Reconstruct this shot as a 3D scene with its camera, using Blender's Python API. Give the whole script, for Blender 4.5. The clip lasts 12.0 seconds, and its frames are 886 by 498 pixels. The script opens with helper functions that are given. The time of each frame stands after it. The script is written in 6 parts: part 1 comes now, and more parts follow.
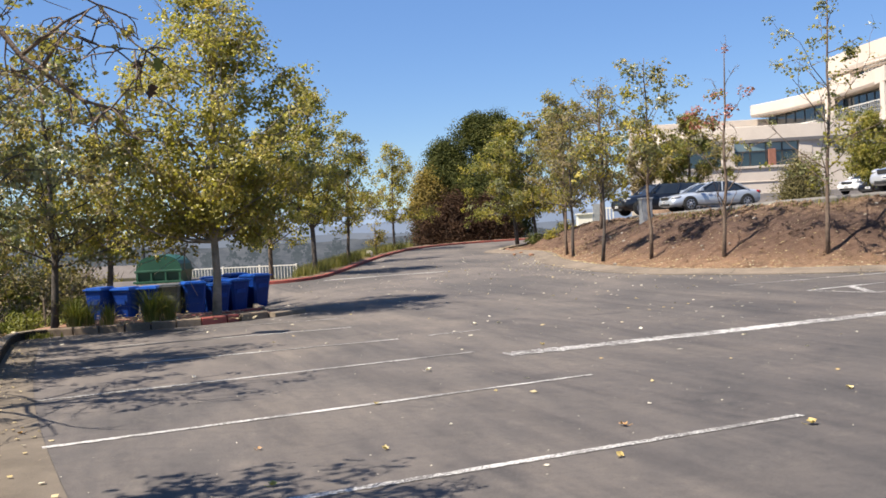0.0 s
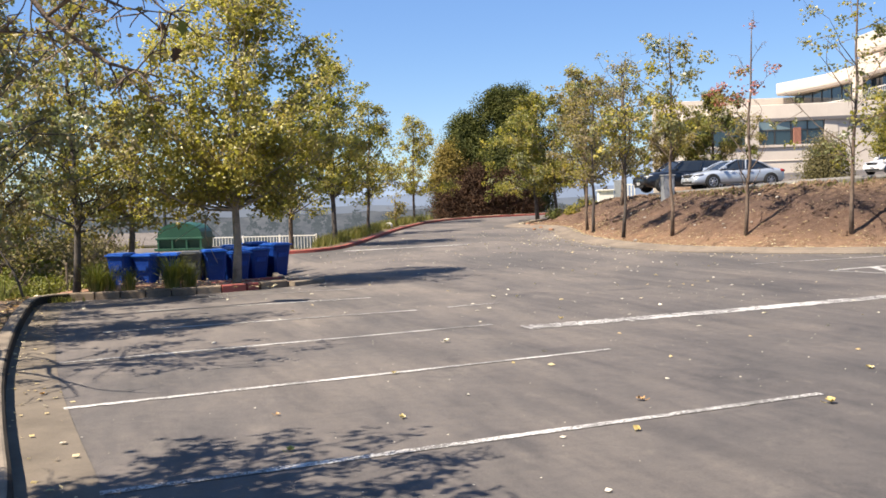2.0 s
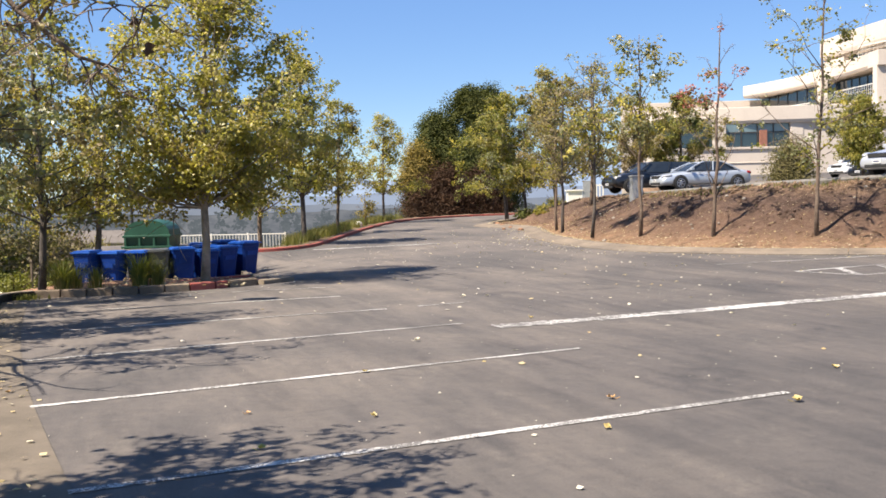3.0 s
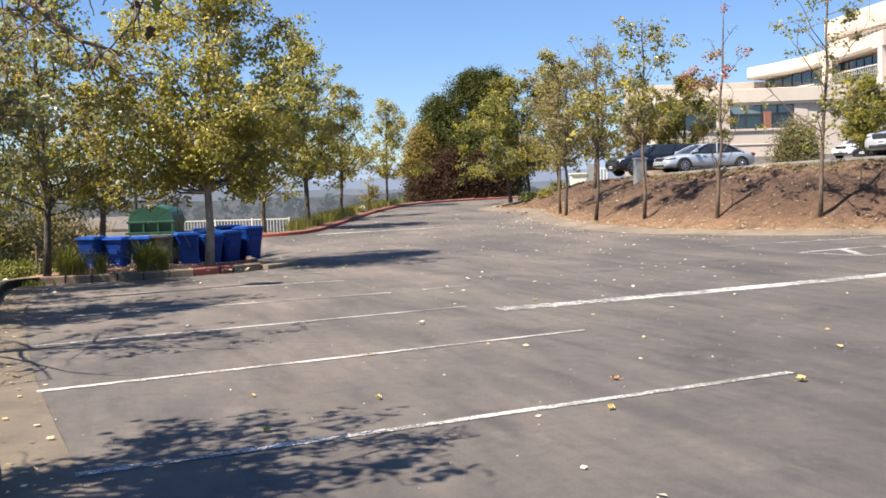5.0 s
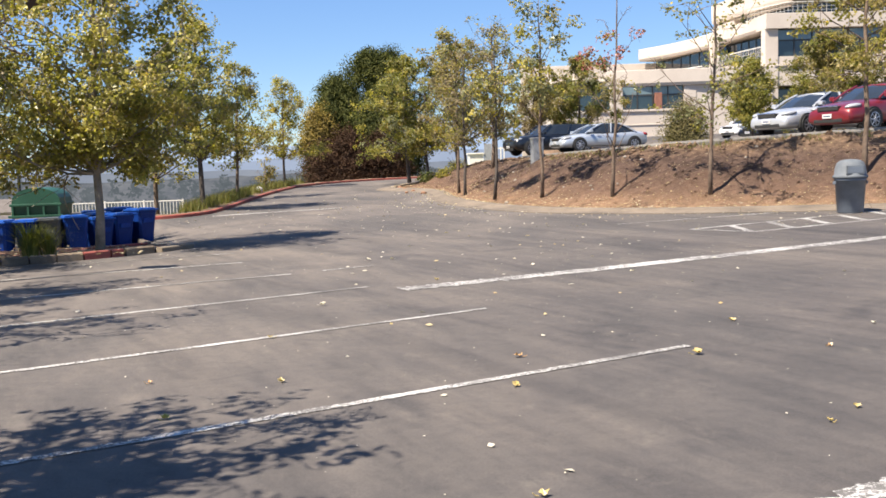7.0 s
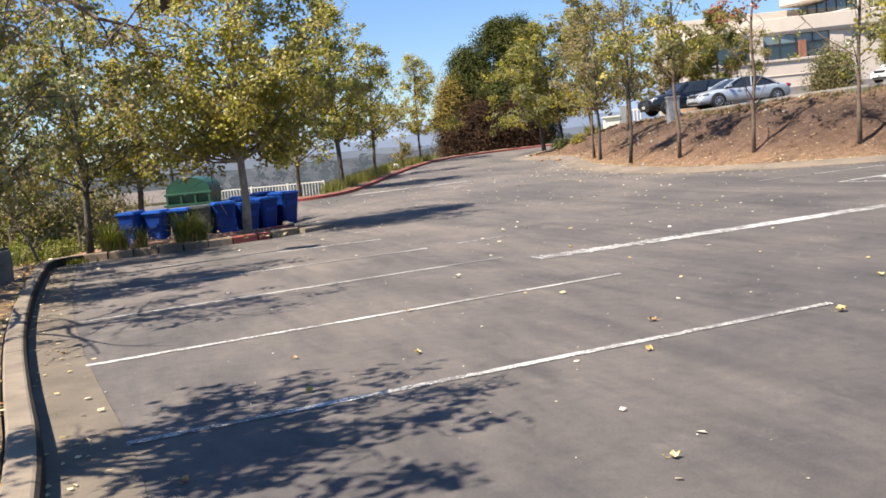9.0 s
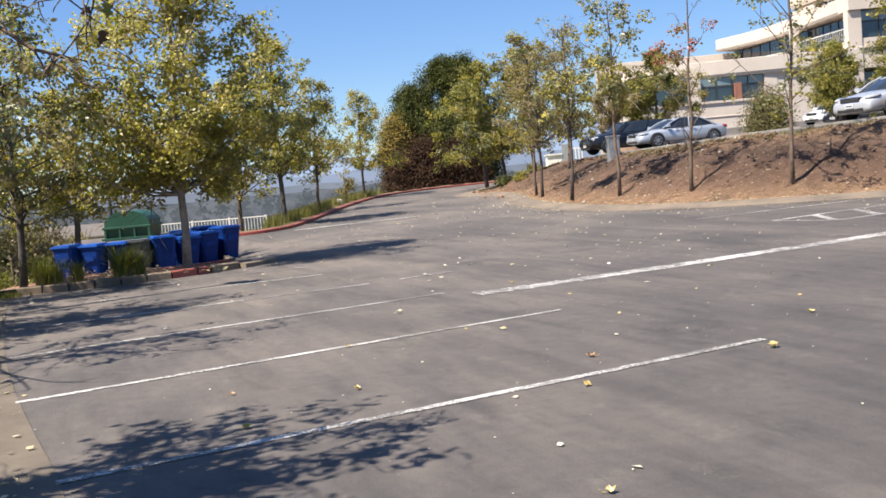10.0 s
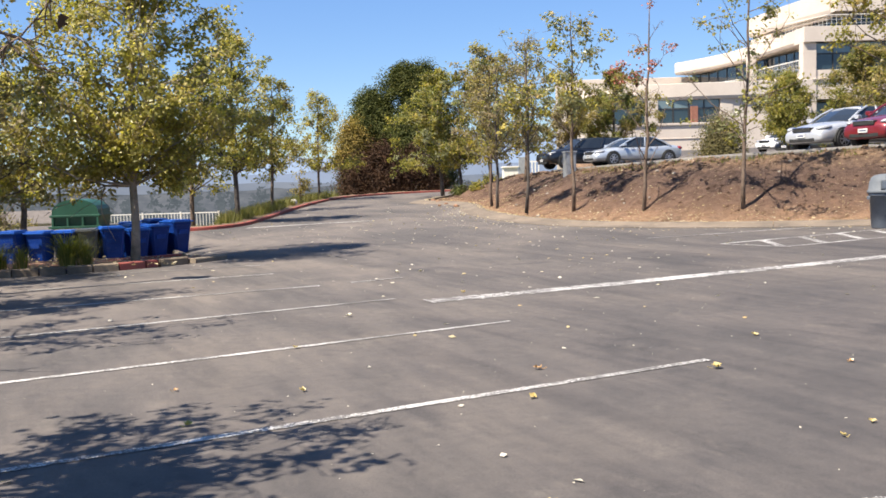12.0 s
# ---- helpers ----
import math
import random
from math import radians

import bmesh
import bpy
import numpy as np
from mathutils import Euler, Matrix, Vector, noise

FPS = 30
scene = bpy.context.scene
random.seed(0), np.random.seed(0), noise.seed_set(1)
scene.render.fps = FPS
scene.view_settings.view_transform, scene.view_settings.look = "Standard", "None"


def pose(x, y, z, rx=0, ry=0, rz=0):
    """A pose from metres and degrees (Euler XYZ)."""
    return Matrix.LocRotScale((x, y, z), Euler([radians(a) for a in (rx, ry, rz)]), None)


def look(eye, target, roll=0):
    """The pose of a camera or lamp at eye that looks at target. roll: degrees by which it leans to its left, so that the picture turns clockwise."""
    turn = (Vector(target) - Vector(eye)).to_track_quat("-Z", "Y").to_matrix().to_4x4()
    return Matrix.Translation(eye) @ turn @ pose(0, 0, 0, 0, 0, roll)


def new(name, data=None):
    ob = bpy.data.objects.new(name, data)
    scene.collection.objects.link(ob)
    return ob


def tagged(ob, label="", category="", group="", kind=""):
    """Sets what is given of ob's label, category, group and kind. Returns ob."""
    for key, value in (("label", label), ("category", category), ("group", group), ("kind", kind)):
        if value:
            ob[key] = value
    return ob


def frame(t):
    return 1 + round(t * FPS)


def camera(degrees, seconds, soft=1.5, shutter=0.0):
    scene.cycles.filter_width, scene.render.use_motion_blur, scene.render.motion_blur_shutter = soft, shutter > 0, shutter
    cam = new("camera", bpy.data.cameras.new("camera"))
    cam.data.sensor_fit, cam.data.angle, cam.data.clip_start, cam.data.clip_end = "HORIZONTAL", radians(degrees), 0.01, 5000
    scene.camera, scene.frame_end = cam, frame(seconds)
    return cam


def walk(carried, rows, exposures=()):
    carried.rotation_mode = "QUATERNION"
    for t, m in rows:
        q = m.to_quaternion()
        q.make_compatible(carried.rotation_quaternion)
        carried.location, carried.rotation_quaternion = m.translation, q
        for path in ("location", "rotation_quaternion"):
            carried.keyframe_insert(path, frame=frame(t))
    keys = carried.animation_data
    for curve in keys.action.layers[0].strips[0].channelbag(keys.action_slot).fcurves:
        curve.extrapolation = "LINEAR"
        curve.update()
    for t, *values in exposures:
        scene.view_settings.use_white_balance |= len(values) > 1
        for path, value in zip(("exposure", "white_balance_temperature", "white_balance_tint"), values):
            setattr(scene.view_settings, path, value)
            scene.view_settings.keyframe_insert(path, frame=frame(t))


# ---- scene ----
cam = camera(49.3, 12.0, soft=1.65)
PATH = [
    (0, (0.207, 0.103, 1.67), (0.06, 2.097, 1.633), -2.8),
    (0.5, (0.216, 0.097, 1.66), (0.0, 2.085, 1.663), -1.8),
    (1, (0.186, 0.1, 1.642), (-0.055, 2.085, 1.625), -1.5),
    (1.5, (0.182, 0.109, 1.64), (-0.063, 2.092, 1.568), -1.7),
    (2, (0.197, 0.11, 1.645), (0.008, 2.099, 1.555), -1.7),
    (2.5, (0.184, 0.1, 1.64), (0.052, 2.094, 1.556), -1.2),
    (3, (0.17, 0.102, 1.639), (0.045, 2.096, 1.546), -1.3),
    (3.2, (0.179, 0.098, 1.639), (0.065, 2.092, 1.534), -1.6),
    (4.8, (0.173, 0.092, 1.63), (0.02, 2.082, 1.507), -1.7),
    (5, (0.176, 0.093, 1.624), (0.042, 2.084, 1.499), -1.7),
    (5.5, (0.198, 0.085, 1.624), (0.184, 2.08, 1.486), -1.0),
    (6, (0.195, 0.1, 1.625), (0.275, 2.093, 1.481), -0.4),
    (6.5, (0.169, 0.123, 1.617), (0.24, 2.115, 1.46), -0.8),
    (7, (0.14, 0.175, 1.61), (0.214, 2.166, 1.438), -1.9),
    (7.5, (0.094, 0.215, 1.592), (0.105, 2.205, 1.394), -2.5),
    (7.7, (0.133, 0.208, 1.59), (0.058, 2.193, 1.362), -2.5),
    (9.3, (0.247, 0.063, 1.62), (0.026, 2.04, 1.409), -5.6),
    (9.5, (0.255, 0.062, 1.616), (0.049, 2.043, 1.442), -5.2),
    (10, (0.265, 0.06, 1.615), (0.168, 2.052, 1.463), -4.9),
    (10.5, (0.244, 0.061, 1.612), (0.186, 2.055, 1.468), -4.3),
    (11, (0.24, 0.061, 1.618), (0.176, 2.056, 1.488), -3.7),
    (11.5, (0.229, 0.063, 1.622), (0.168, 2.058, 1.491), -3.3),
    (12, (0.257, 0.059, 1.613), (0.259, 2.054, 1.47), -1.7),
]
EXPOSURES = [(0.0, 0.99, 6400, 10), (0.5, 0.91, 6350, 10), (1.0, 1.07, 6450, 10), (1.5, 1.2, 6600, 10), (3.0, 1.2, 6560, 10), (7.5, 1.19, 6500, 10), (9.5, 1.21, 6400, 10), (10.0, 1.08, 6300, 10), (10.5, 1.0, 6300, 10), (11.0, 1.11, 6330, 10), (12.0, 1.17, 6400, 10)]
walk(cam, [(t, look(eye, target, roll)) for t, eye, target, roll in PATH], EXPOSURES)

# ---- world, sun, exposure ----
SUN_ELEV = radians(56)
SHADOW_DIR = Vector((0.83, 0.56, 0)).normalized()      # the way shadows fall on level ground
world = bpy.data.worlds.new("sky")
scene.world = world
world.use_nodes = True
wn = world.node_tree
sky = wn.nodes.new("ShaderNodeTexSky")
sky.sky_type = "NISHITA"
sky.sun_disc = False
sky.sun_elevation = SUN_ELEV
sky.sun_rotation = math.atan2(-SHADOW_DIR.x, -SHADOW_DIR.y)
sky.altitude = 150
sky.air_density, sky.dust_density, sky.ozone_density = 1.0, 0.05, 3.0
wn.nodes["Background"].inputs[1].default_value = 0.075
sat = wn.nodes.new("ShaderNodeHueSaturation")
sat.inputs["Saturation"].default_value = 1.2
sat.inputs["Hue"].default_value = 0.516
wn.links.new(sky.outputs[0], sat.inputs["Color"])
tint = wn.nodes.new("ShaderNodeMix")
tint.data_type, tint.blend_type = "RGBA", "MULTIPLY"
tint.inputs[0].default_value = 1.0
tint.inputs[7].default_value = (0.96, 1.0, 1.03, 1)
wn.links.new(sat.outputs[0], tint.inputs[6])
even = wn.nodes.new("ShaderNodeMix")
even.data_type = "RGBA"
even.inputs[0].default_value = 0.4
even.inputs[7].default_value = (1.42, 2.68, 4.75, 1)
wn.links.new(tint.outputs[2], even.inputs[6])
wn.links.new(even.outputs[2], wn.nodes["Background"].inputs[0])
sun = new("sun", bpy.data.lights.new("sun", "SUN"))
sun.data.energy, sun.data.angle, sun.data.color = 5.6, radians(0.55), (1.0, 0.9, 0.765)
to_sun = Vector((-SHADOW_DIR.x * math.cos(SUN_ELEV), -SHADOW_DIR.y * math.cos(SUN_ELEV), math.sin(SUN_ELEV)))
sun.matrix_world = look(to_sun * 60, (0, 0, 0))


# ---- materials ----
def mat(name, rough=0.8, metal=0.0, spec=0.5):
    m = bpy.data.materials.new(name)
    m.use_nodes = True
    b = m.node_tree.nodes["Principled BSDF"]
    b.inputs["Roughness"].default_value = rough
    b.inputs["Metallic"].default_value = metal
    b.inputs["Specular IOR Level"].default_value = spec
    return m, m.node_tree, b


def noise_tex(nt, scale, detail=4.0, rough=0.6, stretch=None, turn=0.0, distort=0.0):
    tc = nt.nodes.new("ShaderNodeTexCoord")
    n = nt.nodes.new("ShaderNodeTexNoise")
    n.inputs["Scale"].default_value = scale
    n.inputs["Detail"].default_value = detail
    n.inputs["Roughness"].default_value = rough
    n.inputs["Distortion"].default_value = distort
    mp = nt.nodes.new("ShaderNodeMapping")
    mp.vector_type = "TEXTURE"
    mp.inputs["Rotation"].default_value = (0, 0, radians(turn))
    mp.inputs["Scale"].default_value = stretch or (1, 1, 1)
    nt.links.new(tc.outputs["Object"], mp.inputs[0])
    nt.links.new(mp.outputs[0], n.inputs["Vector"])
    return n


def ramp(nt, src, stops):
    r = nt.nodes.new("ShaderNodeValToRGB")
    e = r.color_ramp.elements
    while len(e) < len(stops):
        e.new(0.5)
    for el, (p, c) in zip(e, stops):
        el.position = p
        el.color = (*c, 1) if len(c) == 3 else c
    nt.links.new(src, r.inputs[0])
    return r


def mixc(nt, a, b, fac, mode="MIX"):
    m = nt.nodes.new("ShaderNodeMix")
    m.data_type, m.blend_type = "RGBA", mode
    for sock, v in ((m.inputs[6], a), (m.inputs[7], b), (m.inputs[0], fac)):
        if isinstance(v, tuple):
            sock.default_value = (*v, 1)
        elif isinstance(v, float):
            sock.default_value = v
        else:
            nt.links.new(v, sock)
    return m.outputs[2]


def bump(nt, b, src, strength, dist=0.02):
    n = nt.nodes.new("ShaderNodeBump")
    n.inputs["Strength"].default_value = strength
    n.inputs["Distance"].default_value = dist
    nt.links.new(src, n.inputs["Height"])
    nt.links.new(n.outputs[0], b.inputs["Normal"])


def varied(name, dark, light, scale=3.0, fine=60.0, rough=0.8, metal=0.0, bumpy=0.25, spec=0.5, per_object=0.0):
    """A surface with blotches, a fine grain and a little relief."""
    m, nt, b = mat(name, rough, metal, spec)
    big, small = noise_tex(nt, scale), noise_tex(nt, fine, 3)
    c = ramp(nt, big.outputs[0], [(0.3, dark), (0.7, light)]).outputs[0]
    g = ramp(nt, small.outputs[0], [(0.3, (0.72,) * 3), (0.7, (1.0,) * 3)]).outputs[0]
    c = mixc(nt, c, g, 0.6, "MULTIPLY")
    if per_object:
        oi = nt.nodes.new("ShaderNodeObjectInfo")
        v = ramp(nt, oi.outputs["Random"], [(0.0, (1 - per_object,) * 3), (1.0, (1.0,) * 3)]).outputs[0]
        c = mixc(nt, c, v, 1.0, "MULTIPLY")
    nt.links.new(c, b.inputs["Base Color"])
    if bumpy:
        bump(nt, b, small.outputs[0], bumpy)
    return m


def asphalt_material():
    m, nt, b = mat("asphalt", 0.88, 0, 0.35)
    blotch = noise_tex(nt, 0.22, 5, 0.62, distort=0.6)
    streak = noise_tex(nt, 0.75, 4, 0.6, stretch=(3.2, 1, 1), turn=112, distort=0.5)
    tyre = noise_tex(nt, 1.5, 3, 0.5, stretch=(11, 1, 1), turn=119, distort=0.3)
    grain = noise_tex(nt, 55, 5, 0.75)
    grit = noise_tex(nt, 260, 2, 0.8)
    mottle = noise_tex(nt, 7, 6, 0.72)
    c = ramp(nt, blotch.outputs[0], [(0.3, (0.069, 0.0635, 0.061)), (0.48, (0.0985, 0.087, 0.0805)), (0.68, (0.142, 0.122, 0.106))]).outputs[0]
    s = ramp(nt, streak.outputs[0], [(0.34, (0.6, 0.62, 0.65)), (0.5, (0.95, 0.95, 0.95)), (0.66, (1.14, 1.12, 1.08))]).outputs[0]
    t = ramp(nt, tyre.outputs[0], [(0.3, (0.56, 0.57, 0.6)), (0.46, (1.0, 1.0, 1.0))]).outputs[0]
    g = ramp(nt, grain.outputs[0], [(0.3, (0.62,) * 3), (0.7, (1.25,) * 3)]).outputs[0]
    g2 = ramp(nt, grit.outputs[0], [(0.3, (0.75,) * 3), (0.7, (1.15,) * 3)]).outputs[0]
    c = mixc(nt, c, s, 0.6, "MULTIPLY")
    c = mixc(nt, c, t, 0.55, "MULTIPLY")
    c = mixc(nt, c, g, 0.6, "MULTIPLY")
    c = mixc(nt, c, g2, 0.7, "MULTIPLY")
    c = mixc(nt, c, ramp(nt, mottle.outputs[0], [(0.3, (0.76, 0.77, 0.78)), (0.5, (1.0, 1.0, 1.0)), (0.72, (1.16, 1.14, 1.1))]).outputs[0], 0.8, "MULTIPLY")
    brush = noise_tex(nt, 4.5, 4, 0.65, stretch=(7, 1, 1), turn=114, distort=0.25)
    c = mixc(nt, c, ramp(nt, brush.outputs[0], [(0.34, (0.8, 0.81, 0.83)), (0.5, (1.0, 1.0, 1.0)), (0.68, (1.13, 1.12, 1.1))]).outputs[0], 0.8, "MULTIPLY")
    # the colour goes from lighter at the far left to darker at the near right
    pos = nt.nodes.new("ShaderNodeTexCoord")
    trend = nt.nodes.new("ShaderNodeVectorMath")
    trend.operation = "DOT_PRODUCT"
    trend.inputs[1].default_value = (0.08, -0.03, 0)
    nt.links.new(pos.outputs["Object"], trend.inputs[0])
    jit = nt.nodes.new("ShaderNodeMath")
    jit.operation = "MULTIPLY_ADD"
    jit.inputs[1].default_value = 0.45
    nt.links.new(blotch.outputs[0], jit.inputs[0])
    nt.links.new(trend.outputs["Value"], jit.inputs[2])
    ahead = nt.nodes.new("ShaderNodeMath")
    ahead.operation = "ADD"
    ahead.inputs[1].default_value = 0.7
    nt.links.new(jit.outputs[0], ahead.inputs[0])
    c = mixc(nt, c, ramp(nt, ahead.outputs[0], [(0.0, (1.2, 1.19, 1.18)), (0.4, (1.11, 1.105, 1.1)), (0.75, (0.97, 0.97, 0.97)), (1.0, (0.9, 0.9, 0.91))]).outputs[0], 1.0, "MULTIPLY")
    stain = noise_tex(nt, 0.85, 2, 0.5, distort=1.2)
    c = mixc(nt, c, ramp(nt, stain.outputs[0], [(0.24, (0.62, 0.64, 0.68)), (0.36, (1.0, 1.0, 1.0))]).outputs[0], 0.8, "MULTIPLY")
    dust = noise_tex(nt, 2.4, 6, 0.75, stretch=(2.0, 1, 1), turn=100)
    c = mixc(nt, c, (0.205, 0.178, 0.146), ramp(nt, dust.outputs[0], [(0.58, (0, 0, 0)), (0.78, (0.45, 0.45, 0.45))]).outputs[0])
    nt.links.new(c, b.inputs["Base Color"])
    bump(nt, b, grit.outputs[0], 0.5, 0.006)
    return m


def paint_material(wear, coarse=False):
    """White road paint, worn through to the asphalt; wear from 0 to 1."""
    m, nt, b = mat("road_paint", 0.75, 0, 0.3)
    big, chips = noise_tex(nt, 0.9, 3, 0.6), noise_tex(nt, 48, 4, 0.8)
    edge = noise_tex(nt, 90, 3, 0.8)
    tone = ramp(nt, big.outputs[0], [(0.3, (0.43, 0.415, 0.39)), (0.7, (0.58, 0.565, 0.535))]).outputs[0]
    add = nt.nodes.new("ShaderNodeMath")
    add.operation = "MULTIPLY_ADD"
    nt.links.new(chips.outputs[0], add.inputs[0])
    add.inputs[1].default_value = 1.25
    less = nt.nodes.new("ShaderNodeMath")
    less.operation = "MULTIPLY"
    less.inputs[1].default_value = 0.5
    nt.links.new(big.outputs[0], less.inputs[0])
    nt.links.new(less.outputs[0], add.inputs[2])
    if coarse:
        bites = noise_tex(nt, 15, 4, 0.7, stretch=(2.0, 1, 1), turn=26)
        more = nt.nodes.new("ShaderNodeMath")
        more.operation = "MULTIPLY_ADD"
        more.inputs[1].default_value = 1.0
        nt.links.new(bites.outputs[0], more.inputs[0])
        drop = nt.nodes.new("ShaderNodeMath")
        drop.operation = "SUBTRACT"
        drop.inputs[1].default_value = 0.44
        nt.links.new(add.outputs[0], drop.inputs[0])
        nt.links.new(drop.outputs[0], more.inputs[2])
        add = more
    mask = ramp(nt, add.outputs[0], [(0.64 + 0.25 * wear, (0, 0, 0)), (0.69 + 0.25 * wear, (1, 1, 1))])
    tone = mixc(nt, tone, ramp(nt, edge.outputs[0], [(0.35, (0.7,) * 3), (0.6, (1.0,) * 3)]).outputs[0], 0.7, "MULTIPLY")
    c = mixc(nt, (0.115, 0.107, 0.1), tone, mask.outputs[0])
    nt.links.new(c, b.inputs["Base Color"])
    return m


def leaf_material(name, stops, trans=0.4, rough=0.38, spec=0.55):
    """Leaves of many shades, each of its own."""
    m, nt, b = mat(name, rough, 0, spec)
    geo = nt.nodes.new("ShaderNodeNewGeometry")
    patch = noise_tex(nt, 1.3, 3)
    mixv = nt.nodes.new("ShaderNodeMath")
    mixv.operation = "MULTIPLY_ADD"
    mixv.inputs[1].default_value = 0.42
    nt.links.new(geo.outputs["Random Per Island"], mixv.inputs[0])
    wide = nt.nodes.new("ShaderNodeMapRange")
    for k, v in ((1, 0.32), (2, 0.68), (3, 0.0), (4, 0.6)):
        wide.inputs[k].default_value = v
    nt.links.new(patch.outputs[0], wide.inputs[0])
    nt.links.new(wide.outputs[0], mixv.inputs[2])
    c = ramp(nt, mixv.outputs[0], stops).outputs[0]
    c = mixc(nt, c, ramp(nt, geo.outputs["Random Per Island"], [(0.0, (0.84, 0.86, 0.82)), (1.0, (1.12, 1.11, 1.06))]).outputs[0], 0.8, "MULTIPLY")
    nt.links.new(c, b.inputs["Base Color"])
    tr = nt.nodes.new("ShaderNodeBsdfTranslucent")
    nt.links.new(mixc(nt, c, (1.12, 1.2, 0.5), 1.0, "MULTIPLY"), tr.inputs[0])
    mx = nt.nodes.new("ShaderNodeMixShader")
    mx.inputs[0].default_value = trans
    nt.links.new(b.outputs[0], mx.inputs[1])
    nt.links.new(tr.outputs[0], mx.inputs[2])
    nt.links.new(mx.outputs[0], nt.nodes["Material Output"].inputs[0])
    return m


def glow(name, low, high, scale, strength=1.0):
    """Far, hazy distance: a backdrop with haze and daylight painted in as glow."""
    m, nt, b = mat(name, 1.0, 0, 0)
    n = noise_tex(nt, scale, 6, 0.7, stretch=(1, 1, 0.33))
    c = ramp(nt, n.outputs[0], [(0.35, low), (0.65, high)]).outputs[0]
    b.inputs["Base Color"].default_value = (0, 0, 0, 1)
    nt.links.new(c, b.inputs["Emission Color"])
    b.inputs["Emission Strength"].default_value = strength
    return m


def dirt_material():
    m, nt, b = mat("bank_soil", 0.95, 0, 0.15)
    big = noise_tex(nt, 0.45, 5, 0.65)
    mid = noise_tex(nt, 5, 5, 0.7)
    fine = noise_tex(nt, 45, 4, 0.8)
    pos = nt.nodes.new("ShaderNodeTexCoord")
    sep = nt.nodes.new("ShaderNodeSeparateXYZ")
    nt.links.new(pos.outputs["Object"], sep.inputs[0])
    jit = nt.nodes.new("ShaderNodeMath")
    jit.operation = "MULTIPLY_ADD"
    nt.links.new(mid.outputs[0], jit.inputs[0])
    jit.inputs[1].default_value = 0.7
    nt.links.new(sep.outputs["Z"], jit.inputs[2])
    # a litter of straw-coloured needles and clay gathers at the foot, bare dark soil above, straw on the crest
    bands = ramp(nt, jit.outputs[0], [(0.17, (0.47, 0.335, 0.215)), (0.31, (0.41, 0.268, 0.175)), (0.44, (0.255, 0.165, 0.119)), (0.76, (0.158, 0.108, 0.087)), (0.97, (0.34, 0.232, 0.155))])
    scl = nt.nodes.new("ShaderNodeMath")
    scl.operation = "MULTIPLY"
    scl.inputs[1].default_value = 0.4
    nt.links.new(jit.outputs[0], scl.inputs[0])
    nt.links.new(scl.outputs[0], bands.inputs[0])
    c = mixc(nt, bands.outputs[0], ramp(nt, big.outputs[0], [(0.3, (0.75, 0.74, 0.74)), (0.7, (1.2, 1.15, 1.1))]).outputs[0], 0.9, "MULTIPLY")
    c = mixc(nt, c, ramp(nt, fine.outputs[0], [(0.3, (0.6,) * 3), (0.7, (1.25,) * 3)]).outputs[0], 0.8, "MULTIPLY")
    c = mixc(nt, c, ramp(nt, mid.outputs[0], [(0.35, (0.6, 0.57, 0.55)), (0.55, (1.0, 1.0, 1.0)), (0.7, (1.3, 1.22, 1.1))]).outputs[0], 0.8, "MULTIPLY")
    patch = noise_tex(nt, 1.7, 6, 0.75, stretch=(1.8, 1, 1), distort=0.8)
    c = mixc(nt, c, ramp(nt, patch.outputs[0], [(0.36, (0.5, 0.49, 0.49)), (0.47, (0.92, 0.92, 0.92)), (0.6, (1.05, 1.04, 1.0)), (0.72, (1.35, 1.28, 1.15))]).outputs[0], 0.85, "MULTIPLY")
    specks = noise_tex(nt, 16, 3, 0.7)
    c = mixc(nt, c, (0.5, 0.4, 0.28), ramp(nt, specks.outputs[0], [(0.64, (0, 0, 0)), (0.7, (0.7, 0.7, 0.7))]).outputs[0])
    nt.links.new(c, b.inputs["Base Color"])
    bump(nt, b, fine.outputs[0], 1.0, 0.1)
    return m


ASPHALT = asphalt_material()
ASPHALT_EDGE = varied("grey_asphalt_edge", (0.12, 0.11, 0.1), (0.19, 0.175, 0.155), 1.5, 50, 0.92)
PAINT = paint_material(0.88)
PAINT_BROAD = paint_material(1.17, True)
PAINT_THIN = paint_material(0.93)
PAINT_FRESH = paint_material(0.62)
PAINT_FADED = paint_material(1.02)
PAINT_BROKEN = paint_material(1.27, True)
SOIL = dirt_material()
CONCRETE = varied("kerb_concrete", (0.135, 0.106, 0.077), (0.245, 0.2, 0.148), 2.2, 50, 0.9)
GUTTER = varied("gutter_concrete", (0.092, 0.074, 0.054), (0.152, 0.123, 0.091), 1.8, 45, 0.9)
PLANTER_KERB = varied("brown_kerb_concrete", (0.15, 0.11, 0.077), (0.29, 0.222, 0.155), 2.5, 40, 0.95, per_object=0.35)
TAN_KERB = varied("dusty_tan_kerb", (0.105, 0.085, 0.066), (0.215, 0.17, 0.126), 1.2, 40, 0.95)
KERB_FACE = varied("shaded_kerb_face", (0.016, 0.013, 0.01), (0.038, 0.031, 0.024), 2, 50, 0.95, spec=0.2)
PILLAR = varied("lamp_base_concrete", (0.06, 0.054, 0.047), (0.19, 0.175, 0.15), 3, 40, 0.92)
RED_PAINT = varied("red_kerb_paint", (0.2, 0.075, 0.055), (0.37, 0.065, 0.05), 2.5, 40, 0.75)
MULCH = varied("mulch", (0.17, 0.085, 0.05), (0.36, 0.2, 0.12), 7, 45, 0.95, bumpy=0.8)
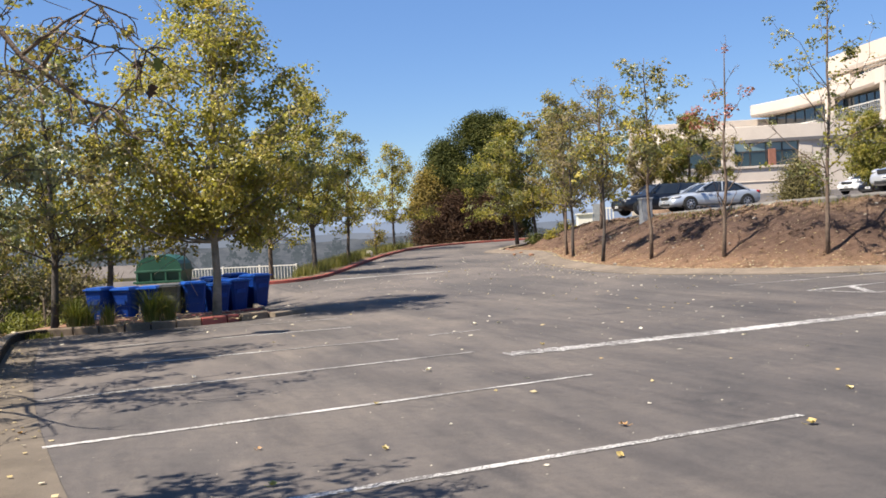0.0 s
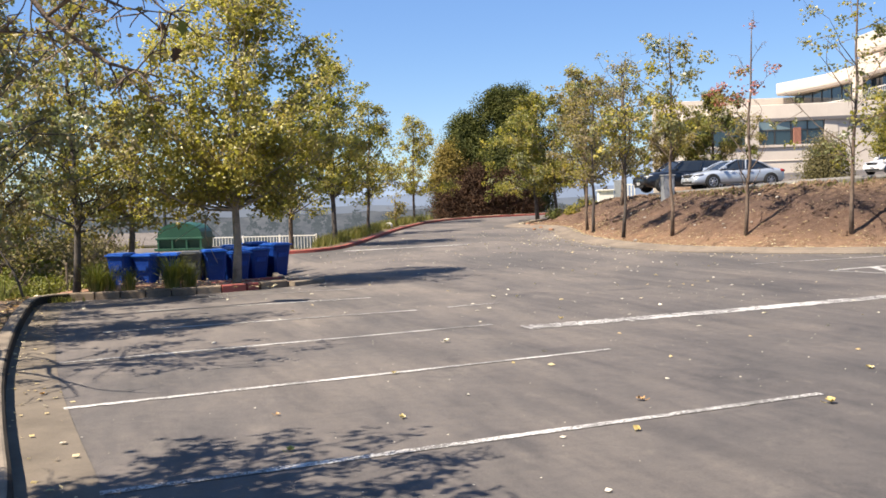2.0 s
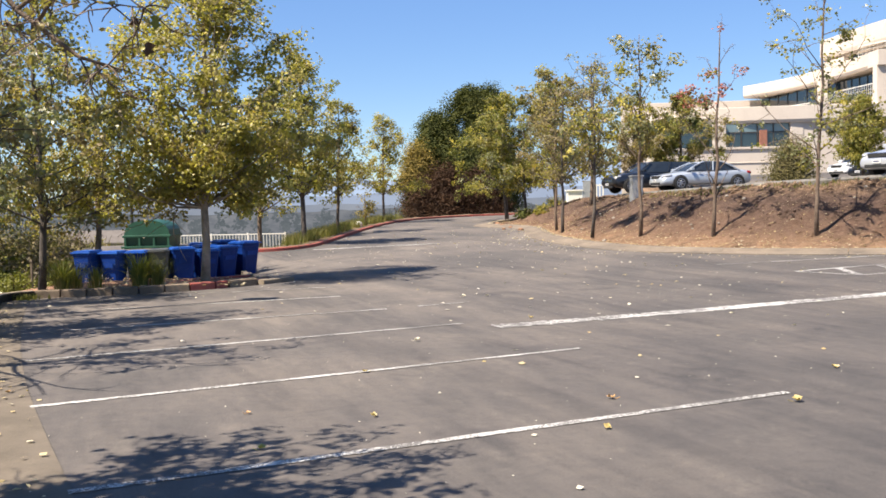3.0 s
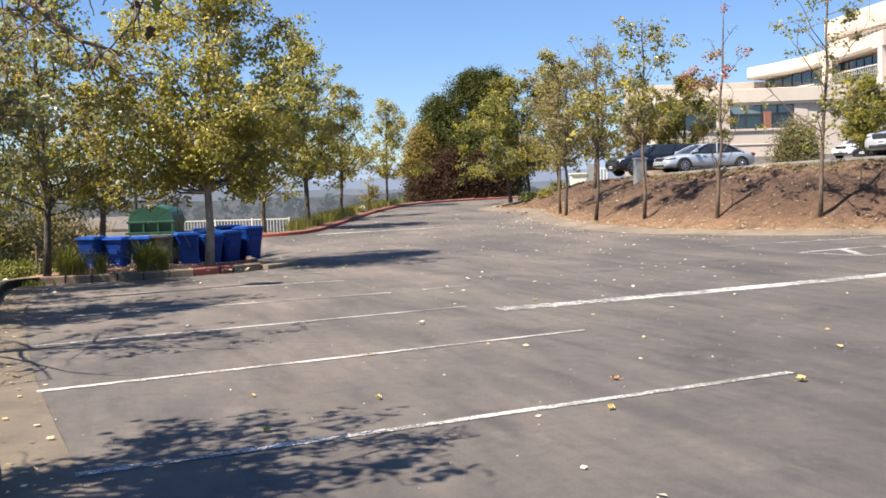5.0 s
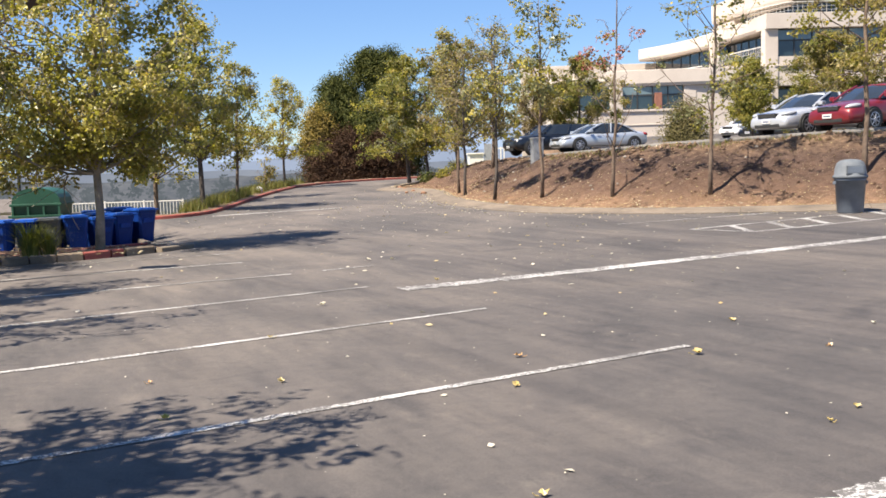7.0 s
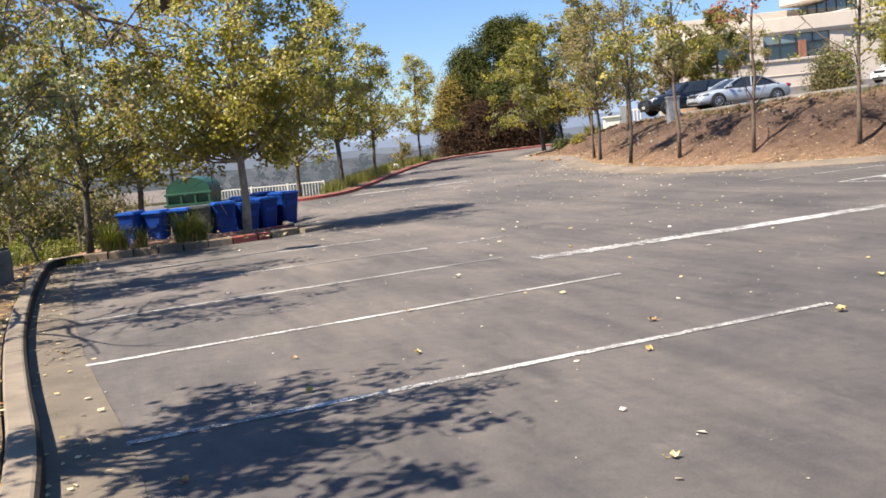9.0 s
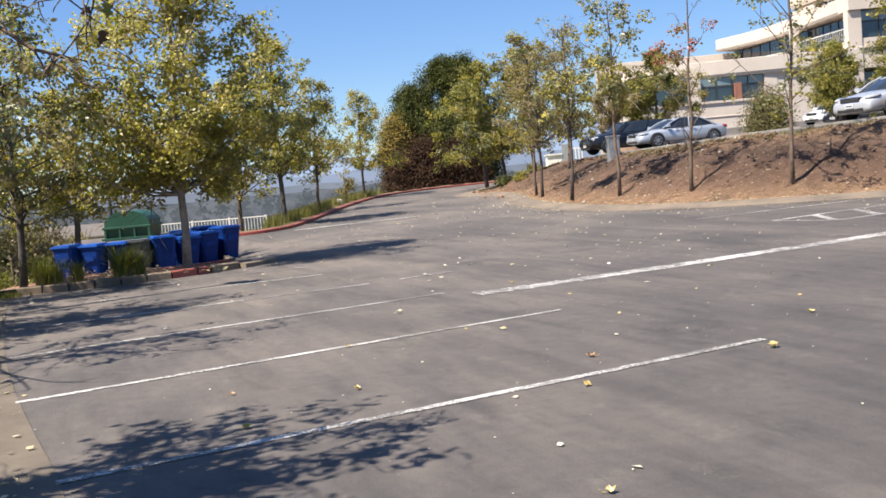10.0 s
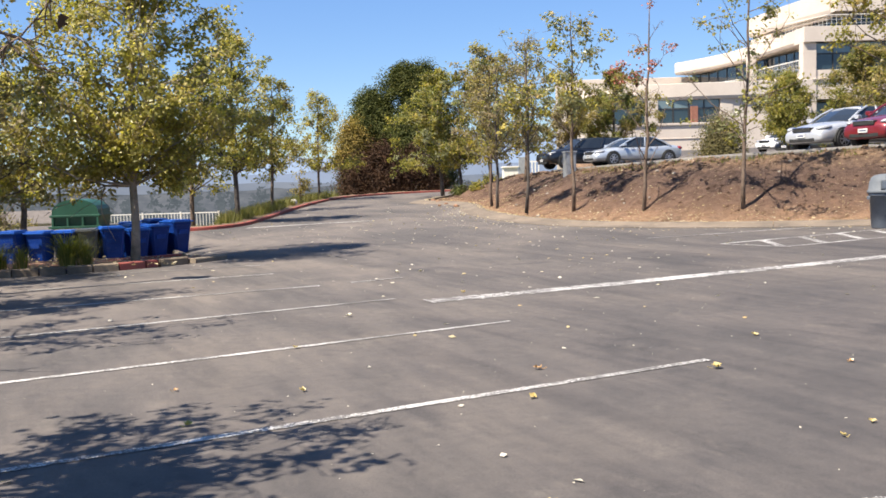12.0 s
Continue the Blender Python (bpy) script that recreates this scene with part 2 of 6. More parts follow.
VERGE = varied("verge_soil", (0.07, 0.048, 0.032), (0.2, 0.13, 0.075), 3, 45, 0.95, bumpy=0.8)
MEADOW = varied("dry_meadow", (0.07, 0.085, 0.03), (0.2, 0.18, 0.075), 0.08, 6, 0.95, bumpy=0.0)
BARK = varied("bark", (0.085, 0.057, 0.039), (0.19, 0.138, 0.1), 6, 60, 0.9, bumpy=0.6)
BARK_PALE = varied("pale_bark", (0.16, 0.135, 0.105), (0.36, 0.31, 0.25), 5, 50, 0.9, bumpy=0.4)
BARK_DARK = varied("dark_bark", (0.05, 0.042, 0.036), (0.11, 0.09, 0.075), 8, 60, 0.9, bumpy=0.6)
STUCCO = varied("cream_stucco", (0.53, 0.455, 0.385), (0.6, 0.525, 0.45), 0.6, 40, 0.9, bumpy=0.1)
HOUSE_WALL = varied("beige_house_wall", (0.2, 0.18, 0.155), (0.25, 0.225, 0.195), 0.6, 40, 0.9, bumpy=0.1)
HOUSE_ROOF = varied("grey_brown_shingle", (0.1, 0.085, 0.075), (0.15, 0.13, 0.115), 1.5, 30, 0.95)
STUCCO_2 = varied("cream_stucco_soffit", (0.56, 0.48, 0.4), (0.62, 0.54, 0.46), 0.6, 40, 0.9, bumpy=0.1)
BRICK = varied("brick_red", (0.22, 0.09, 0.06), (0.34, 0.15, 0.1), 5, 30, 0.9)
BLUE_PLASTIC = varied("blue_plastic", (0.004, 0.032, 0.2), (0.007, 0.052, 0.3), 3, 80, 0.5, bumpy=0.05, spec=0.22, per_object=0.5)
BLUE_LID = varied("blue_lid_plastic", (0.01, 0.075, 0.36), (0.017, 0.105, 0.47), 3, 80, 0.42, bumpy=0.05, spec=0.3, per_object=0.3)
GREY_BIN = varied("grey_bin_plastic", (0.055, 0.06, 0.062), (0.08, 0.085, 0.088), 3, 80, 0.5, bumpy=0.05)
GREEN_METAL = varied("green_painted_steel", (0.008, 0.05, 0.028), (0.016, 0.08, 0.044), 2, 50, 0.5, bumpy=0.05)
GREY_LID = varied("grey_lid_plastic", (0.1, 0.112, 0.126), (0.14, 0.155, 0.17), 4, 70, 0.65, bumpy=0.05, spec=0.3)
GREY_CAN = varied("grey_can_plastic", (0.11, 0.13, 0.16), (0.15, 0.175, 0.21), 4, 70, 0.45, bumpy=0.05)
WHITE_METAL = varied("white_enamel", (0.66, 0.62, 0.55), (0.8, 0.77, 0.7), 4, 60, 0.5, bumpy=0.0)
RAIL_METAL = varied("grey_rail_paint", (0.3, 0.29, 0.28), (0.42, 0.41, 0.39), 3, 60, 0.6)
DARK_METAL = varied("dark_steel", (0.018, 0.018, 0.02), (0.035, 0.035, 0.036), 5, 60, 0.55, bumpy=0.05)
BLACK = varied("black_rubber", (0.012, 0.012, 0.012), (0.025, 0.025, 0.025), 6, 60, 0.75, bumpy=0.1)
FRAME = varied("dark_window_frame", (0.03, 0.028, 0.027), (0.05, 0.046, 0.042), 5, 50, 0.5, bumpy=0.0)
SHUTTER = varied("pale_louvre", (0.5, 0.45, 0.38), (0.6, 0.54, 0.46), 3, 50, 0.7, bumpy=0.0)
TIMBER = varied("weathered_timber", (0.1, 0.075, 0.05), (0.19, 0.145, 0.1), 6, 60, 0.9, bumpy=0.5)
STONE = varied("stone", (0.3, 0.26, 0.21), (0.48, 0.42, 0.35), 4, 30, 0.9, bumpy=0.4, per_object=0.4)
STEEL = varied("galvanised_steel", (0.3, 0.31, 0.32), (0.42, 0.43, 0.44), 6, 60, 0.5, 0.5, bumpy=0.0)


def car_paint(name, colour, metal, rough):
    m, nt, b = mat(name, rough, metal)
    fl = noise_tex(nt, 400, 2)
    c = mixc(nt, colour, ramp(nt, fl.outputs[0], [(0.3, (0.85,) * 3), (0.7, (1.0,) * 3)]).outputs[0], 0.6, "MULTIPLY")
    nt.links.new(c, b.inputs["Base Color"])
    b.inputs["Coat Weight"].default_value = 0.8
    b.inputs["Coat Roughness"].default_value = 0.06
    return m


SILVER = car_paint("silver_paint", (0.46, 0.5, 0.56), 0.4, 0.3)
PALE_SILVER = car_paint("pale_silver_paint", (0.52, 0.53, 0.55), 0.4, 0.32)
RED_CAR = car_paint("dark_red_paint", (0.17, 0.009, 0.015), 0.25, 0.42)
BLACK_CAR = car_paint("black_paint", (0.008, 0.009, 0.013), 0.0, 0.3)
WHITE_CAR = car_paint("white_paint", (0.72, 0.72, 0.72), 0.0, 0.35)


def glass_material(name, colour, rough=0.04):
    m, nt, b = mat(name, rough, 0, 0.9)
    n = noise_tex(nt, 0.8, 2)
    nt.links.new(mixc(nt, colour, ramp(nt, n.outputs[0], [(0.3, (0.7,) * 3), (0.7, (1.2,) * 3)]).outputs[0], 0.7, "MULTIPLY"), b.inputs["Base Color"])
    return m


CAR_GLASS = glass_material("car_glass", (0.02, 0.024, 0.028))
WINDOW_GLASS = glass_material("tinted_window_glass", (0.02, 0.035, 0.045), 0.05)
UPPER_GLASS = glass_material("blue_green_glass", (0.14, 0.19, 0.2), 0.08)
LAMP_GLASS = glass_material("headlamp_glass", (0.3, 0.31, 0.33), 0.15)
RED_LAMP = glass_material("tail_lamp_glass", (0.25, 0.01, 0.01), 0.15)
CHROME = mat("chrome", 0.2, 1.0)[0]
CHROME.node_tree.nodes["Principled BSDF"].inputs["Base Color"].default_value = (0.6, 0.6, 0.62, 1)
ALLOY = varied("alloy", (0.35, 0.35, 0.37), (0.5, 0.5, 0.52), 8, 60, 0.35, 0.8, bumpy=0.0)
PLATE = varied("plate_white", (0.6, 0.6, 0.58), (0.7, 0.7, 0.68), 8, 60, 0.5, bumpy=0.0)
PLATE_BAR = varied("plate_ink", (0.05, 0.06, 0.12), (0.07, 0.08, 0.15), 8, 60, 0.5, bumpy=0.0)

GREEN_YELLOW = leaf_material("green_yellow_leaves", [(0.0, (0.125, 0.122, 0.04)), (0.35, (0.285, 0.258, 0.068)), (0.72, (0.455, 0.39, 0.115)), (0.94, (0.64, 0.52, 0.21)), (1.0, (0.74, 0.5, 0.22))], 0.5, 0.42, 0.46)
GOLD = leaf_material("golden_leaves", [(0.0, (0.114, 0.133, 0.032)), (0.3, (0.276, 0.249, 0.048)), (0.7, (0.442, 0.353, 0.066)), (1.0, (0.513, 0.445, 0.171))], 0.42, 0.46, 0.35)
DARK_GREEN = leaf_material("dark_green_leaves", [(0.0, (0.14, 0.138, 0.042)), (0.5, (0.28, 0.25, 0.066)), (0.85, (0.46, 0.375, 0.1)), (1.0, (0.72, 0.46, 0.14))], 0.56, 0.46, 0.38)
OLIVE = leaf_material("olive_leaves", [(0.0, (0.155, 0.13, 0.06)), (0.45, (0.27, 0.22, 0.09)), (0.84, (0.37, 0.285, 0.115)), (1.0, (0.52, 0.35, 0.14))], 0.54, 0.46, 0.35)
SAGE = leaf_material("grey_green_leaves", [(0.0, (0.11, 0.116, 0.061)), (0.5, (0.209, 0.209, 0.11)), (0.85, (0.319, 0.308, 0.165)), (1.0, (0.462, 0.396, 0.22))], 0.42)
DULL_BUSH = leaf_material("dull_olive_bush_leaves", [(0.0, (0.07, 0.065, 0.03)), (0.5, (0.15, 0.13, 0.06)), (1.0, (0.25, 0.21, 0.1))], 0.25, 0.7, 0.12)
TAWNY_BUSH = leaf_material("tawny_bush_leaves", [(0.0, (0.11, 0.085, 0.03)), (0.5, (0.25, 0.19, 0.06)), (1.0, (0.42, 0.3, 0.09))], 0.35, 0.7, 0.12)
DRAB = leaf_material("drab_brown_leaves", [(0.0, (0.124, 0.1, 0.065)), (0.5, (0.211, 0.17, 0.097)), (1.0, (0.325, 0.244, 0.131))], 0.35, 0.46, 0.3)
RUSSET = leaf_material("russet_leaves", [(0.0, (0.169, 0.0585, 0.0455)), (0.6, (0.364, 0.13, 0.104)), (1.0, (0.442, 0.221, 0.143))], 0.3)
PINE_GREEN = leaf_material("pine_green_leaves", [(0.0, (0.031, 0.041, 0.013)), (0.6, (0.078, 0.087, 0.024)), (1.0, (0.148, 0.136, 0.036))], 0.15, 0.7, 0.15)
DEAD_BROWN = leaf_material("dead_brown_leaves", [(0.0, (0.034, 0.021, 0.015)), (0.6, (0.07, 0.039, 0.024)), (1.0, (0.125, 0.068, 0.039))], 0.15, 0.7, 0.15)
SHRUB_GREEN = leaf_material("shrub_green_leaves", [(0.0, (0.076, 0.088, 0.02)), (0.6, (0.17, 0.168, 0.034)), (1.0, (0.281, 0.235, 0.055))], 0.3, 0.46, 0.2)
BLADE = leaf_material("grass_blades", [(0.0, (0.079, 0.101, 0.026)), (0.6, (0.176, 0.185, 0.048)), (1.0, (0.37, 0.299, 0.123))], 0.3, 0.46, 0.2)
DRY_GRASS = leaf_material("meadow_grass", [(0.0, (0.076, 0.092, 0.021)), (0.5, (0.145, 0.143, 0.038)), (1.0, (0.289, 0.235, 0.102))], 0.3, 0.46, 0.2)
LITTER = leaf_material("fallen_leaves", [(0.0, (0.32, 0.2, 0.09)), (0.4, (0.5, 0.38, 0.18)), (0.75, (0.62, 0.52, 0.33)), (1.0, (0.7, 0.65, 0.52))], 0.15)
YELLOW_LEAF = leaf_material("yellow_fallen_leaf", [(0.0, (0.342, 0.252, 0.078)), (1.0, (0.494, 0.387, 0.169))], 0.15)
TAN_LEAF = leaf_material("tan_fallen_leaf", [(0.0, (0.36, 0.17, 0.06)), (1.0, (0.45, 0.28, 0.12))], 0.1)
PALE_LEAF = leaf_material("pale_fallen_leaf", [(0.0, (0.44, 0.39, 0.3)), (1.0, (0.58, 0.53, 0.44))], 0.1)
GREEN_LEAF = leaf_material("green_fallen_leaf", [(0.0, (0.16, 0.17, 0.04)), (1.0, (0.22, 0.22, 0.06))], 0.1)


# ---- building helpers ----
def thing(name, label, category, at=(0, 0, 0), turn=0.0, group="", kind=""):
    e = new(name)
    e.empty_display_size = 0.2
    e.matrix_world = pose(*at, 0, 0, turn)
    return tagged(e, label, category, group, kind)


def finish(bm, name, material, smooth=False):
    me = bpy.data.meshes.new(name)
    bmesh.ops.recalc_face_normals(bm, faces=bm.faces)
    bm.to_mesh(me)
    bm.free()
    me.materials.append(material)
    if smooth:
        me.shade_smooth()
    return me


def part(name, bm, material, parent, label="", smooth=False):
    ob = new(name, finish(bm, name, material, smooth))
    ob.parent = parent
    return tagged(ob, label)


def piece(name, bm, material, label="", category="", kind="", group="", smooth=False):
    return tagged(new(name, finish(bm, name, material, smooth)), label, category, group, kind)


def box(bm, x0, x1, y0, y1, z0, z1, bevel=0.0, m=None):
    r = bmesh.ops.create_cube(bm, size=1)
    vs = r["verts"]
    bmesh.ops.scale(bm, verts=vs, vec=(x1 - x0, y1 - y0, z1 - z0))
    bmesh.ops.translate(bm, verts=vs, vec=((x0 + x1) / 2, (y0 + y1) / 2, (z0 + z1) / 2))
    if bevel:
        es = {e for v in vs for e in v.link_edges}
        out = bmesh.ops.bevel(bm, geom=list(es), offset=bevel, segments=2, affect="EDGES", profile=0.6)
        vs = list({v for f in out["faces"] for v in f.verts} | {v for v in vs if v.is_valid})
    if m is not None:
        bmesh.ops.transform(bm, matrix=m, verts=vs)
    return bm


def one_box(*a, **k):
    return box(bmesh.new(), *a, **k)


def tube(bm, pts, radii, seg=8, cap=True):
    """A tapered, bent tube through the points."""
    rings, side = [], None
    pts = [Vector(p) for p in pts]
    for i, p in enumerate(pts):
        d = (pts[min(i + 1, len(pts) - 1)] - pts[max(i - 1, 0)]).normalized()
        if side is None:
            side = d.orthogonal().normalized()
        side = (side - d * side.dot(d)).normalized()
        up = d.cross(side)
        r = radii[i] if isinstance(radii, (list, tuple)) else radii
        rings.append([bm.verts.new(p + (side * math.cos(a) + up * math.sin(a)) * r) for a in (k * math.tau / seg for k in range(seg))])
    for a, b in zip(rings, rings[1:]):
        for k in range(seg):
            bm.faces.new((a[k], a[(k + 1) % seg], b[(k + 1) % seg], b[k]))
    if cap:
        bm.faces.new(rings[0][::-1])
        bm.faces.new(rings[-1])
    return bm


def lathe(bm, profile, seg=24, at=(0, 0, 0)):
    """A solid turned round z from (radius, height) pairs."""
    rings = [[bm.verts.new((at[0] + r * math.cos(k * math.tau / seg), at[1] + r * math.sin(k * math.tau / seg), at[2] + z)) for k in range(seg)] for r, z in profile]
    for a, b in zip(rings, rings[1:]):
        for k in range(seg):
            bm.faces.new((a[k], a[(k + 1) % seg], b[(k + 1) % seg], b[k]))
    bm.faces.new(rings[0][::-1])
    bm.faces.new(rings[-1])
    return bm


def mesh_from(name, verts, faces, material, smooth=False):
    me = bpy.data.meshes.new(name)
    me.from_pydata(verts, [], faces)
    me.materials.append(material)
    if smooth:
        me.shade_smooth()
    return me


# ---- lie of the land ----
def softplus(v, w):
    return w * np.logaddexp(0.0, v / w)


def lot_z(x, y):
    """The car park: level at the near end, rising gently towards the road, sunk a little at the bins."""
    v = np.minimum(np.asarray(y) + 0.5 * np.asarray(x), 78.0) - 16
    z = 0.0185 * softplus(v, 3.0)
    return z - 0.53 * np.exp(-(((np.asarray(x) + 9.3) / 3.2) ** 2 + ((np.asarray(y) - 25) / 4.0) ** 2))


KERB_LEFT = [(-1.0, -9), (-1.0, -2), (-1.25, 1.4), (-1.75, 3.2), (-2.63, 5.0), (-3.72, 6.8), (-5.05, 9.1), (-6.55, 11.95), (-8.1, 15.1), (-9.05, 17.2), (-9.2, 17.95), (-8.9, 18.2)]
KERB_RED = [(-8.3, 31.4), (-7.0, 31.8), (-6.35, 32.8), (-6.25, 36), (-6.35, 43), (-6.2, 50), (-5.6, 56.2), (-4.0, 59.6), (-0.8, 61.6), (4, 62.5), (12, 63)]
KERB_BANK = [(6.5, 60.5), (2.6, 57), (0.4, 52), (-0.6, 47.6), (-0.7, 45.9), (0.2, 44.7), (1.2, 42.6), (1.6, 39.5), (1.6, 36), (1.95, 33.2), (2.55, 30.6), (3.3, 28.4), (4.5, 26.4), (7.0, 24.6), (9.6, 23.7), (13.5, 22.4), (22, 19.6), (44, 12)]
LOT = KERB_LEFT[:-1] + [(-10.2, 22.2), (-10.6, 25), (-11.6, 29), (-15.3, 33), (-15.5, 37.5), (-12, 37.5), (-11.2, 33), (-8.8, 31.2)] + KERB_RED[1:] + KERB_BANK + [(44, -25), (-1.0, -25)]
BANK = KERB_BANK + [(90, -5), (90, 130), (14, 130), (12, 66)]


def inside(poly, x, y):
    x, y = np.asarray(x, float), np.asarray(y, float)
    r = np.zeros(x.shape, bool)
    for (x0, y0), (x1, y1) in zip(poly, poly[1:] + poly[:1]):
        c = ((y0 > y) != (y1 > y)) & (x < (x1 - x0) * (y - y0) / (y1 - y0 + 1e-12) + x0)
        r ^= c
    return r


def reach(line, x, y):
    """How far the points are from an open line."""
    x, y = np.asarray(x, float), np.asarray(y, float)
    best = np.full(x.shape, 1e9)
    for (x0, y0), (x1, y1) in zip(line, line[1:]):
        dx, dy = x1 - x0, y1 - y0
        t = np.clip(((x - x0) * dx + (y - y0) * dy) / (dx * dx + dy * dy), 0, 1)
        best = np.minimum(best, np.hypot(x - x0 - t * dx, y - y0 - t * dy))
    return best


def smooth01(t):
    t = np.clip(t, 0, 1)
    return t * t * (3 - 2 * t)


def bank_z(x, y):
    """The earth bank and the upper level behind it."""
    x, y = np.asarray(x, float), np.asarray(y, float)
    d = reach(KERB_BANK, x, y)
    top = np.interp(x, [1, 4, 8, 14, 22], [1.35, 1.69, 1.96, 2.17, 2.31]) + 1.0 * smooth01((y - 52) / 22)
    p = d / 4.1
    low = np.minimum(lot_z(x, y), 0.5)
    return low + 0.02 + (top - low - 0.02) * (0.3 * np.clip(p, 0, 1) + 0.7 * smooth01(p))

rng = np.random.default_rng(7)


def grid_sheet(name, xs, ys, height, keep, material, smooth=True):
    X, Y = np.meshgrid(xs, ys, indexing="ij")
    Z = height(X, Y)
    cx, cy = (X[:-1, :-1] + X[1:, 1:]) / 2, (Y[:-1, :-1] + Y[1:, 1:]) / 2
    k = keep(cx, cy)
    ny = len(ys)
    i, j = np.nonzero(k)
    a = i * ny + j
    faces = np.stack([a, a + ny, a + ny + 1, a + 1], 1)
    used = np.unique(faces)
    lut = np.zeros(X.size, int)
    lut[used] = np.arange(len(used))
    verts = np.stack([X.ravel(), Y.ravel(), Z.ravel()], 1)[used]
    return new(name, mesh_from(name, verts.tolist(), lut[faces].tolist(), material, smooth))


def rough2(x, y, scale, seed):
    """A cheap, smooth, seeded unevenness between -1 and 1."""
    g = np.random.default_rng(seed)
    out = 0
    for k in range(5):
        a, ph, f = g.uniform(0, math.tau), g.uniform(0, math.tau), scale * (1 + 0.55 * k)
        out = out + np.sin((np.cos(a) * x + np.sin(a) * y) * f + ph) / (1 + 0.5 * k)
    return out / 3


# ---- ground, car park, bank ----
def ground_z(x, y):
    both = inside(LOT, x, y) | inside(BANK, x, y)
    d = np.where(both, 0, np.minimum(reach(LOT + LOT[:1], x, y), reach(BANK + BANK[:1], x, y)))
    fall = np.where((x < 0) & (y > 29), 0.24, 0.1) * np.minimum(d, 8) + 0.22 * np.clip(d - 8, 0, 160) + 0.04 * np.clip(d - 168, 0, 200)
    return np.where(both, lot_z(x, y) - 0.3, lot_z(x, y) - 0.12 - fall + rough2(x, y, 0.25, 3) * np.clip(d * 0.04, 0, 1.2))


half = np.concatenate([np.arange(0, 30, 1.0), 30 * 1.085 ** np.arange(0, 64)])
axis_x = np.concatenate([-half[:0:-1], half])
axis_y = axis_x + 25
ground = grid_sheet("ground", axis_x, axis_y, ground_z, lambda x, y: np.ones(x.shape, bool), MEADOW)
tagged(ground, "dry hillside meadow falling away to a valley", "ground", kind="structure")

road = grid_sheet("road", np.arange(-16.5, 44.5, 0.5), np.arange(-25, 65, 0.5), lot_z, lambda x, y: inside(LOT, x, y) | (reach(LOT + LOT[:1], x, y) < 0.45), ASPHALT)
tagged(road, "worn grey asphalt car park and drive with tyre marks", "asphalt", kind="structure")


def bank_rough(x, y):
    d = reach(KERB_BANK, x, y)
    amount = smooth01(d / 0.6) * (1 - 0.75 * smooth01((d - 4.5) / 1.5))
    return bank_z(x, y) + amount * (0.09 * rough2(x, y, 1.9, 5) + 0.06 * rough2(x, y, 5.5, 6) + 0.035 * rough2(x, y, 12, 8))


bank = grid_sheet("bank", np.arange(-1, 32, 0.18), np.arange(18, 64, 0.18), bank_rough, lambda x, y: inside(BANK, x, y) & (reach(KERB_BANK, x, y) > 0.12) & (reach(KERB_BANK, x, y) < 7), SOIL)
tagged(bank, "bare brown earth bank with straw litter at its foot", "bank", kind="structure")
upper = grid_sheet("pavement", np.arange(0, 90, 1.0), np.arange(-5, 130, 1.0), lambda x, y: bank_z(x, y) + 0.03, lambda x, y: inside(BANK, x, y) & (reach(KERB_BANK, x, y) > 5.4), ASPHALT)
tagged(upper, "grey asphalt of the upper car park", "asphalt", kind="structure")


def along(line, step=0.5, rounded=True):
    """The line resampled, with its corners rounded."""
    pts = [np.array(p, float) for p in line]
    if rounded:
        for _ in range(2):
            out = [pts[0]]
            for a, b in zip(pts, pts[1:]):
                out += [a * 0.75 + b * 0.25, a * 0.25 + b * 0.75]
            pts = out + [pts[-1]]
    seg = [np.hypot(*(b - a)) for a, b in zip(pts, pts[1:])]
    s = np.concatenate([[0], np.cumsum(seg)])
    n = max(2, int(round(s[-1] / step)) + 1)
    q = np.linspace(0, s[-1], n)
    P = np.array(pts)
    return np.stack([np.interp(q, s, P[:, 0]), np.interp(q, s, P[:, 1])], 1)


def sweep(name, pts, profile, height, material, smooth=False, jitter=0.0, seed=1):
    """A strip along the way: profile rows are (offset to its left, height over the land)."""
    g = np.random.default_rng(seed)
    t = np.gradient(pts, axis=0)
    t /= np.linalg.norm(t, axis=1)[:, None]
    nrm = np.stack([-t[:, 1], t[:, 0]], 1)
    verts, faces, m = [], [], len(profile)
    for p, nn in zip(pts, nrm):
        base = float(height(p[0], p[1]))
        for o, z in profile:
            verts.append((p[0] + nn[0] * o, p[1] + nn[1] * o, base + z + g.uniform(-jitter, jitter)))
    for i in range(len(pts) - 1):
        for k in range(m - 1):
            a = i * m + k
            faces.append((a, a + 1, a + m + 1, a + m))
    faces += [tuple(range(m)), tuple(reversed(range((len(pts) - 1) * m, len(pts) * m)))]
    bm = bmesh.new()
    vs = [bm.verts.new(v) for v in verts]
    for f in faces:
        bm.faces.new([vs[k] for k in f])
    return finish(bm, name, material, smooth)


def kerb_run(line, material, label, width=0.18, high=0.15, length=3.0, left=1, joint=0.012, profile=None):
    """A kerb cast in lengths, with open joints between them."""
    fine = along(line, 0.25)
    n = int(length / 0.25)
    rounded = [(0, -0.2), (0, high - 0.025), (0.008, high - 0.008), (0.028, high), (width - 0.02, high), (width, high - 0.02), (width, -0.2)]
    rounded = [(left * o, z) for o, z in profile or rounded]
    for i in range(0, len(fine) - 1, n):
        run = fine[i:i + n + 1].copy()
        if len(run) < 2:
            continue
        d = run[-1] - run[-2]
        run[-1] -= d / np.linalg.norm(d) * joint
        ob = new("kerb", sweep("kerb", run, rounded, lot_z, material))
        tagged(ob, label, "kerb", "kerb stones", kind="structure")


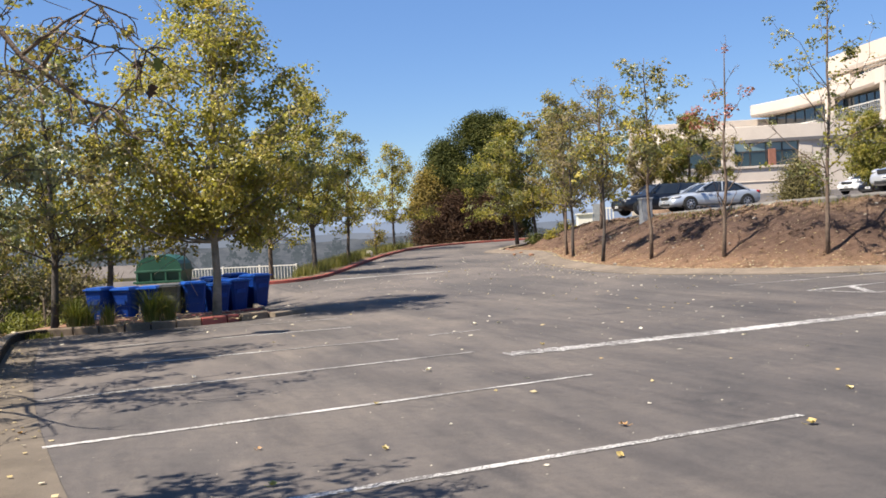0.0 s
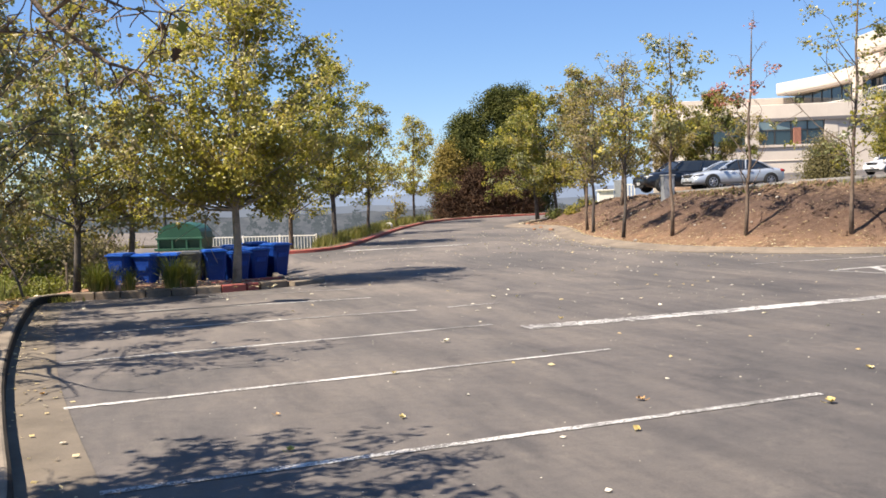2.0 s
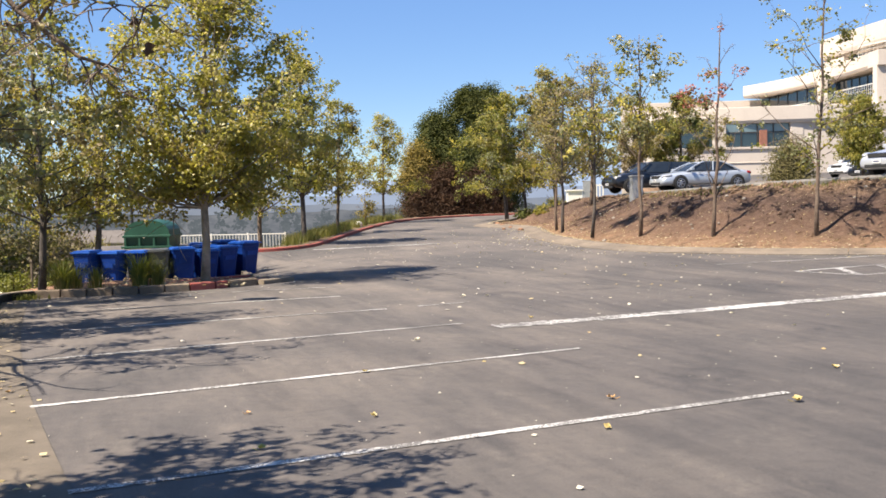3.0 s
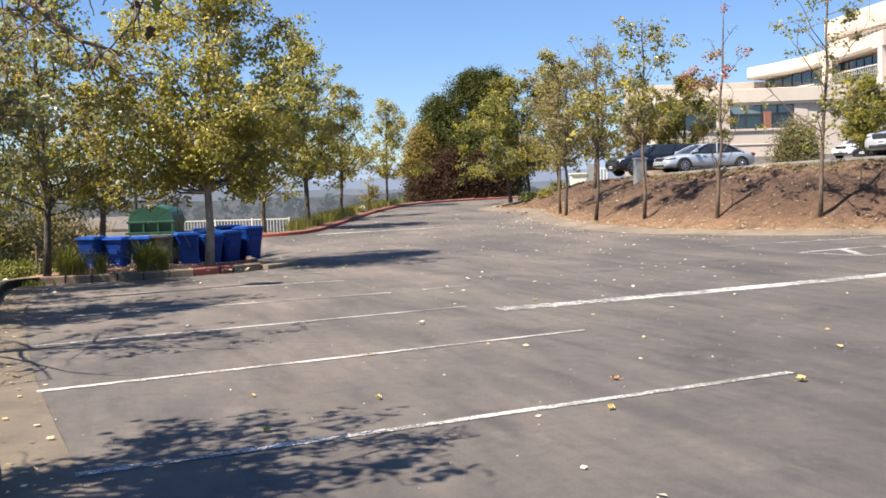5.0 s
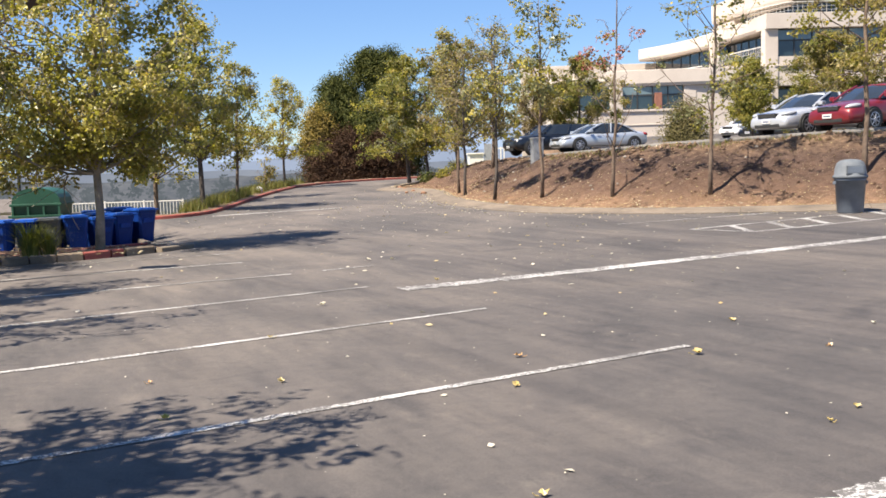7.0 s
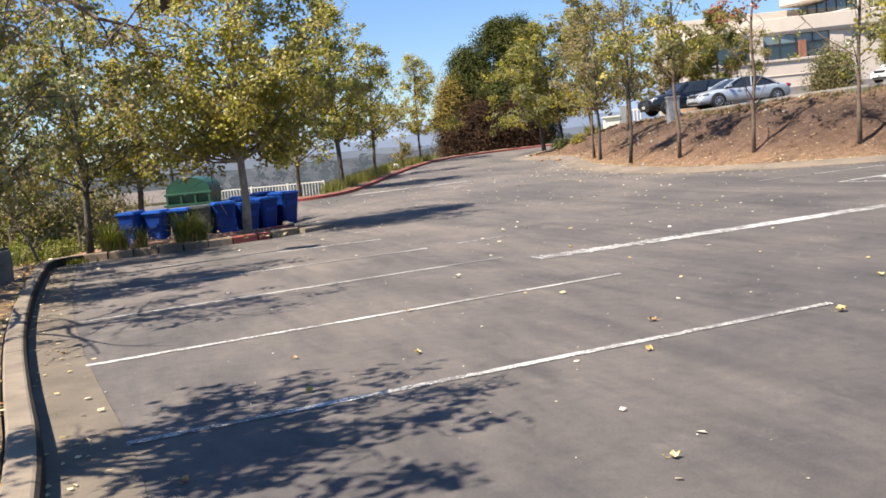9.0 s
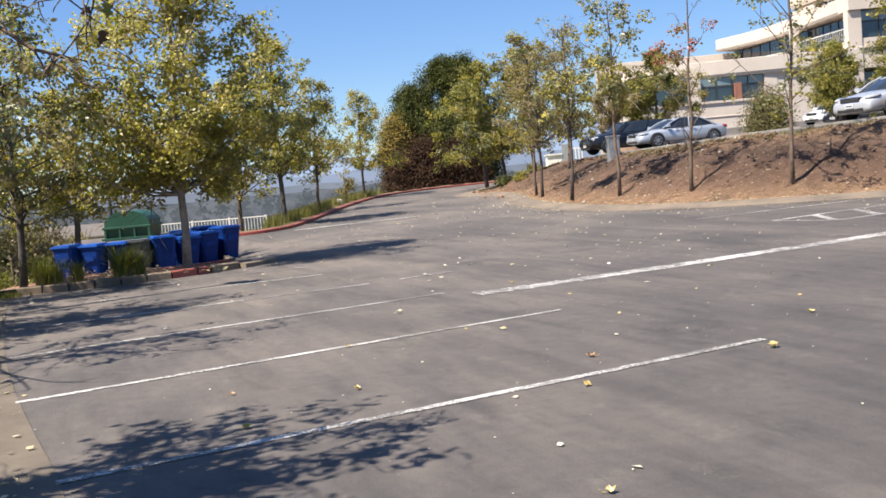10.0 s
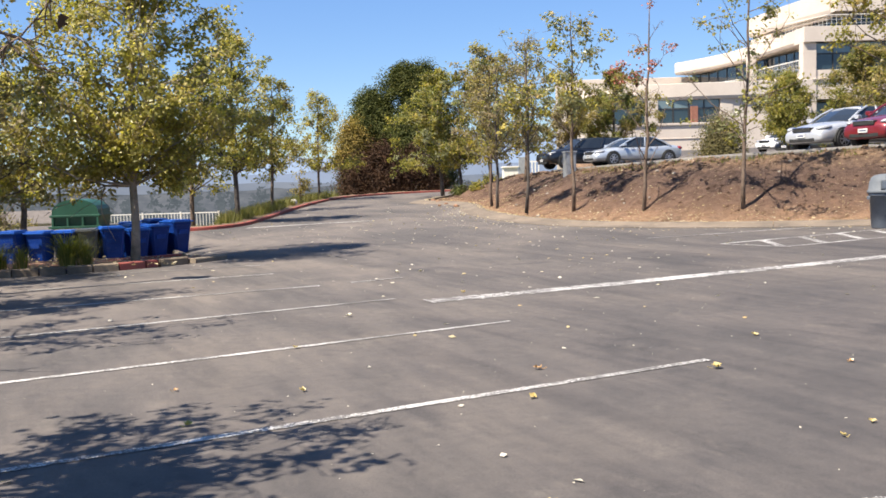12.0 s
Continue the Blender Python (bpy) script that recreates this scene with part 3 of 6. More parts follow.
kerb_run(KERB_LEFT, CONCRETE, "weathered concrete kerb beside the parking bays", width=0.18)
kerb_run([(-8.9, 18.2), (-7.26, 18.5), (-6.1, 19.05)], PLANTER_KERB, "weathered concrete kerb block of the planting island", width=0.16, length=0.5, joint=0.03)
kerb_run([(-6.1, 19.05), (-5.75, 19.28), (-5.45, 19.5)], RED_PAINT, "kerb block of the planting island with worn red paint", width=0.16, length=0.5, joint=0.03)
kerb_run([(-5.43, 19.52), (-5.2, 19.72), (-4.95, 19.92)], PLANTER_KERB, "weathered concrete kerb block of the planting island", width=0.16, length=0.5, joint=0.03)
kerb_run(KERB_RED, RED_PAINT, "faded red-painted concrete kerb along the drive", width=0.16, high=0.11)
kerb_run(KERB_BANK, TAN_KERB, "low dusty tan rolled kerb at the foot of the bank", profile=[(-0.6, -0.2), (-0.6, 0.005), (-0.3, 0.02), (-0.16, 0.05), (-0.06, 0.085), (0.04, 0.1), (0.3, 0.105), (0.32, -0.2)])

# near-black strip: the shade on the kerb's sunless face is put into its colour
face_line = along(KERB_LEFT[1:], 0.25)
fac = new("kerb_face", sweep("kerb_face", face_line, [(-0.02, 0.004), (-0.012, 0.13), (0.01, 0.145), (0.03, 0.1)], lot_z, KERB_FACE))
tagged(fac, "face of the kerb with shade put into its colour", "kerb", kind="structure")
crest = along(KERB_BANK, 0.5)
cr_t = np.gradient(crest, axis=0)
cr_t /= np.linalg.norm(cr_t, axis=1)[:, None]
crest = (crest + np.stack([-cr_t[:, 1], cr_t[:, 0]], 1) * 4.5)
crest = crest[(crest[:, 0] > 3.6) & (crest[:, 1] < 44) & (crest[:, 0] < 40)]
edge = new("kerb", sweep("crest_kerb", crest, [(-0.1, -0.25), (-0.1, 0.06), (-0.04, 0.115), (0.06, 0.13), (1.2, 0.135), (1.6, 0.04), (1.6, -0.2)], bank_z, ASPHALT_EDGE))
tagged(edge, "grey asphalt edge of the upper car park", "kerb", kind="structure")
gutter_line = along([(p[0], p[1]) for p in KERB_LEFT[:10]], 0.25)
gut = new("pavement", sweep("gutter", gutter_line, [(-0.5, 0.002), (-0.5, 0.006), (0.0, 0.01)], lot_z, GUTTER))
tagged(gut, "pale concrete gutter strip beside the kerb", "gutter", kind="structure")

verge_line = along(KERB_LEFT, 0.3)
verge_profile = [(0.2, 0.11), (0.5, 0.13), (1.0, 0.1), (1.7, 0.04), (2.6, -0.08), (4.0, -0.3), (6.5, -0.9)]
ver = new("ground", sweep("verge", verge_line[:-3], verge_profile, lambda x, y: 0.0, VERGE, True, 0.03))
tagged(ver, "leaf-strewn soil verge behind the kerb", "verge", kind="structure")
red_line = along(KERB_RED, 0.4)
ver2 = new("ground", sweep("verge", red_line, [(0.1, 0.1), (0.5, 0.13), (1.2, 0.05), (3, -0.5), (6, -1.6)], lot_z, VERGE, True, 0.03))
tagged(ver2, "grassy soil verge behind the red kerb", "verge", kind="structure")


# ---- painted lines ----
def stripe(a, b, width, material, label, lift=0.006, ragged=0.05, step=0.06):
    """A painted line whose edges have crumbled."""
    a, b = np.array(a, float), np.array(b, float)
    n = max(2, int(np.hypot(*(b - a)) / step))
    d = (b - a) / np.hypot(*(b - a))
    s = np.array([-d[1], d[0]]) * width / 2
    g = np.random.default_rng(int(abs(a[0] * 131 + a[1] * 17)) + 3)
    slow = np.convolve(g.normal(0, 1, n + 9), np.ones(9) / 3, "valid")
    verts, faces = [], []
    for i in range(n + 1):
        p = a + (b - a) * i / n
        for side in (-1, 1):
            w = 1 + ragged * (0.15 * slow[i] * side + 0.9 * g.normal()) - (0.5 * g.uniform() if g.uniform() < ragged * 0.7 else 0)
            q = p + s * side * min(1.25, max(0.25, w))
            verts.append((q[0], q[1], float(lot_z(q[0], q[1])) + lift))
        if i:
            k = 2 * i
            faces.append((k - 2, k, k + 1, k - 1))
    ob = new("parking_line", mesh_from("parking_line", verts, faces, material))
    return tagged(ob, label, "road marking", "painted lines", kind="structure")


BAY = "worn white line between parking bays"
stripe((-2.4, 5.53), (2.505, 8.236), 0.09, PAINT, BAY)
stripe((-3.86, 7.95), (-0.6, 9.854), 0.09, PAINT, BAY)
stripe((-0.6, 9.854), (0.995, 10.785), 0.07, PAINT_THIN, BAY)
stripe((-5.15, 10.42), (-1.5, 12.48), 0.09, PAINT, BAY)
stripe((-1.5, 12.48), (-0.4, 13.1), 0.085, PAINT_THIN, BAY)
stripe((-5.85, 13.06), (-2.9, 14.43), 0.09, PAINT, BAY)
stripe((-2.9, 14.43), (-1.66, 15.0), 0.1, PAINT_FADED, BAY)
stripe((-6.5, 15.7), (-4.3, 16.5), 0.085, PAINT_THIN, BAY)
stripe((-4.3, 16.5), (-2.75, 17.1), 0.1, PAINT_FADED, BAY)
stripe((-6.2, 18.1), (-3.2, 18.9), 0.09, PAINT_FADED, BAY)
stripe((-1.2, 15.3), (-0.4, 15.75), 0.09, PAINT_FADED, BAY)
stripe((0.05, 12.7), (2.3, 13.765), 0.35, PAINT_BROKEN, "broken left end of the broad white line", ragged=0.16, step=0.035)
stripe((2.3, 13.765), (12.5, 18.6), 0.35, PAINT_BROAD, "broad chipped white line across the car park", ragged=0.11, step=0.035)
stripe((2.07, 4.35), (9.07, 7.72), 0.35, PAINT_BROAD, "broad chipped white line across the car park", ragged=0.11, step=0.035)
stripe((-6.1, 31.55), (-1.98, 32.8), 0.24, PAINT_FRESH, "faded white line at the start of the drive", lift=0.012)
HATCH = "thin white line of the hatched bay"
stripe((5.99, 19.8), (14.55, 23.87), 0.1, PAINT, HATCH)
stripe((5.99, 19.76), (6.91, 18.72), 0.1, PAINT, HATCH)
stripe((6.91, 18.72), (14.55, 22.27), 0.1, PAINT, HATCH)
for k in range(8):
    u = k * 0.98
    stripe((6.98 + u, 20.29 + u * 0.455), (6.89 + u, 18.78 + u * 0.47), 0.17, PAINT, HATCH)
stripe((4.9, 21.8), (9.3, 23.15), 0.09, PAINT_FADED, HATCH)


# ---- leaves, branches, trees ----
def leaf_mesh(name, centres, size, material, g, lobed=False, droop=0.3, face=None):
    """Many single folded leaves, each a small piece of its own."""
    c = np.asarray(centres)
    n = len(c)
    if face is None:
        face = c - c.mean(0)
        face = face / (np.linalg.norm(face, axis=1)[:, None] + 1e-6) * 0.45
    up = g.normal(size=(n, 3)) * 0.42 + face
    up[:, 2] += 0.42
    up /= np.linalg.norm(up, axis=1)[:, None]
    axis = np.cross(up, g.normal(size=(n, 3)))
    axis[:, 2] -= droop * 0.5
    axis /= np.linalg.norm(axis, axis=1)[:, None] + 1e-9
    side = np.cross(axis, up)
    side /= np.linalg.norm(side, axis=1)[:, None] + 1e-9
    up = np.cross(side, axis)
    L = size * g.uniform(0.6, 1.25, (n, 1))
    W = L * g.uniform(0.7, 0.95, (n, 1))
    fold = L * g.uniform(0.05, 0.25, (n, 1))
    if lobed:
        shape = [(0, 0, 0), (0.12, 0.5, 1), (0.42, 0.28, 0.6), (0.55, 0.55, 1), (0.7, 0.24, 0.5), (1.0, 0, 0.2), (0.7, -0.24, 0.5), (0.55, -0.55, 1), (0.42, -0.28, 0.6), (0.12, -0.5, 1)]
        mid = 0.5
        k = len(shape)
        V = np.stack([c + axis * L * a + side * W * s - up * fold * f for a, s, f in shape] + [c + axis * L * mid], 1)
        m = k + 1
        base = np.arange(n)[:, None] * m
        F = np.concatenate([np.stack([base[:, 0] + k, base[:, 0] + i, base[:, 0] + (i + 1) % k], 1) for i in range(k)])
    else:
        shape = [(0, 0, 0), (0.45, 0.5, 1), (1.0, 0, 0.25), (0.45, -0.5, 1)]
        V = np.stack([c + axis * L * a + side * W * s - up * fold * f for a, s, f in shape], 1)
        base = np.arange(n) * 4
        F = np.concatenate([np.stack([base, base + 1, base + 2], 1), np.stack([base, base + 2, base + 3], 1)])
    return mesh_from(name, V.reshape(-1, 3).tolist(), F.tolist(), material)


def soft_ball(g, n):
    """Points thick in the middle of a ball and thin at its rim, none beyond."""
    q = g.normal(0, 1.1, (n, 3))
    r = np.linalg.norm(q, axis=1)[:, None]
    return q * np.where(r > 2.0, g.uniform(0.3, 2.0, (n, 1)) / r, 1.0)


def tree(at, height, crown_from, radius, leaves, leaf_size, materials, seed, label, trunk_r=0.09, lean=(0, 0), shape=None, bark=None, limbs=16, lobed=False, spread=0.26, bare_top=0.0, name="tree", rise=0.75, bias=(0, 0), group="", limb_list=(), leaf_from=0.0, clump_size=13, thin_top=0.8, flat=1.0, droop=()):
    """A tree: a tapered trunk with limbs and twigs, and leaves in loose clumps along the twigs."""
    g = np.random.default_rng(seed)
    shape = shape or (lambda h: math.sin(math.pi * min(1, 0.12 + 0.88 * h) ** 0.8) ** 0.7)
    t = thing(name, label, "tree", at, group=group)
    bm = bmesh.new()
    n = 9
    wob = g.normal(0, 0.035, (n + 1, 2)).cumsum(0) * height / 6
    axis = [Vector((lean[0] * k / n * height + wob[k][0], lean[1] * k / n * height + wob[k][1], height * k / n)) for k in range(n + 1)]
    axis[0].x, axis[0].y = 0, 0
    rad = [trunk_r * (1.25 if k == 0 else 1.0) * (1 - k / n) ** 0.75 + 0.008 for k in range(n + 1)]
    axis[0].z = -0.25
    tube(bm, axis, rad, 9)

    def on_axis(h):
        f = h / height * n
        k = min(int(f), n - 1)
        return axis[k].lerp(axis[k + 1], f - k)

    spots = []

    def twig(p, d, length, r, depth):
        pts, q, dd = [p.copy()], p.copy(), d.copy()
        m = 4
        for _ in range(m):
            dd = (dd + Vector(g.normal(0, 0.16, 3)) + Vector((0, 0, 0.08 if depth == 0 else -0.04))).normalized()
            q = q + dd * length / m
            pts.append(q.copy())
        tube(bm, pts, [r * (1 - 0.8 * k / m) + 0.003 for k in range(m + 1)], 5 if depth == 0 else 3, cap=False)
        for k in range(1, m + 1):
            if depth > 0 or k >= 1:
                spots.append((pts[k], 0.5 + 0.5 * k / m))
        if depth < 2:
            for _ in range(3 if depth == 0 else 2):
                k = int(g.integers(1, m + 1))
                nd = (dd + Vector(g.normal(0, 0.75, 3))).normalized()
                twig(pts[k], nd, length * g.uniform(0.32, 0.55), r * 0.45, depth + 1)

    turn = g.uniform(0, math.tau)
    for k in range(limbs):
        f = (k + g.uniform(0, 1)) / limbs
        h = crown_from + (height * 0.97 - crown_from) * f ** 1.05
        turn += 2.4 + g.normal(0, 0.3)
        reachout = radius * shape(f) * g.uniform(0.7, 1.12)
        d = Vector((math.cos(turn), math.sin(turn), rise * g.uniform(0.5, 1.3))).normalized()
        d.y *= flat
        base = on_axis(max(crown_from * 0.9, h - reachout * 0.45))
        reachout *= max(0.4, 1 + bias[0] * math.cos(turn) + bias[1] * math.sin(turn))
        twig(base, d, max(0.35, reachout), trunk_r * 0.38 * (1 - 0.55 * f), 0)
    for z0, dx, dy, dz, length, r in limb_list:
        twig(on_axis(z0), Vector((dx, dy, dz)).normalized(), length, r * 0.75, 0)
    leafy = len(spots)
    for line, r in droop:
        way = [Vector(p) - Vector(at) for p in line]
        if r > 0.01:
            way.insert(0, on_axis(way[0].z - 0.3))
        tube(bm, way, [r * (1.6 - 1.2 * k / (len(way) - 1)) for k in range(len(way))], 7)
        for a, b in zip(way[1:], way[2:] + way[-1:]):
            for k in range(4):
                twig(a.lerp(b, k / 4), Vector((g.normal(0.3, 0.7), g.normal(0, 0.7), g.normal(-0.3, 0.6))).normalized(), g.uniform(0.16, 0.36), 0.0035, 1)
    bare = spots[leafy:]
    del spots[leafy:]
    trunk = part("trunk", bm, bark or BARK, t, smooth=True)
    w = np.array([s[1] for s in spots])
    P = np.array([s[0] for s in spots])
    if bare_top:
        w = w * np.where(P[:, 2] > height * bare_top, 0.04, 1.0)
    w = w * np.where(P[:, 2] < leaf_from, 0.0, 1.0)
    clump = g.uniform(0.05, 1.0, len(w)) ** 2.0
    w = w * np.interp(P[:, 2] / height, [0.62, 1.0], [1.0, thin_top])
    nc = max(8, leaves // clump_size)
    pick = g.choice(len(P), nc, p=w * clump / (w * clump).sum())
    heart = P[pick] + np.clip(g.normal(0, spread * 0.62, (nc, 3)), -0.24, 0.24) * (1, 1, 0.8)
    own = g.integers(0, nc, leaves)
    off = soft_ball(g, leaves) * (0.12, 0.12, 0.085) * g.uniform(0.7, 1.3, nc)[own][:, None] * (leaf_size / 0.1)
    C = heart[own] + off
    above = C[:, 2] > crown_from * (0.62 + 0.34 * g.uniform(0, 1, nc)[own])
    C, off, own = C[above], off[above], own[above]
    mid = P.mean(0)
    away = C - mid
    away /= np.linalg.norm(away, axis=1)[:, None] + 1e-6
    face = off / (np.linalg.norm(off, axis=1)[:, None] + 1e-6) * 0.45 + away * 0.35
    if bare:
        few = np.array([bare[k][0] for k in g.integers(0, len(bare), 110)]) + g.normal(0, 0.03, (110, 3))
        ob = new("crown", leaf_mesh("crown", few, 0.05, OLIVE, g, lobed, 1.5))
        ob.parent = t
    # shades gather in patches: each clump takes one
    share = np.array([m[1] for m in materials], float)
    patch = g.choice(len(materials), len(P), p=share / share.sum())[pick][own]
    for k, (mt, _) in enumerate(materials):
        sel = patch == k
        if sel.any():
            ob = new("crown", leaf_mesh("crown", C[sel], leaf_size, mt, g, lobed, face=face[sel]))
            ob.parent = t
    return t


def lz(x, y):
    return float(lot_z(x, y))


def bz(x, y):
    return float(bank_z(x, y))


ISLAND_CROWN = lambda h: float(np.interp(h, [0.0, 0.12, 0.3, 0.55, 0.8, 1.0], [0.62, 0.85, 1.0, 0.92, 0.6, 0.16]))
COLUMN = lambda h: 0.55 + 0.45 * math.sin(math.pi * (0.15 + 0.8 * h))

# beside the parking bays and the bins
tree((-6.25, 20.45, 0.1), 7.0, 1.75, 2.75, 32000, 0.09, [(GREEN_YELLOW, 9), (DARK_GREEN, 1.5), (OLIVE, 3)], 11, "broad young tree with yellowing green leaves in the planting island", 0.084, bark=BARK_PALE, shape=ISLAND_CROWN, limbs=54, rise=0.42, spread=0.3, thin_top=0.35, flat=0.55, clump_size=10, group="trees by the car park", limb_list=[(1.75 + 0.2 * k, math.cos(k * 2.4), math.sin(k * 2.4), 0.05, 0.95, 0.02) for k in range(7)])
tree((-9.15, 19.0, 0.1), 6.2, 1.35, 2.0, 9500, 0.09, [(SAGE, 5), (DARK_GREEN, 2), (OLIVE, 3), (DRAB, 2)], 12, "slender tree with dull green leaves at the island's end", 0.07, bark=BARK_DARK, limbs=26, rise=0.4, spread=0.22, group="trees by the car park")
tree((-10.5, 24.7, -0.6), 5.1, 2.3, 2.4, 13000, 0.085, [(GOLD, 5), (GREEN_YELLOW, 5), (OLIVE, 2)], 13, "tree with gold and green leaves behind the bins", 0.09, bark=BARK, limbs=22, rise=0.5, bias=(0.3, -0.05), spread=0.26, group="trees by the car park")
tree((-17.5, 29.0, -1.4), 9.6, 1.9, 3.6, 17000, 0.1, [(SAGE, 4), (OLIVE, 3), (DRAB, 3)], 14, "tree with olive green leaves on the slope", 0.1, bark=BARK, limbs=24, rise=0.5, spread=0.28, group="trees by the car park")
tree((-13.6, 24.0, -0.8), 8.6, 1.7, 3.0, 16000, 0.09, [(SAGE, 6), (OLIVE, 4), (DRAB, 4)], 15, "tree with thin olive leaves on the slope", 0.09, bark=BARK, limbs=22, rise=0.5, spread=0.26, group="trees by the car park")
tree((-8.2, 11.9, -0.2), 6.4, 1.7, 2.4, 12500, 0.085, [(SAGE, 6), (OLIVE, 3), (DRAB, 4)], 16, "sparse tree with bare twigs beside the lamp post", 0.09, bark=BARK_DARK, limbs=24, rise=0.4, spread=0.22, group="trees by the car park")
tree((-10.0, 15.7, -0.3), 6.8, 1.6, 2.4, 13000, 0.085, [(SAGE, 6), (OLIVE, 3), (DRAB, 5)], 19, "sparse dull green tree on the slope behind the lamp post", 0.08, bark=BARK_DARK, limbs=22, rise=0.45, spread=0.22, group="trees by the car park")
tree((-6.8, 9.0, -0.1), 5.8, 2.6, 2.0, 1700, 0.08, [(OLIVE, 4), (SAGE, 5), (DRAB, 4)], 18, "sparse tree with tangled bare twigs behind the kerb", 0.08, bark=BARK, limbs=18, rise=0.35, lobed=True, spread=0.2, group="trees by the car park", limb_list=((3.2, 1.0, 0.1, 0.22, 1.8, 0.035), (3.5, 0.85, 0.4, 0.08, 1.9, 0.03), (3.2, 1.0, 0.5, 0.05, 1.7, 0.026), (3.9, 1.0, 0.25, 0.1, 1.7, 0.028), (3.0, 0.9, 0.3, -0.05, 1.6, 0.024)))
NEAR_LIMBS = (
    (((-3.3, 4.75, 3.4), (-2.72, 5.2, 3.14), (-2.43, 5.22, 2.74), (-2.08, 5.2, 2.47), (-1.92, 5.18, 2.42)), 0.017),
    (((-2.43, 5.22, 2.74), (-2.17, 5.2, 2.9), (-1.95, 5.15, 2.97)), 0.008),
    (((-2.3, 5.2, 2.67), (-2.17, 5.2, 2.85), (-1.97, 5.2, 2.76), (-1.72, 5.2, 2.72)), 0.007),
    (((-3.3, 4.9, 2.95), (-2.8, 5.2, 2.68), (-2.5, 5.25, 2.66)), 0.012))
near_tree = tree((-4.62, 3.76, 0.05), 5.6, 3.4, 1.35, 3700, 0.095, [(OLIVE, 4), (SAGE, 5), (DRAB, 2)], 17, "tree with curled lobed leaves and a drooping limb", 0.1, bark=BARK, limbs=4, rise=0.3, lobed=True, spread=0.2, group="trees by the car park", limb_list=((3.3, 1.0, 0.12, 0.3, 2.1, 0.045), (3.5, 0.9, -0.12, 0.3, 1.9, 0.038), (3.4, 0.8, -0.38, 0.3, 1.6, 0.034), (3.5, 0.9, 0.5, 0.3, 1.9, 0.034), (3.5, 0.2, 1.0, 0.25, 1.7, 0.032), (3.9, 1.0, 0.02, 0.12, 1.9, 0.03), (3.6, 0.4, 0.9, 0.25, 1.6, 0.03)), droop=NEAR_LIMBS, leaf_from=3.6)
g7 = np.random.default_rng(171)
for mt, spot in ((DEAD_BROWN, (2.85, 1.49, 2.62)), (DEAD_BROWN, (2.9, 1.49, 2.5)), (SHRUB_GREEN, (2.95, 1.49, 2.64))):
    ob = new("hanging_leaf", leaf_mesh("hanging_leaf", (spot,), 0.075, mt, g7, True, 2.5, face=np.array(((0.2, -0.8, -0.2),))))
    ob.parent = near_tree
# along the red kerb
tree((-6.9, 34.2, 0.25), 6.7, 1.9, 2.15, 13500, 0.1, [(GREEN_YELLOW, 4), (DARK_GREEN, 5), (OLIVE, 2)], 21, "green tree with yellowing leaves beside the red kerb", 0.09, bark=BARK_DARK, limbs=34, rise=0.55, spread=0.26, group="trees along the drive")
tree((-9.6, 38.5, -0.3), 6.8, 1.9, 2.2, 9000, 0.105, [(GREEN_YELLOW, 6), (OLIVE, 3), (GOLD, 2)], 25, "yellow-green tree behind the red kerb", 0.09, bark=BARK, limbs=20, rise=0.6, spread=0.28, group="trees along the drive")
tree((-6.95, 42, 0.3), 5.9, 1.9, 2.0, 7500, 0.1, [(GREEN_YELLOW, 4), (GOLD, 2), (OLIVE, 5)], 22, "yellow-green tree beside the red kerb", 0.07, bark=BARK, limbs=18, rise=0.7, spread=0.26, group="trees along the drive")
tree((-6.7, 48, 0.35), 1.9, 0.8, 0.6, 500, 0.11, [(OLIVE, 1)], 23, "small sapling beside the red kerb", 0.04, limbs=7, spread=0.12, group="trees along the drive")
tree((-6.5, 54, 0.5), 6.2, 1.9, 2.0, 7500, 0.105, [(GOLD, 4), (GREEN_YELLOW, 2), (OLIVE, 3)], 24, "tree with pale gold leaves beside the red kerb", 0.07, bark=BARK, limbs=16, rise=0.8, spread=0.26, group="trees along the drive")
# on the bank
tree((8.18, 25.37, 0.68), 6.8, 1.9, 2.1, 2000, 0.09, [(SAGE, 4), (DARK_GREEN, 3)], 31, "thin tree with mostly bare branches on the bank", 0.048, bark=BARK, limbs=14, rise=0.6, group="young trees on the bank", spread=0.15)
tree((5.9, 26.91, 0.68), 5.7, 1.0, 1.2, 420, 0.1, [(RUSSET, 3), (OLIVE, 1)], 32, "nearly bare thin tree with a tuft of russet leaves", 0.045, lean=(0.045, 0), bark=BARK, limbs=12, rise=1.2, bare_top=0.8, leaf_from=3.6, group="young trees on the bank", spread=0.13)
tree((4.22, 28.88, 0.75), 5.7, 2.2, 1.6, 2800, 0.1, [(GOLD, 2), (OLIVE, 3), (SAGE, 5)], 33, "slender tree with gold and olive leaves on the bank", 0.045, bark=BARK, limbs=16, shape=COLUMN, rise=1.0, group="young trees on the bank", spread=0.18)
tree((2.99, 30.93, 0.72), 5.1, 1.8, 1.4, 1700, 0.1, [(GOLD, 2), (DRAB, 4), (SAGE, 3)], 34, "slender tree with yellow leaves and bare top on the bank", 0.045, bark=BARK_DARK, limbs=14, rise=1.0, bare_top=0.75, group="young trees on the bank", spread=0.18)
tree((2.36, 35.8, bz(2.36, 35.8) - 0.02), 5.6, 2.0, 1.8, 3300, 0.095, [(DRAB, 7), (OLIVE, 3), (DARK_GREEN, 2)], 35, "grey-brown tree with thin olive leaves on the bank", 0.05, bark=BARK_DARK, limbs=18, shape=COLUMN, group="young trees on the bank", spread=0.22)
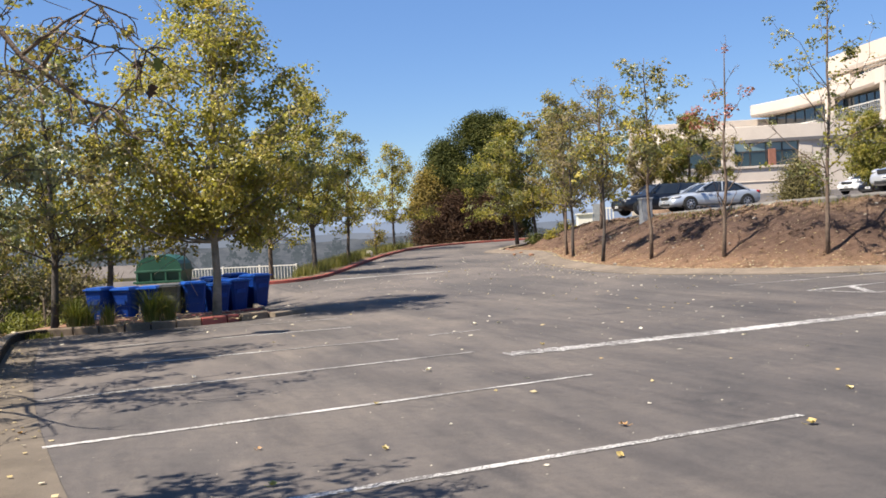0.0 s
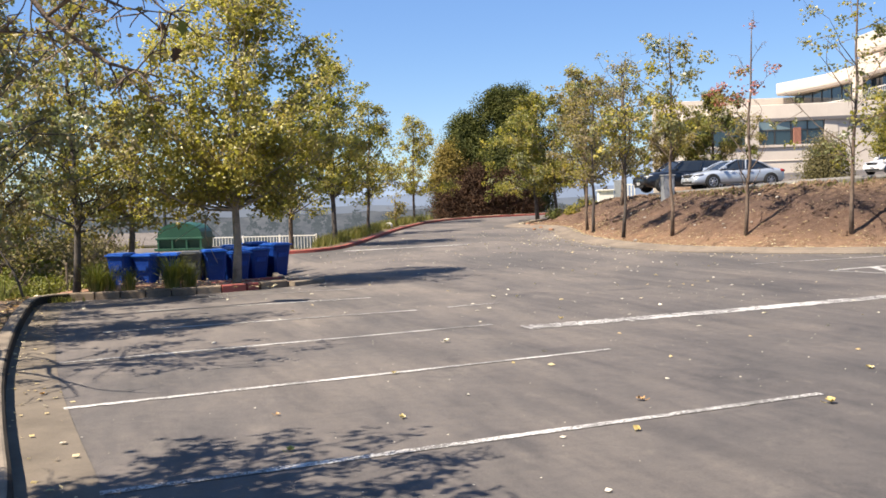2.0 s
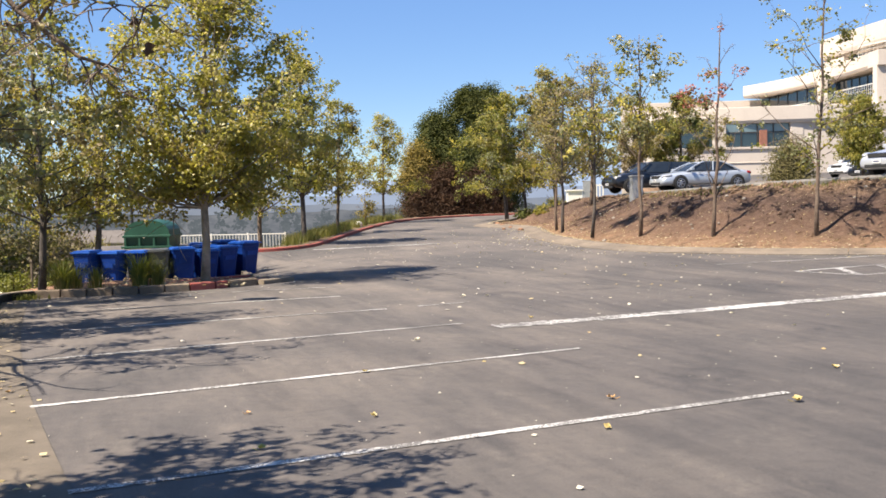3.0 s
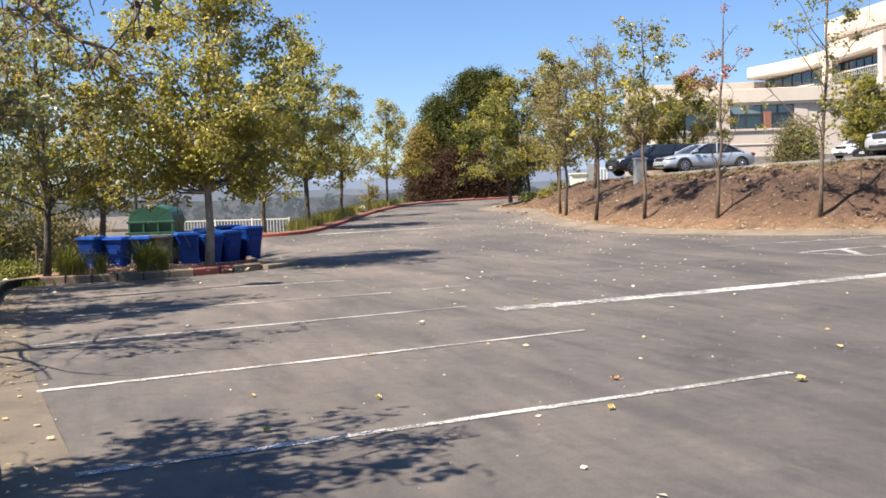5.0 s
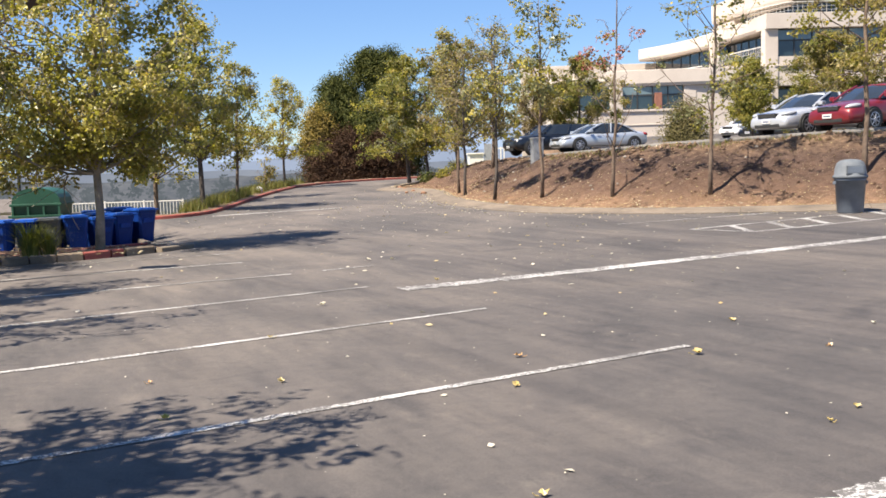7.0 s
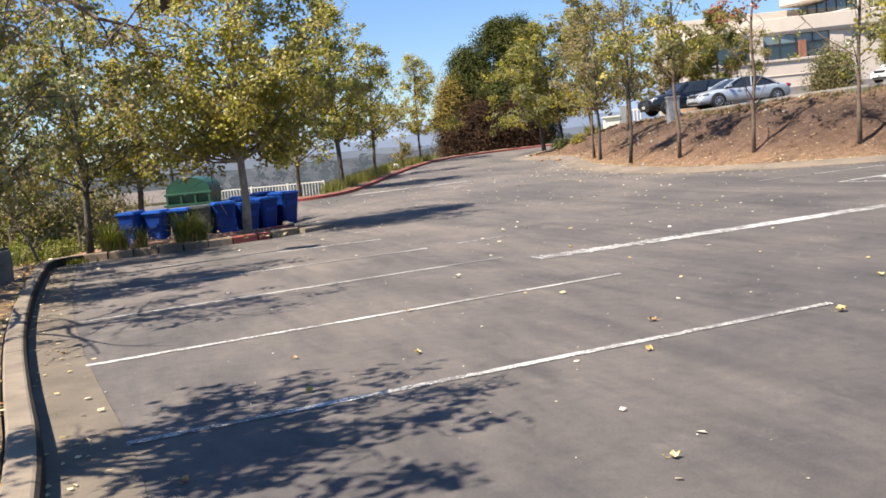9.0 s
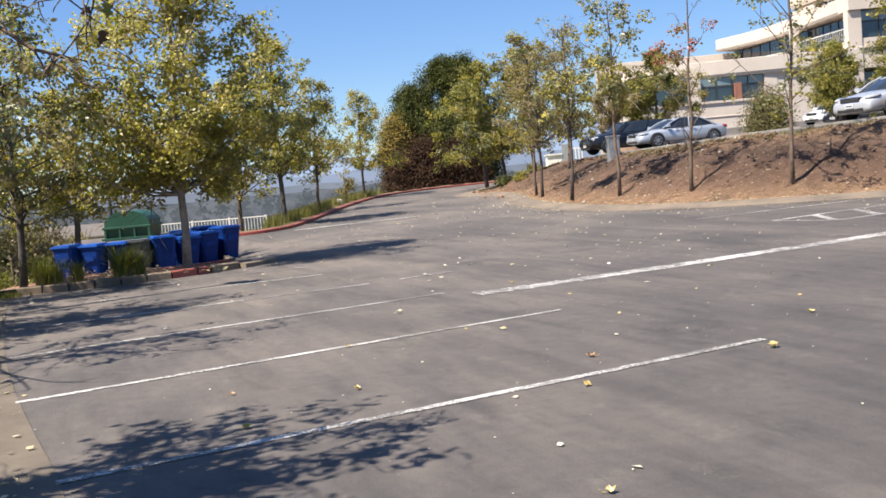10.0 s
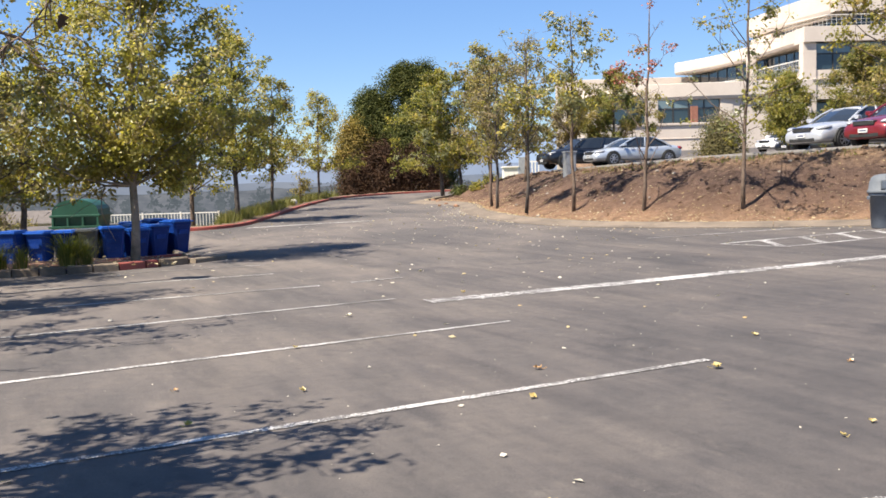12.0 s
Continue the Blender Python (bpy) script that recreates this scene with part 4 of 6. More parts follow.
tree((2.25, 37.6, bz(2.25, 37.6) - 0.02), 6.0, 2.1, 1.8, 3800, 0.1, [(OLIVE, 3), (SAGE, 4), (DRAB, 4), (DARK_GREEN, 3)], 36, "olive-leaved tree on the bank", 0.05, bark=BARK, limbs=18, shape=COLUMN, group="young trees on the bank", spread=0.22)
tree((12.07, 24.85, 1.0), 7.0, 3.0, 2.1, 6200, 0.095, [(OLIVE, 5), (DARK_GREEN, 4)], 37, "leaning brown-barked tree with olive leaves on the bank", 0.065, lean=(0.05, 0.03), bark=BARK, limbs=20, rise=0.4, group="young trees on the bank", spread=0.2)
# at the bend of the drive
tree((0.4, 52, 0.75), 6.9, 1.7, 2.6, 12500, 0.115, [(SHRUB_GREEN, 4), (OLIVE, 1), (DARK_GREEN, 6), (SAGE, 2)], 41, "twin-stemmed tree with layered yellow-green leaves at the bend", 0.1, bark=BARK_DARK, limbs=26, rise=0.28, spread=0.26, bias=(-0.15, 0), group="trees at the bend")
tree((1.35, 51.4, 0.75), 6.2, 1.9, 2.1, 7500, 0.115, [(SHRUB_GREEN, 3), (OLIVE, 3), (DARK_GREEN, 4), (SAGE, 2)], 42, "tree with dull yellow-green leaves at the bend", 0.08, bark=BARK_DARK, limbs=22, rise=0.3, spread=0.26, group="trees at the bend")
tree((2.75, 47, 1.0), 6.9, 1.6, 1.9, 8500, 0.12, [(OLIVE, 5), (DARK_GREEN, 5), (DRAB, 2)], 43, "olive-leaved tree on the end of the bank", 0.08, bark=BARK, limbs=24, spread=0.26, group="trees at the bend")
tree((4.05, 43, 1.4), 6.4, 1.5, 1.6, 3800, 0.115, [(OLIVE, 4), (DRAB, 5), (DARK_GREEN, 2)], 44, "tall grey-brown tree with a thin top on the bank's end", 0.08, bark=BARK, limbs=22, shape=COLUMN, spread=0.26, group="trees at the bend")
# upper level
tree((10.6, 57, 2.2), 5.6, 1.2, 2.7, 26000, 0.1, [(SHRUB_GREEN, 4), (OLIVE, 4)], 51, "spreading green tree behind the parked cars", 0.1, bark=BARK, limbs=22, rise=0.4, spread=0.28, group="trees by the building")
tree((8.0, 58, 2.2), 4.6, 1.2, 1.9, 13000, 0.1, [(OLIVE, 4), (DRAB, 3)], 52, "olive tree behind the dark car", 0.08, bark=BARK, limbs=16, spread=0.28, group="trees by the building")
tree((19.2, 43, 2.3), 4.6, 0.5, 2.6, 34000, 0.09, [(SHRUB_GREEN, 5), (OLIVE, 5)], 54, "dense olive-green tree behind the parked cars", 0.09, bark=BARK, limbs=28, rise=0.4, spread=0.32, group="trees by the building")
tree((22.6, 41, 2.3), 5.6, 0.8, 2.8, 28000, 0.09, [(OLIVE, 5), (DARK_GREEN, 4)], 55, "olive-green tree behind the parked cars", 0.09, bark=BARK, limbs=28, rise=0.4, spread=0.32, group="trees by the building")


# the dark thicket at the bend
def thicket(at, size, count, material, seed, label, leaf=0.26, name="thicket", group="thicket at the bend", low=0.03):
    g = np.random.default_rng(seed)
    t = thing(name, label, "shrub", at, group=group)
    bm = bmesh.new()
    tips = []
    for k in range(9):
        a = g.uniform(0, math.tau)
        top = Vector((math.cos(a) * size[0] * g.uniform(0.2, 0.8), math.sin(a) * size[1] * g.uniform(0.2, 0.8), size[2] * g.uniform(0.55, 0.9)))
        mid = top * 0.5 + Vector(g.normal(0, 0.25, 3))
        mid.z = max(0.3, mid.z)
        tube(bm, [Vector((top.x * 0.3, top.y * 0.3, -0.3)), mid, top], [0.09, 0.06, 0.015], 6)
        tips.append(top)
    part("trunk", bm, BARK_DARK, t, smooth=True)
    lumps = []
    for k in range(210):
        a, h = g.uniform(0, math.tau), g.uniform(low, 1.0)
        r = math.sqrt(g.uniform(0.05, 1.0)) * max(0.03, 1 - h ** 2.1) ** 0.6
        lumps.append((np.array((math.cos(a) * r * size[0], math.sin(a) * r * size[1], h * size[2])), g.uniform(0.35, 1.15)))
    ids = g.integers(0, len(lumps), count)
    C = np.array([lumps[i][0] for i in ids]) + soft_ball(g, count) * np.array([lumps[i][1] for i in ids])[:, None] * 0.55
    C[:, 2] = np.abs(C[:, 2])
    ob = new("crown", leaf_mesh("crown", C, leaf, material, g))
    ob.parent = t
    return t


thicket((-4.2, 66.4, 0.5), (2.5, 2.2, 6.9), 95000, PINE_GREEN, 61, "dark green dense pine-like thicket at the bend", 0.115)
thicket((-1.9, 66.2, 0.5), (3.0, 2.2, 8.9), 120000, PINE_GREEN, 62, "tall dark green thicket at the bend", 0.115)
thicket((-0.6, 66, 0.6), (2.0, 2.0, 8.4), 75000, PINE_GREEN, 66, "tall dark green thicket at the bend", 0.115)
thicket((-5.5, 64.3, 0.6), (1.3, 1.0, 4.7), 12000, TAWNY_BUSH, 63, "olive and gold bush beside the thicket", 0.12, low=0.42)
thicket((-5.0, 63.6, 0.5), (1.5, 0.9, 2.6), 22000, DEAD_BROWN, 67, "dead brown undergrowth before the thicket", 0.095)
thicket((-3.4, 63.7, 0.5), (1.9, 0.9, 3.3), 34000, DEAD_BROWN, 64, "dead brown undergrowth before the thicket", 0.095)
thicket((-1.2, 64.1, 0.5), (1.8, 0.8, 3.0), 24000, DEAD_BROWN, 65, "dead brown undergrowth before the thicket", 0.095)
thicket((17.7, 60, 2.2), (1.4, 1.2, 2.6), 15000, DULL_BUSH, 56, "grey-green twiggy bush before the building", 0.1, "bush", "trees by the building")
tree((16.8, 46, 2.2), 3.9, 0.9, 1.5, 26000, 0.085, [(SHRUB_GREEN, 2), (DARK_GREEN, 3)], 53, "dense round green tree before the building", 0.07, bark=BARK, limbs=34, rise=0.5, spread=0.3, group="trees by the building")


# ---- shrubs, grasses, litter ----
def shrub(at, size, count, material, seed, label, leaf=0.09):
    g = np.random.default_rng(seed)
    t = thing("shrub", label, "shrub", at, group="low shrubs")
    bm = bmesh.new()
    for k in range(7):
        a = g.uniform(0, math.tau)
        tube(bm, [(0, 0, -0.15), (math.cos(a) * size * 0.3, math.sin(a) * size * 0.3, size * 0.4), (math.cos(a) * size * 0.7, math.sin(a) * size * 0.7, size * g.uniform(0.5, 0.95))], [0.02, 0.014, 0.005], 4)
    part("stem", bm, BARK, t)
    d = g.normal(size=(count, 3))
    d /= np.linalg.norm(d, axis=1)[:, None]
    d[:, 2] = np.abs(d[:, 2])
    bulge = 0.75 + 0.25 * np.sin(d[:, 0] * 5 + seed) * np.cos(d[:, 1] * 6)
    C = d * (size * bulge * g.uniform(0.55, 1.0, count))[:, None]
    ob = new("crown", leaf_mesh("crown", C, leaf, material, g))
    ob.parent = t
    return t


def grass_clump(at, height, count, seed):
    """A tuft of arching blades."""
    g = np.random.default_rng(seed)
    V, F = [], []
    for k in range(count):
        a, out = g.uniform(0, math.tau), g.uniform(0.15, 1.25) * height
        hgt, w = height * g.uniform(0.45, 1.1), 0.009
        r0 = g.uniform(0, 0.16)
        bx, by = math.cos(a) * r0, math.sin(a) * r0
        sx, sy = -math.sin(a) * w, math.cos(a) * w
        i = len(V)
        for f, lift in ((0, 0), (0.35, 0.6), (0.7, 0.93), (1.0, 0.98)):
            px, py, ww = bx + math.cos(a) * out * f * f, by + math.sin(a) * out * f * f, 1 - 0.85 * f
            V += [(px - sx * ww, py - sy * ww, hgt * lift - 0.02), (px + sx * ww, py + sy * ww, hgt * lift - 0.02)]
        F += [(i, i + 1, i + 3, i + 2), (i + 2, i + 3, i + 5, i + 4), (i + 4, i + 5, i + 7, i + 6)]
    ob = new("ornamental_grass", mesh_from("ornamental_grass", V, F, BLADE))
    ob.location = at
    return tagged(ob, "green clump of arching grass in the planting island", "grass", "grass clumps")


for x, y, hgt, n, s in ((-8.72, 19.0, 0.6, 230, 1), (-8.52, 19.2, 0.5, 110, 5), (-8.02, 19.0, 0.44, 120, 2), (-7.2, 19.2, 0.68, 290, 3), (-6.92, 19.4, 0.56, 150, 4)):
    grass_clump((x, y, 0.12), hgt, n, s)


def inside_line(lo, hi, n, g, ok):
    out = []
    while len(out) < n:
        x, y = g.uniform(lo[0], hi[0]), g.uniform(lo[1], hi[1])
        if ok(x, y):
            out.append((x, y))
    return out


g0 = np.random.default_rng(90)
for k, (x, y) in enumerate(inside_line((-24, 14), (-10.3, 44), 90, g0, lambda x, y: not inside(LOT, x, y) and reach(LOT, x, y) > 1.2 and not (y > 31 and x > -17))):
    size = g0.uniform(0.5, 1.1)
    shrub((x, y, float(ground_z(np.array(x), np.array(y))) - 0.05), size, int(900 * size + 300), [SHRUB_GREEN, BLADE, OLIVE][k % 3], 200 + k, "low green scrub on the hillside", 0.075)
for k, (x, y) in enumerate(inside_line((-13, 32), (-7.0, 58), 26, g0, lambda x, y: reach(KERB_RED, x, y) > 0.9 and not inside(LOT, x, y) and x > -0.205 * y)):
    size = g0.uniform(0.35, 0.7)
    shrub((x, y, lz(x, y) - 0.15 - 0.25 * max(0, reach(KERB_RED, x, y) - 1.2)), size, 320, [BLADE, SHRUB_GREEN][k % 2], 300 + k, "low green scrub behind the red kerb", 0.1)
for k, (x, y, s) in enumerate(((1.2, 47.2, 0.65), (2.0, 46.2, 0.55), (1.5, 50, 0.7), (2.9, 50, 0.8))):
    shrub((x, y, bz(x, y)), s, 420, [PINE_GREEN, DARK_GREEN][k % 2], 330 + k, "small dark green shrub at the end of the bank", 0.11)


def blades(name, spots, hgt, material, seed, label):
    g = np.random.default_rng(seed)
    V, F = [], []
    for x, y, z in spots:
        for _ in range(4):
            a, h = g.uniform(0, math.tau), hgt * g.uniform(0.5, 1.2)
            i = len(V)
            cx, cy = x + g.normal(0, 0.07), y + g.normal(0, 0.07)
            dx, dy = math.cos(a) * 0.016, math.sin(a) * 0.016
            V += [(cx - dx, cy - dy, z - 0.03), (cx + dx, cy + dy, z - 0.03), (cx + g.normal(0, 0.3) * h, cy + g.normal(0, 0.3) * h, z + h)]
            F.append((i, i + 1, i + 2))
    ob = new(name, mesh_from(name, V, F, material))
    return tagged(ob, label, "grass", kind="stuff")


g1 = np.random.default_rng(91)
pts = inside_line((-26, 8), (-7, 60), 9000, g1, lambda x, y: not inside(LOT, x, y) and reach(LOT, x, y) > 0.9)
gx, gy = np.array(pts).T
blades("meadow_grass", list(zip(gx, gy, np.maximum(ground_z(gx, gy), -40) + np.where(reach(KERB_RED, gx, gy) < 5, 0.12, 0.05))), 0.5, DRY_GRASS, 92, "tall dry grass on the hillside")


def litter(name, spots, size, material, seed, label):
    g = np.random.default_rng(seed)
    me = leaf_mesh(name, [(x, y, z + 0.012) for x, y, z in spots], size, material, g, droop=0.0)
    co = np.empty(len(me.vertices) * 3)
    me.vertices.foreach_get("co", co)
    co = co.reshape(-1, 4, 3)
    mid = np.array([s[2] for s in spots])[:, None]
    co[:, :, 2] = mid + 0.006 + np.abs(co[:, :, 2] - mid) * 0.35
    me.vertices.foreach_set("co", co.ravel())
    return tagged(new(name, me), label, "leaf litter", kind="stuff")


g2 = np.random.default_rng(93)
spots = []
while len(spots) < 620:
    x, y = g2.uniform(-9, 13), g2.uniform(4, 58)
    dense = 0.1 + math.exp(-((y - 30) / 9.0) ** 2) + 0.25 * math.exp(-((y - 18) / 5.0) ** 2)
    if inside(LOT, x, y) and g2.uniform() < dense:
        spots.append((x, y, lz(x, y)))
for _ in range(420):
    p = KERB_BANK[int(g2.integers(6, 16))]
    q = KERB_BANK[KERB_BANK.index(p) + 1]
    f, o = g2.uniform(), abs(g2.normal(0, 1.1)) + 0.05
    L = math.hypot(q[0] - p[0], q[1] - p[1])
    x, y = p[0] + (q[0] - p[0]) * f + (q[1] - p[1]) / L * o, p[1] + (q[1] - p[1]) * f - (q[0] - p[0]) / L * o
    if inside(LOT, x, y):
        spots.append((x, y, lz(x, y)))
litter("fallen_leaves", spots[::3], 0.08, LITTER, 94, "small dry leaves scattered over the asphalt")
litter("fallen_leaves", [p for k, p in enumerate(spots) if k % 3], 0.08, PALE_LEAF, 194, "pale dry leaves scattered over the asphalt")
line = along(KERB_LEFT, 0.1)
spots = []
for k in range(180):
    p = line[int(g2.integers(60, len(line) - 2))]
    o = abs(g2.normal(0, 0.22))
    spots.append((p[0] + o * 0.88 + 0.02, p[1] + o * 0.45, lz(p[0], p[1]) + 0.012))
litter("kerb_leaves", spots, 0.055, LITTER, 95, "dry leaves gathered along the kerb")
spots = []
for k in range(1900):
    p = line[int(g2.integers(40, len(line) - 2))]
    o = 0.22 + 2.6 * g2.uniform() ** 1.6
    spots.append((p[0] - o * 0.88, p[1] - o * 0.45, 0.13 - 0.06 * o + 0.01))
litter("verge_leaves", spots[::2], 0.09, LITTER, 96, "dry leaves lying on the verge")
litter("verge_leaves", spots[1::2], 0.08, TAN_LEAF, 196, "rusty brown leaves lying on the verge")
spots = []
while len(spots) < 8000:
    x, y = g2.uniform(-0.5, 24), g2.uniform(19, 50)
    d = float(reach(KERB_BANK, x, y))
    if inside(BANK, x, y) and 0.1 < d < 5 and g2.uniform() < (0.85 if d < 1.3 else 0.4):
        spots.append((x, y, max(float(bank_rough(np.array(x), np.array(y))), lz(x, y) + 0.107 if d < 0.32 else -9)))
litter("bank_litter", spots, 0.065, LITTER, 97, "dry leaves and straw on the earth bank")


grit = [(x, y, lz(x, y)) for x, y in zip(g2.uniform(-4, 9, 420), g2.uniform(3.6, 17, 420))]
litter("grit", grit, 0.02, PALE_LEAF, 101, "pale grit and leaf crumbs on the asphalt")
clods_at = []
while len(clods_at) < 1500:
    x, y = g2.uniform(0.5, 22), g2.uniform(20, 48)
    d = float(reach(KERB_BANK, x, y))
    if inside(BANK, x, y) and 0.5 < d < 5 and g2.uniform() < (0.35 if d < 3.2 else 1.0):
        clods_at.append((x, y, float(bank_rough(np.array(x), np.array(y))), d))
V, F = [], []
for x, y, z, d in clods_at:
    s, i = g2.uniform(0.02, 0.07) * (1.5 if d > 3.4 else 1.0), len(V)
    q = g2.uniform(0.6, 1.3, 6) * s
    V += [(x - q[0], y, z), (x, y - q[1], z + 0.3 * s), (x + q[2], y, z), (x, y + q[3], z + 0.2 * s), (x + 0.2 * s, y, z + q[4]), (x, y, z - s)]
    F += [(i, i + 1, i + 4), (i + 1, i + 2, i + 4), (i + 2, i + 3, i + 4), (i + 3, i, i + 4), (i + 1, i, i + 5), (i + 2, i + 1, i + 5), (i + 3, i + 2, i + 5), (i, i + 3, i + 5)]
tagged(new("clods", mesh_from("clods", V, F, SOIL)), "crumbled clods of earth on the bank", "earth", kind="stuff")
pts = inside_line((-13, 31), (-6.0, 60), 2600, g1, lambda x, y: not inside(LOT, x, y) and 0.35 < reach(KERB_RED, x, y) < 3.2 and x > -0.222 * y)
gx, gy = np.array(pts).T
gd = reach(KERB_RED, gx, gy)
blades("kerb_grass", list(zip(gx, gy, lot_z(gx, gy) + np.interp(gd, [0.1, 0.5, 1.2, 3, 6], [0.1, 0.13, 0.05, -0.5, -1.6]))), 0.42, DRY_GRASS, 102, "tall green grass behind the red kerb")
pts = inside_line((1.5, 23), (24, 40), 420, g1, lambda x, y: inside(BANK, x, y) and 3.6 < reach(KERB_BANK, x, y) < 4.5)
blades("crest_straw", [(x, y, bz(x, y)) for x, y in pts], 0.12, DRY_GRASS, 103, "dry straw tufts on the crest of the bank")
for k, (x, y, s) in enumerate(((-10.6, 20.6, 0.75), (-11.3, 20.0, 0.8), (-11.0, 21.6, 0.85), (-12.0, 21.2, 0.9), (-11.0, 23.0, 0.8), (-12.0, 22.8, 0.95), (-11.9, 18.9, 0.7), (-12.8, 19.8, 0.85), (-13.2, 21.8, 1.0), (-11.4, 24.6, 0.85), (-12.6, 24.4, 1.0), (-12.2, 26.2, 0.95), (-13.4, 25.8, 1.0), (-11.2, 17.8, 0.6), (-12.6, 17.4, 0.7))):
    shrub((x, y, float(ground_z(np.array(x), np.array(y))) - 0.02), s, 2000, [SHRUB_GREEN, BLADE][k % 2], 400 + k, "bright green scrub beyond the planting island", 0.065)

g6 = np.random.default_rng(77)
for k, (x, y) in enumerate(inside_line((-31, 22), (-12.5, 52), 75, g6, lambda x, y: not inside(LOT, x, y) and reach(LOT, x, y) > 1.5 and x < -0.3 * y)):
    s = g6.uniform(0.9, 1.7)
    shrub((x, y, float(ground_z(np.array(x), np.array(y))) - 0.05), s, 1100, [OLIVE, SHRUB_GREEN, DRAB, BLADE][k % 4], 500 + k, "brushy scrub on the hillside below the bins", 0.13)


g8 = np.random.default_rng(78)
for k, (x, y) in enumerate(inside_line((-27, 24), (-12, 46), 46, g8, lambda x, y: not inside(LOT, x, y) and reach(LOT, x, y) > 1.2 and -0.64 * y < x < -0.44 * y)):
    s = g8.uniform(1.3, 2.3)
    shrub((x, y, float(ground_z(np.array(x), np.array(y))) - 0.05), s, 1900, [DULL_BUSH, DRAB, DULL_BUSH, OLIVE][k % 4], 600 + k, "dull olive brush on the slope below the bins", 0.11)


def single_leaf(x, y, size, material, turn, label):
    """A curled, lobed fallen leaf with its stalk."""
    bm = bmesh.new()
    shape = [(0, 0), (0.1, 0.38), (0.33, 0.36), (0.48, 0.54), (0.66, 0.34), (1.0, 0.0), (0.62, -0.32), (0.45, -0.5), (0.33, -0.36), (0.1, -0.4)]
    curl = lambda a, s: 0.04 + 0.55 * s * s + 0.5 * (a - 0.4) ** 2 + 0.12 * s * a
    g = np.random.default_rng(int(abs(x * 97 + y * 31)) + 5)
    rim = [bm.verts.new((a * size, s * size, (curl(a, s) + g.uniform(0, 0.42)) * size)) for a, s in shape]
    mid = [bm.verts.new((a * size, g.normal(0, 0.05) * size, (curl(a, 0) + g.uniform(0, 0.15)) * size)) for a in (0.25, 0.5, 0.75)]
    order = [mid[0], mid[0], mid[1], mid[1], mid[2], mid[2], mid[2], mid[1], mid[1], mid[0]]
    for k in range(len(rim)):
        a, b, c, d = rim[k], rim[(k + 1) % len(rim)], order[(k + 1) % len(rim)], order[k]
        bm.faces.new((a, b, c) if c is d else (a, b, c, d))
    tube(bm, [(0, 0, 0.04 * size), (-0.3 * size, 0.05 * size, 0.1 * size), (-0.55 * size, 0.02 * size, 0.02)], 0.003, 4)
    ob = piece("fallen_leaf", bm, material, label, "leaf", group="fallen leaves")
    ob.matrix_world = pose(x, y, lz(x, y) + 0.006, 0, 0, turn)
    return ob


for x, y, s, mt, turn, label in (
        (2.44, 7.85, 0.16, YELLOW_LEAF, 20, "yellow curled leaf lying on the asphalt"),
        (1.06, 8.04, 0.14, TAN_LEAF, 160, "brown curled leaf lying on the asphalt"),
        (0.88, 6.98, 0.1, YELLOW_LEAF, 70, "small yellow leaf lying on the asphalt"),
        (-0.85, 7.44, 0.1, YELLOW_LEAF, 100, "small yellow leaf lying on the asphalt"),
        (-0.91, 11.5, 0.13, PALE_LEAF, 10, "pale curled leaf lying on the asphalt"),
        (-1.18, 9.44, 0.1, YELLOW_LEAF, 200, "small yellow leaf lying on the asphalt"),
        (3.28, 9.34, 0.13, YELLOW_LEAF, 90, "yellow upturned leaf lying on the asphalt"),
        (-1.9, 7.6, 0.08, TAN_LEAF, 30, "small tan leaf lying on the asphalt"),
        (-0.55, 16.51, 0.15, PALE_LEAF, 40, "pale curled leaf lying on the asphalt"),
        (-0.1, 16.6, 0.12, PALE_LEAF, 190, "pale curled leaf lying on the asphalt"),
        (-1.51, 6.46, 0.12, GREEN_LEAF, 50, "dull green leaf lying on the asphalt"),
        (0.73, 4.69, 0.1, YELLOW_LEAF, 10, "small yellow leaf lying on the asphalt"),
        (2.93, 6.03, 0.09, YELLOW_LEAF, 60, "round pale yellow leaf lying on the asphalt"),
        (2.64, 5.73, 0.08, YELLOW_LEAF, 120, "small yellow leaf lying on the asphalt"),
        (0.53, 13.51, 0.12, YELLOW_LEAF, 80, "yellow leaf lying on the broad white line"),
        (3.6, 7.95, 0.08, TAN_LEAF, 20, "small tan leaf lying on the asphalt"),
        (4.45, 8.9, 0.09, PALE_LEAF, 60, "small pale leaf lying on the asphalt"),
        (4.5, 8.7, 0.07, YELLOW_LEAF, 0, "small yellow leaf lying on the asphalt"),
        (-1.75, 4.75, 0.09, TAN_LEAF, 70, "small brown leaf lying on the asphalt"),
        (-3.4, 6.1, 0.09, TAN_LEAF, 10, "small tan leaf in the gutter"),
        (-3.9, 6.95, 0.1, YELLOW_LEAF, 130, "yellow leaf in the gutter"),
        (-4.6, 8.1, 0.1, YELLOW_LEAF, 40, "yellow leaf in the gutter"),
        (-4.35, 8.6, 0.1, TAN_LEAF, 220, "tan leaf in the gutter"),
        (-5.3, 9.6, 0.11, TAN_LEAF, 310, "tan leaf in the gutter")):
    single_leaf(x, y, s * 0.56, mt, turn, label)


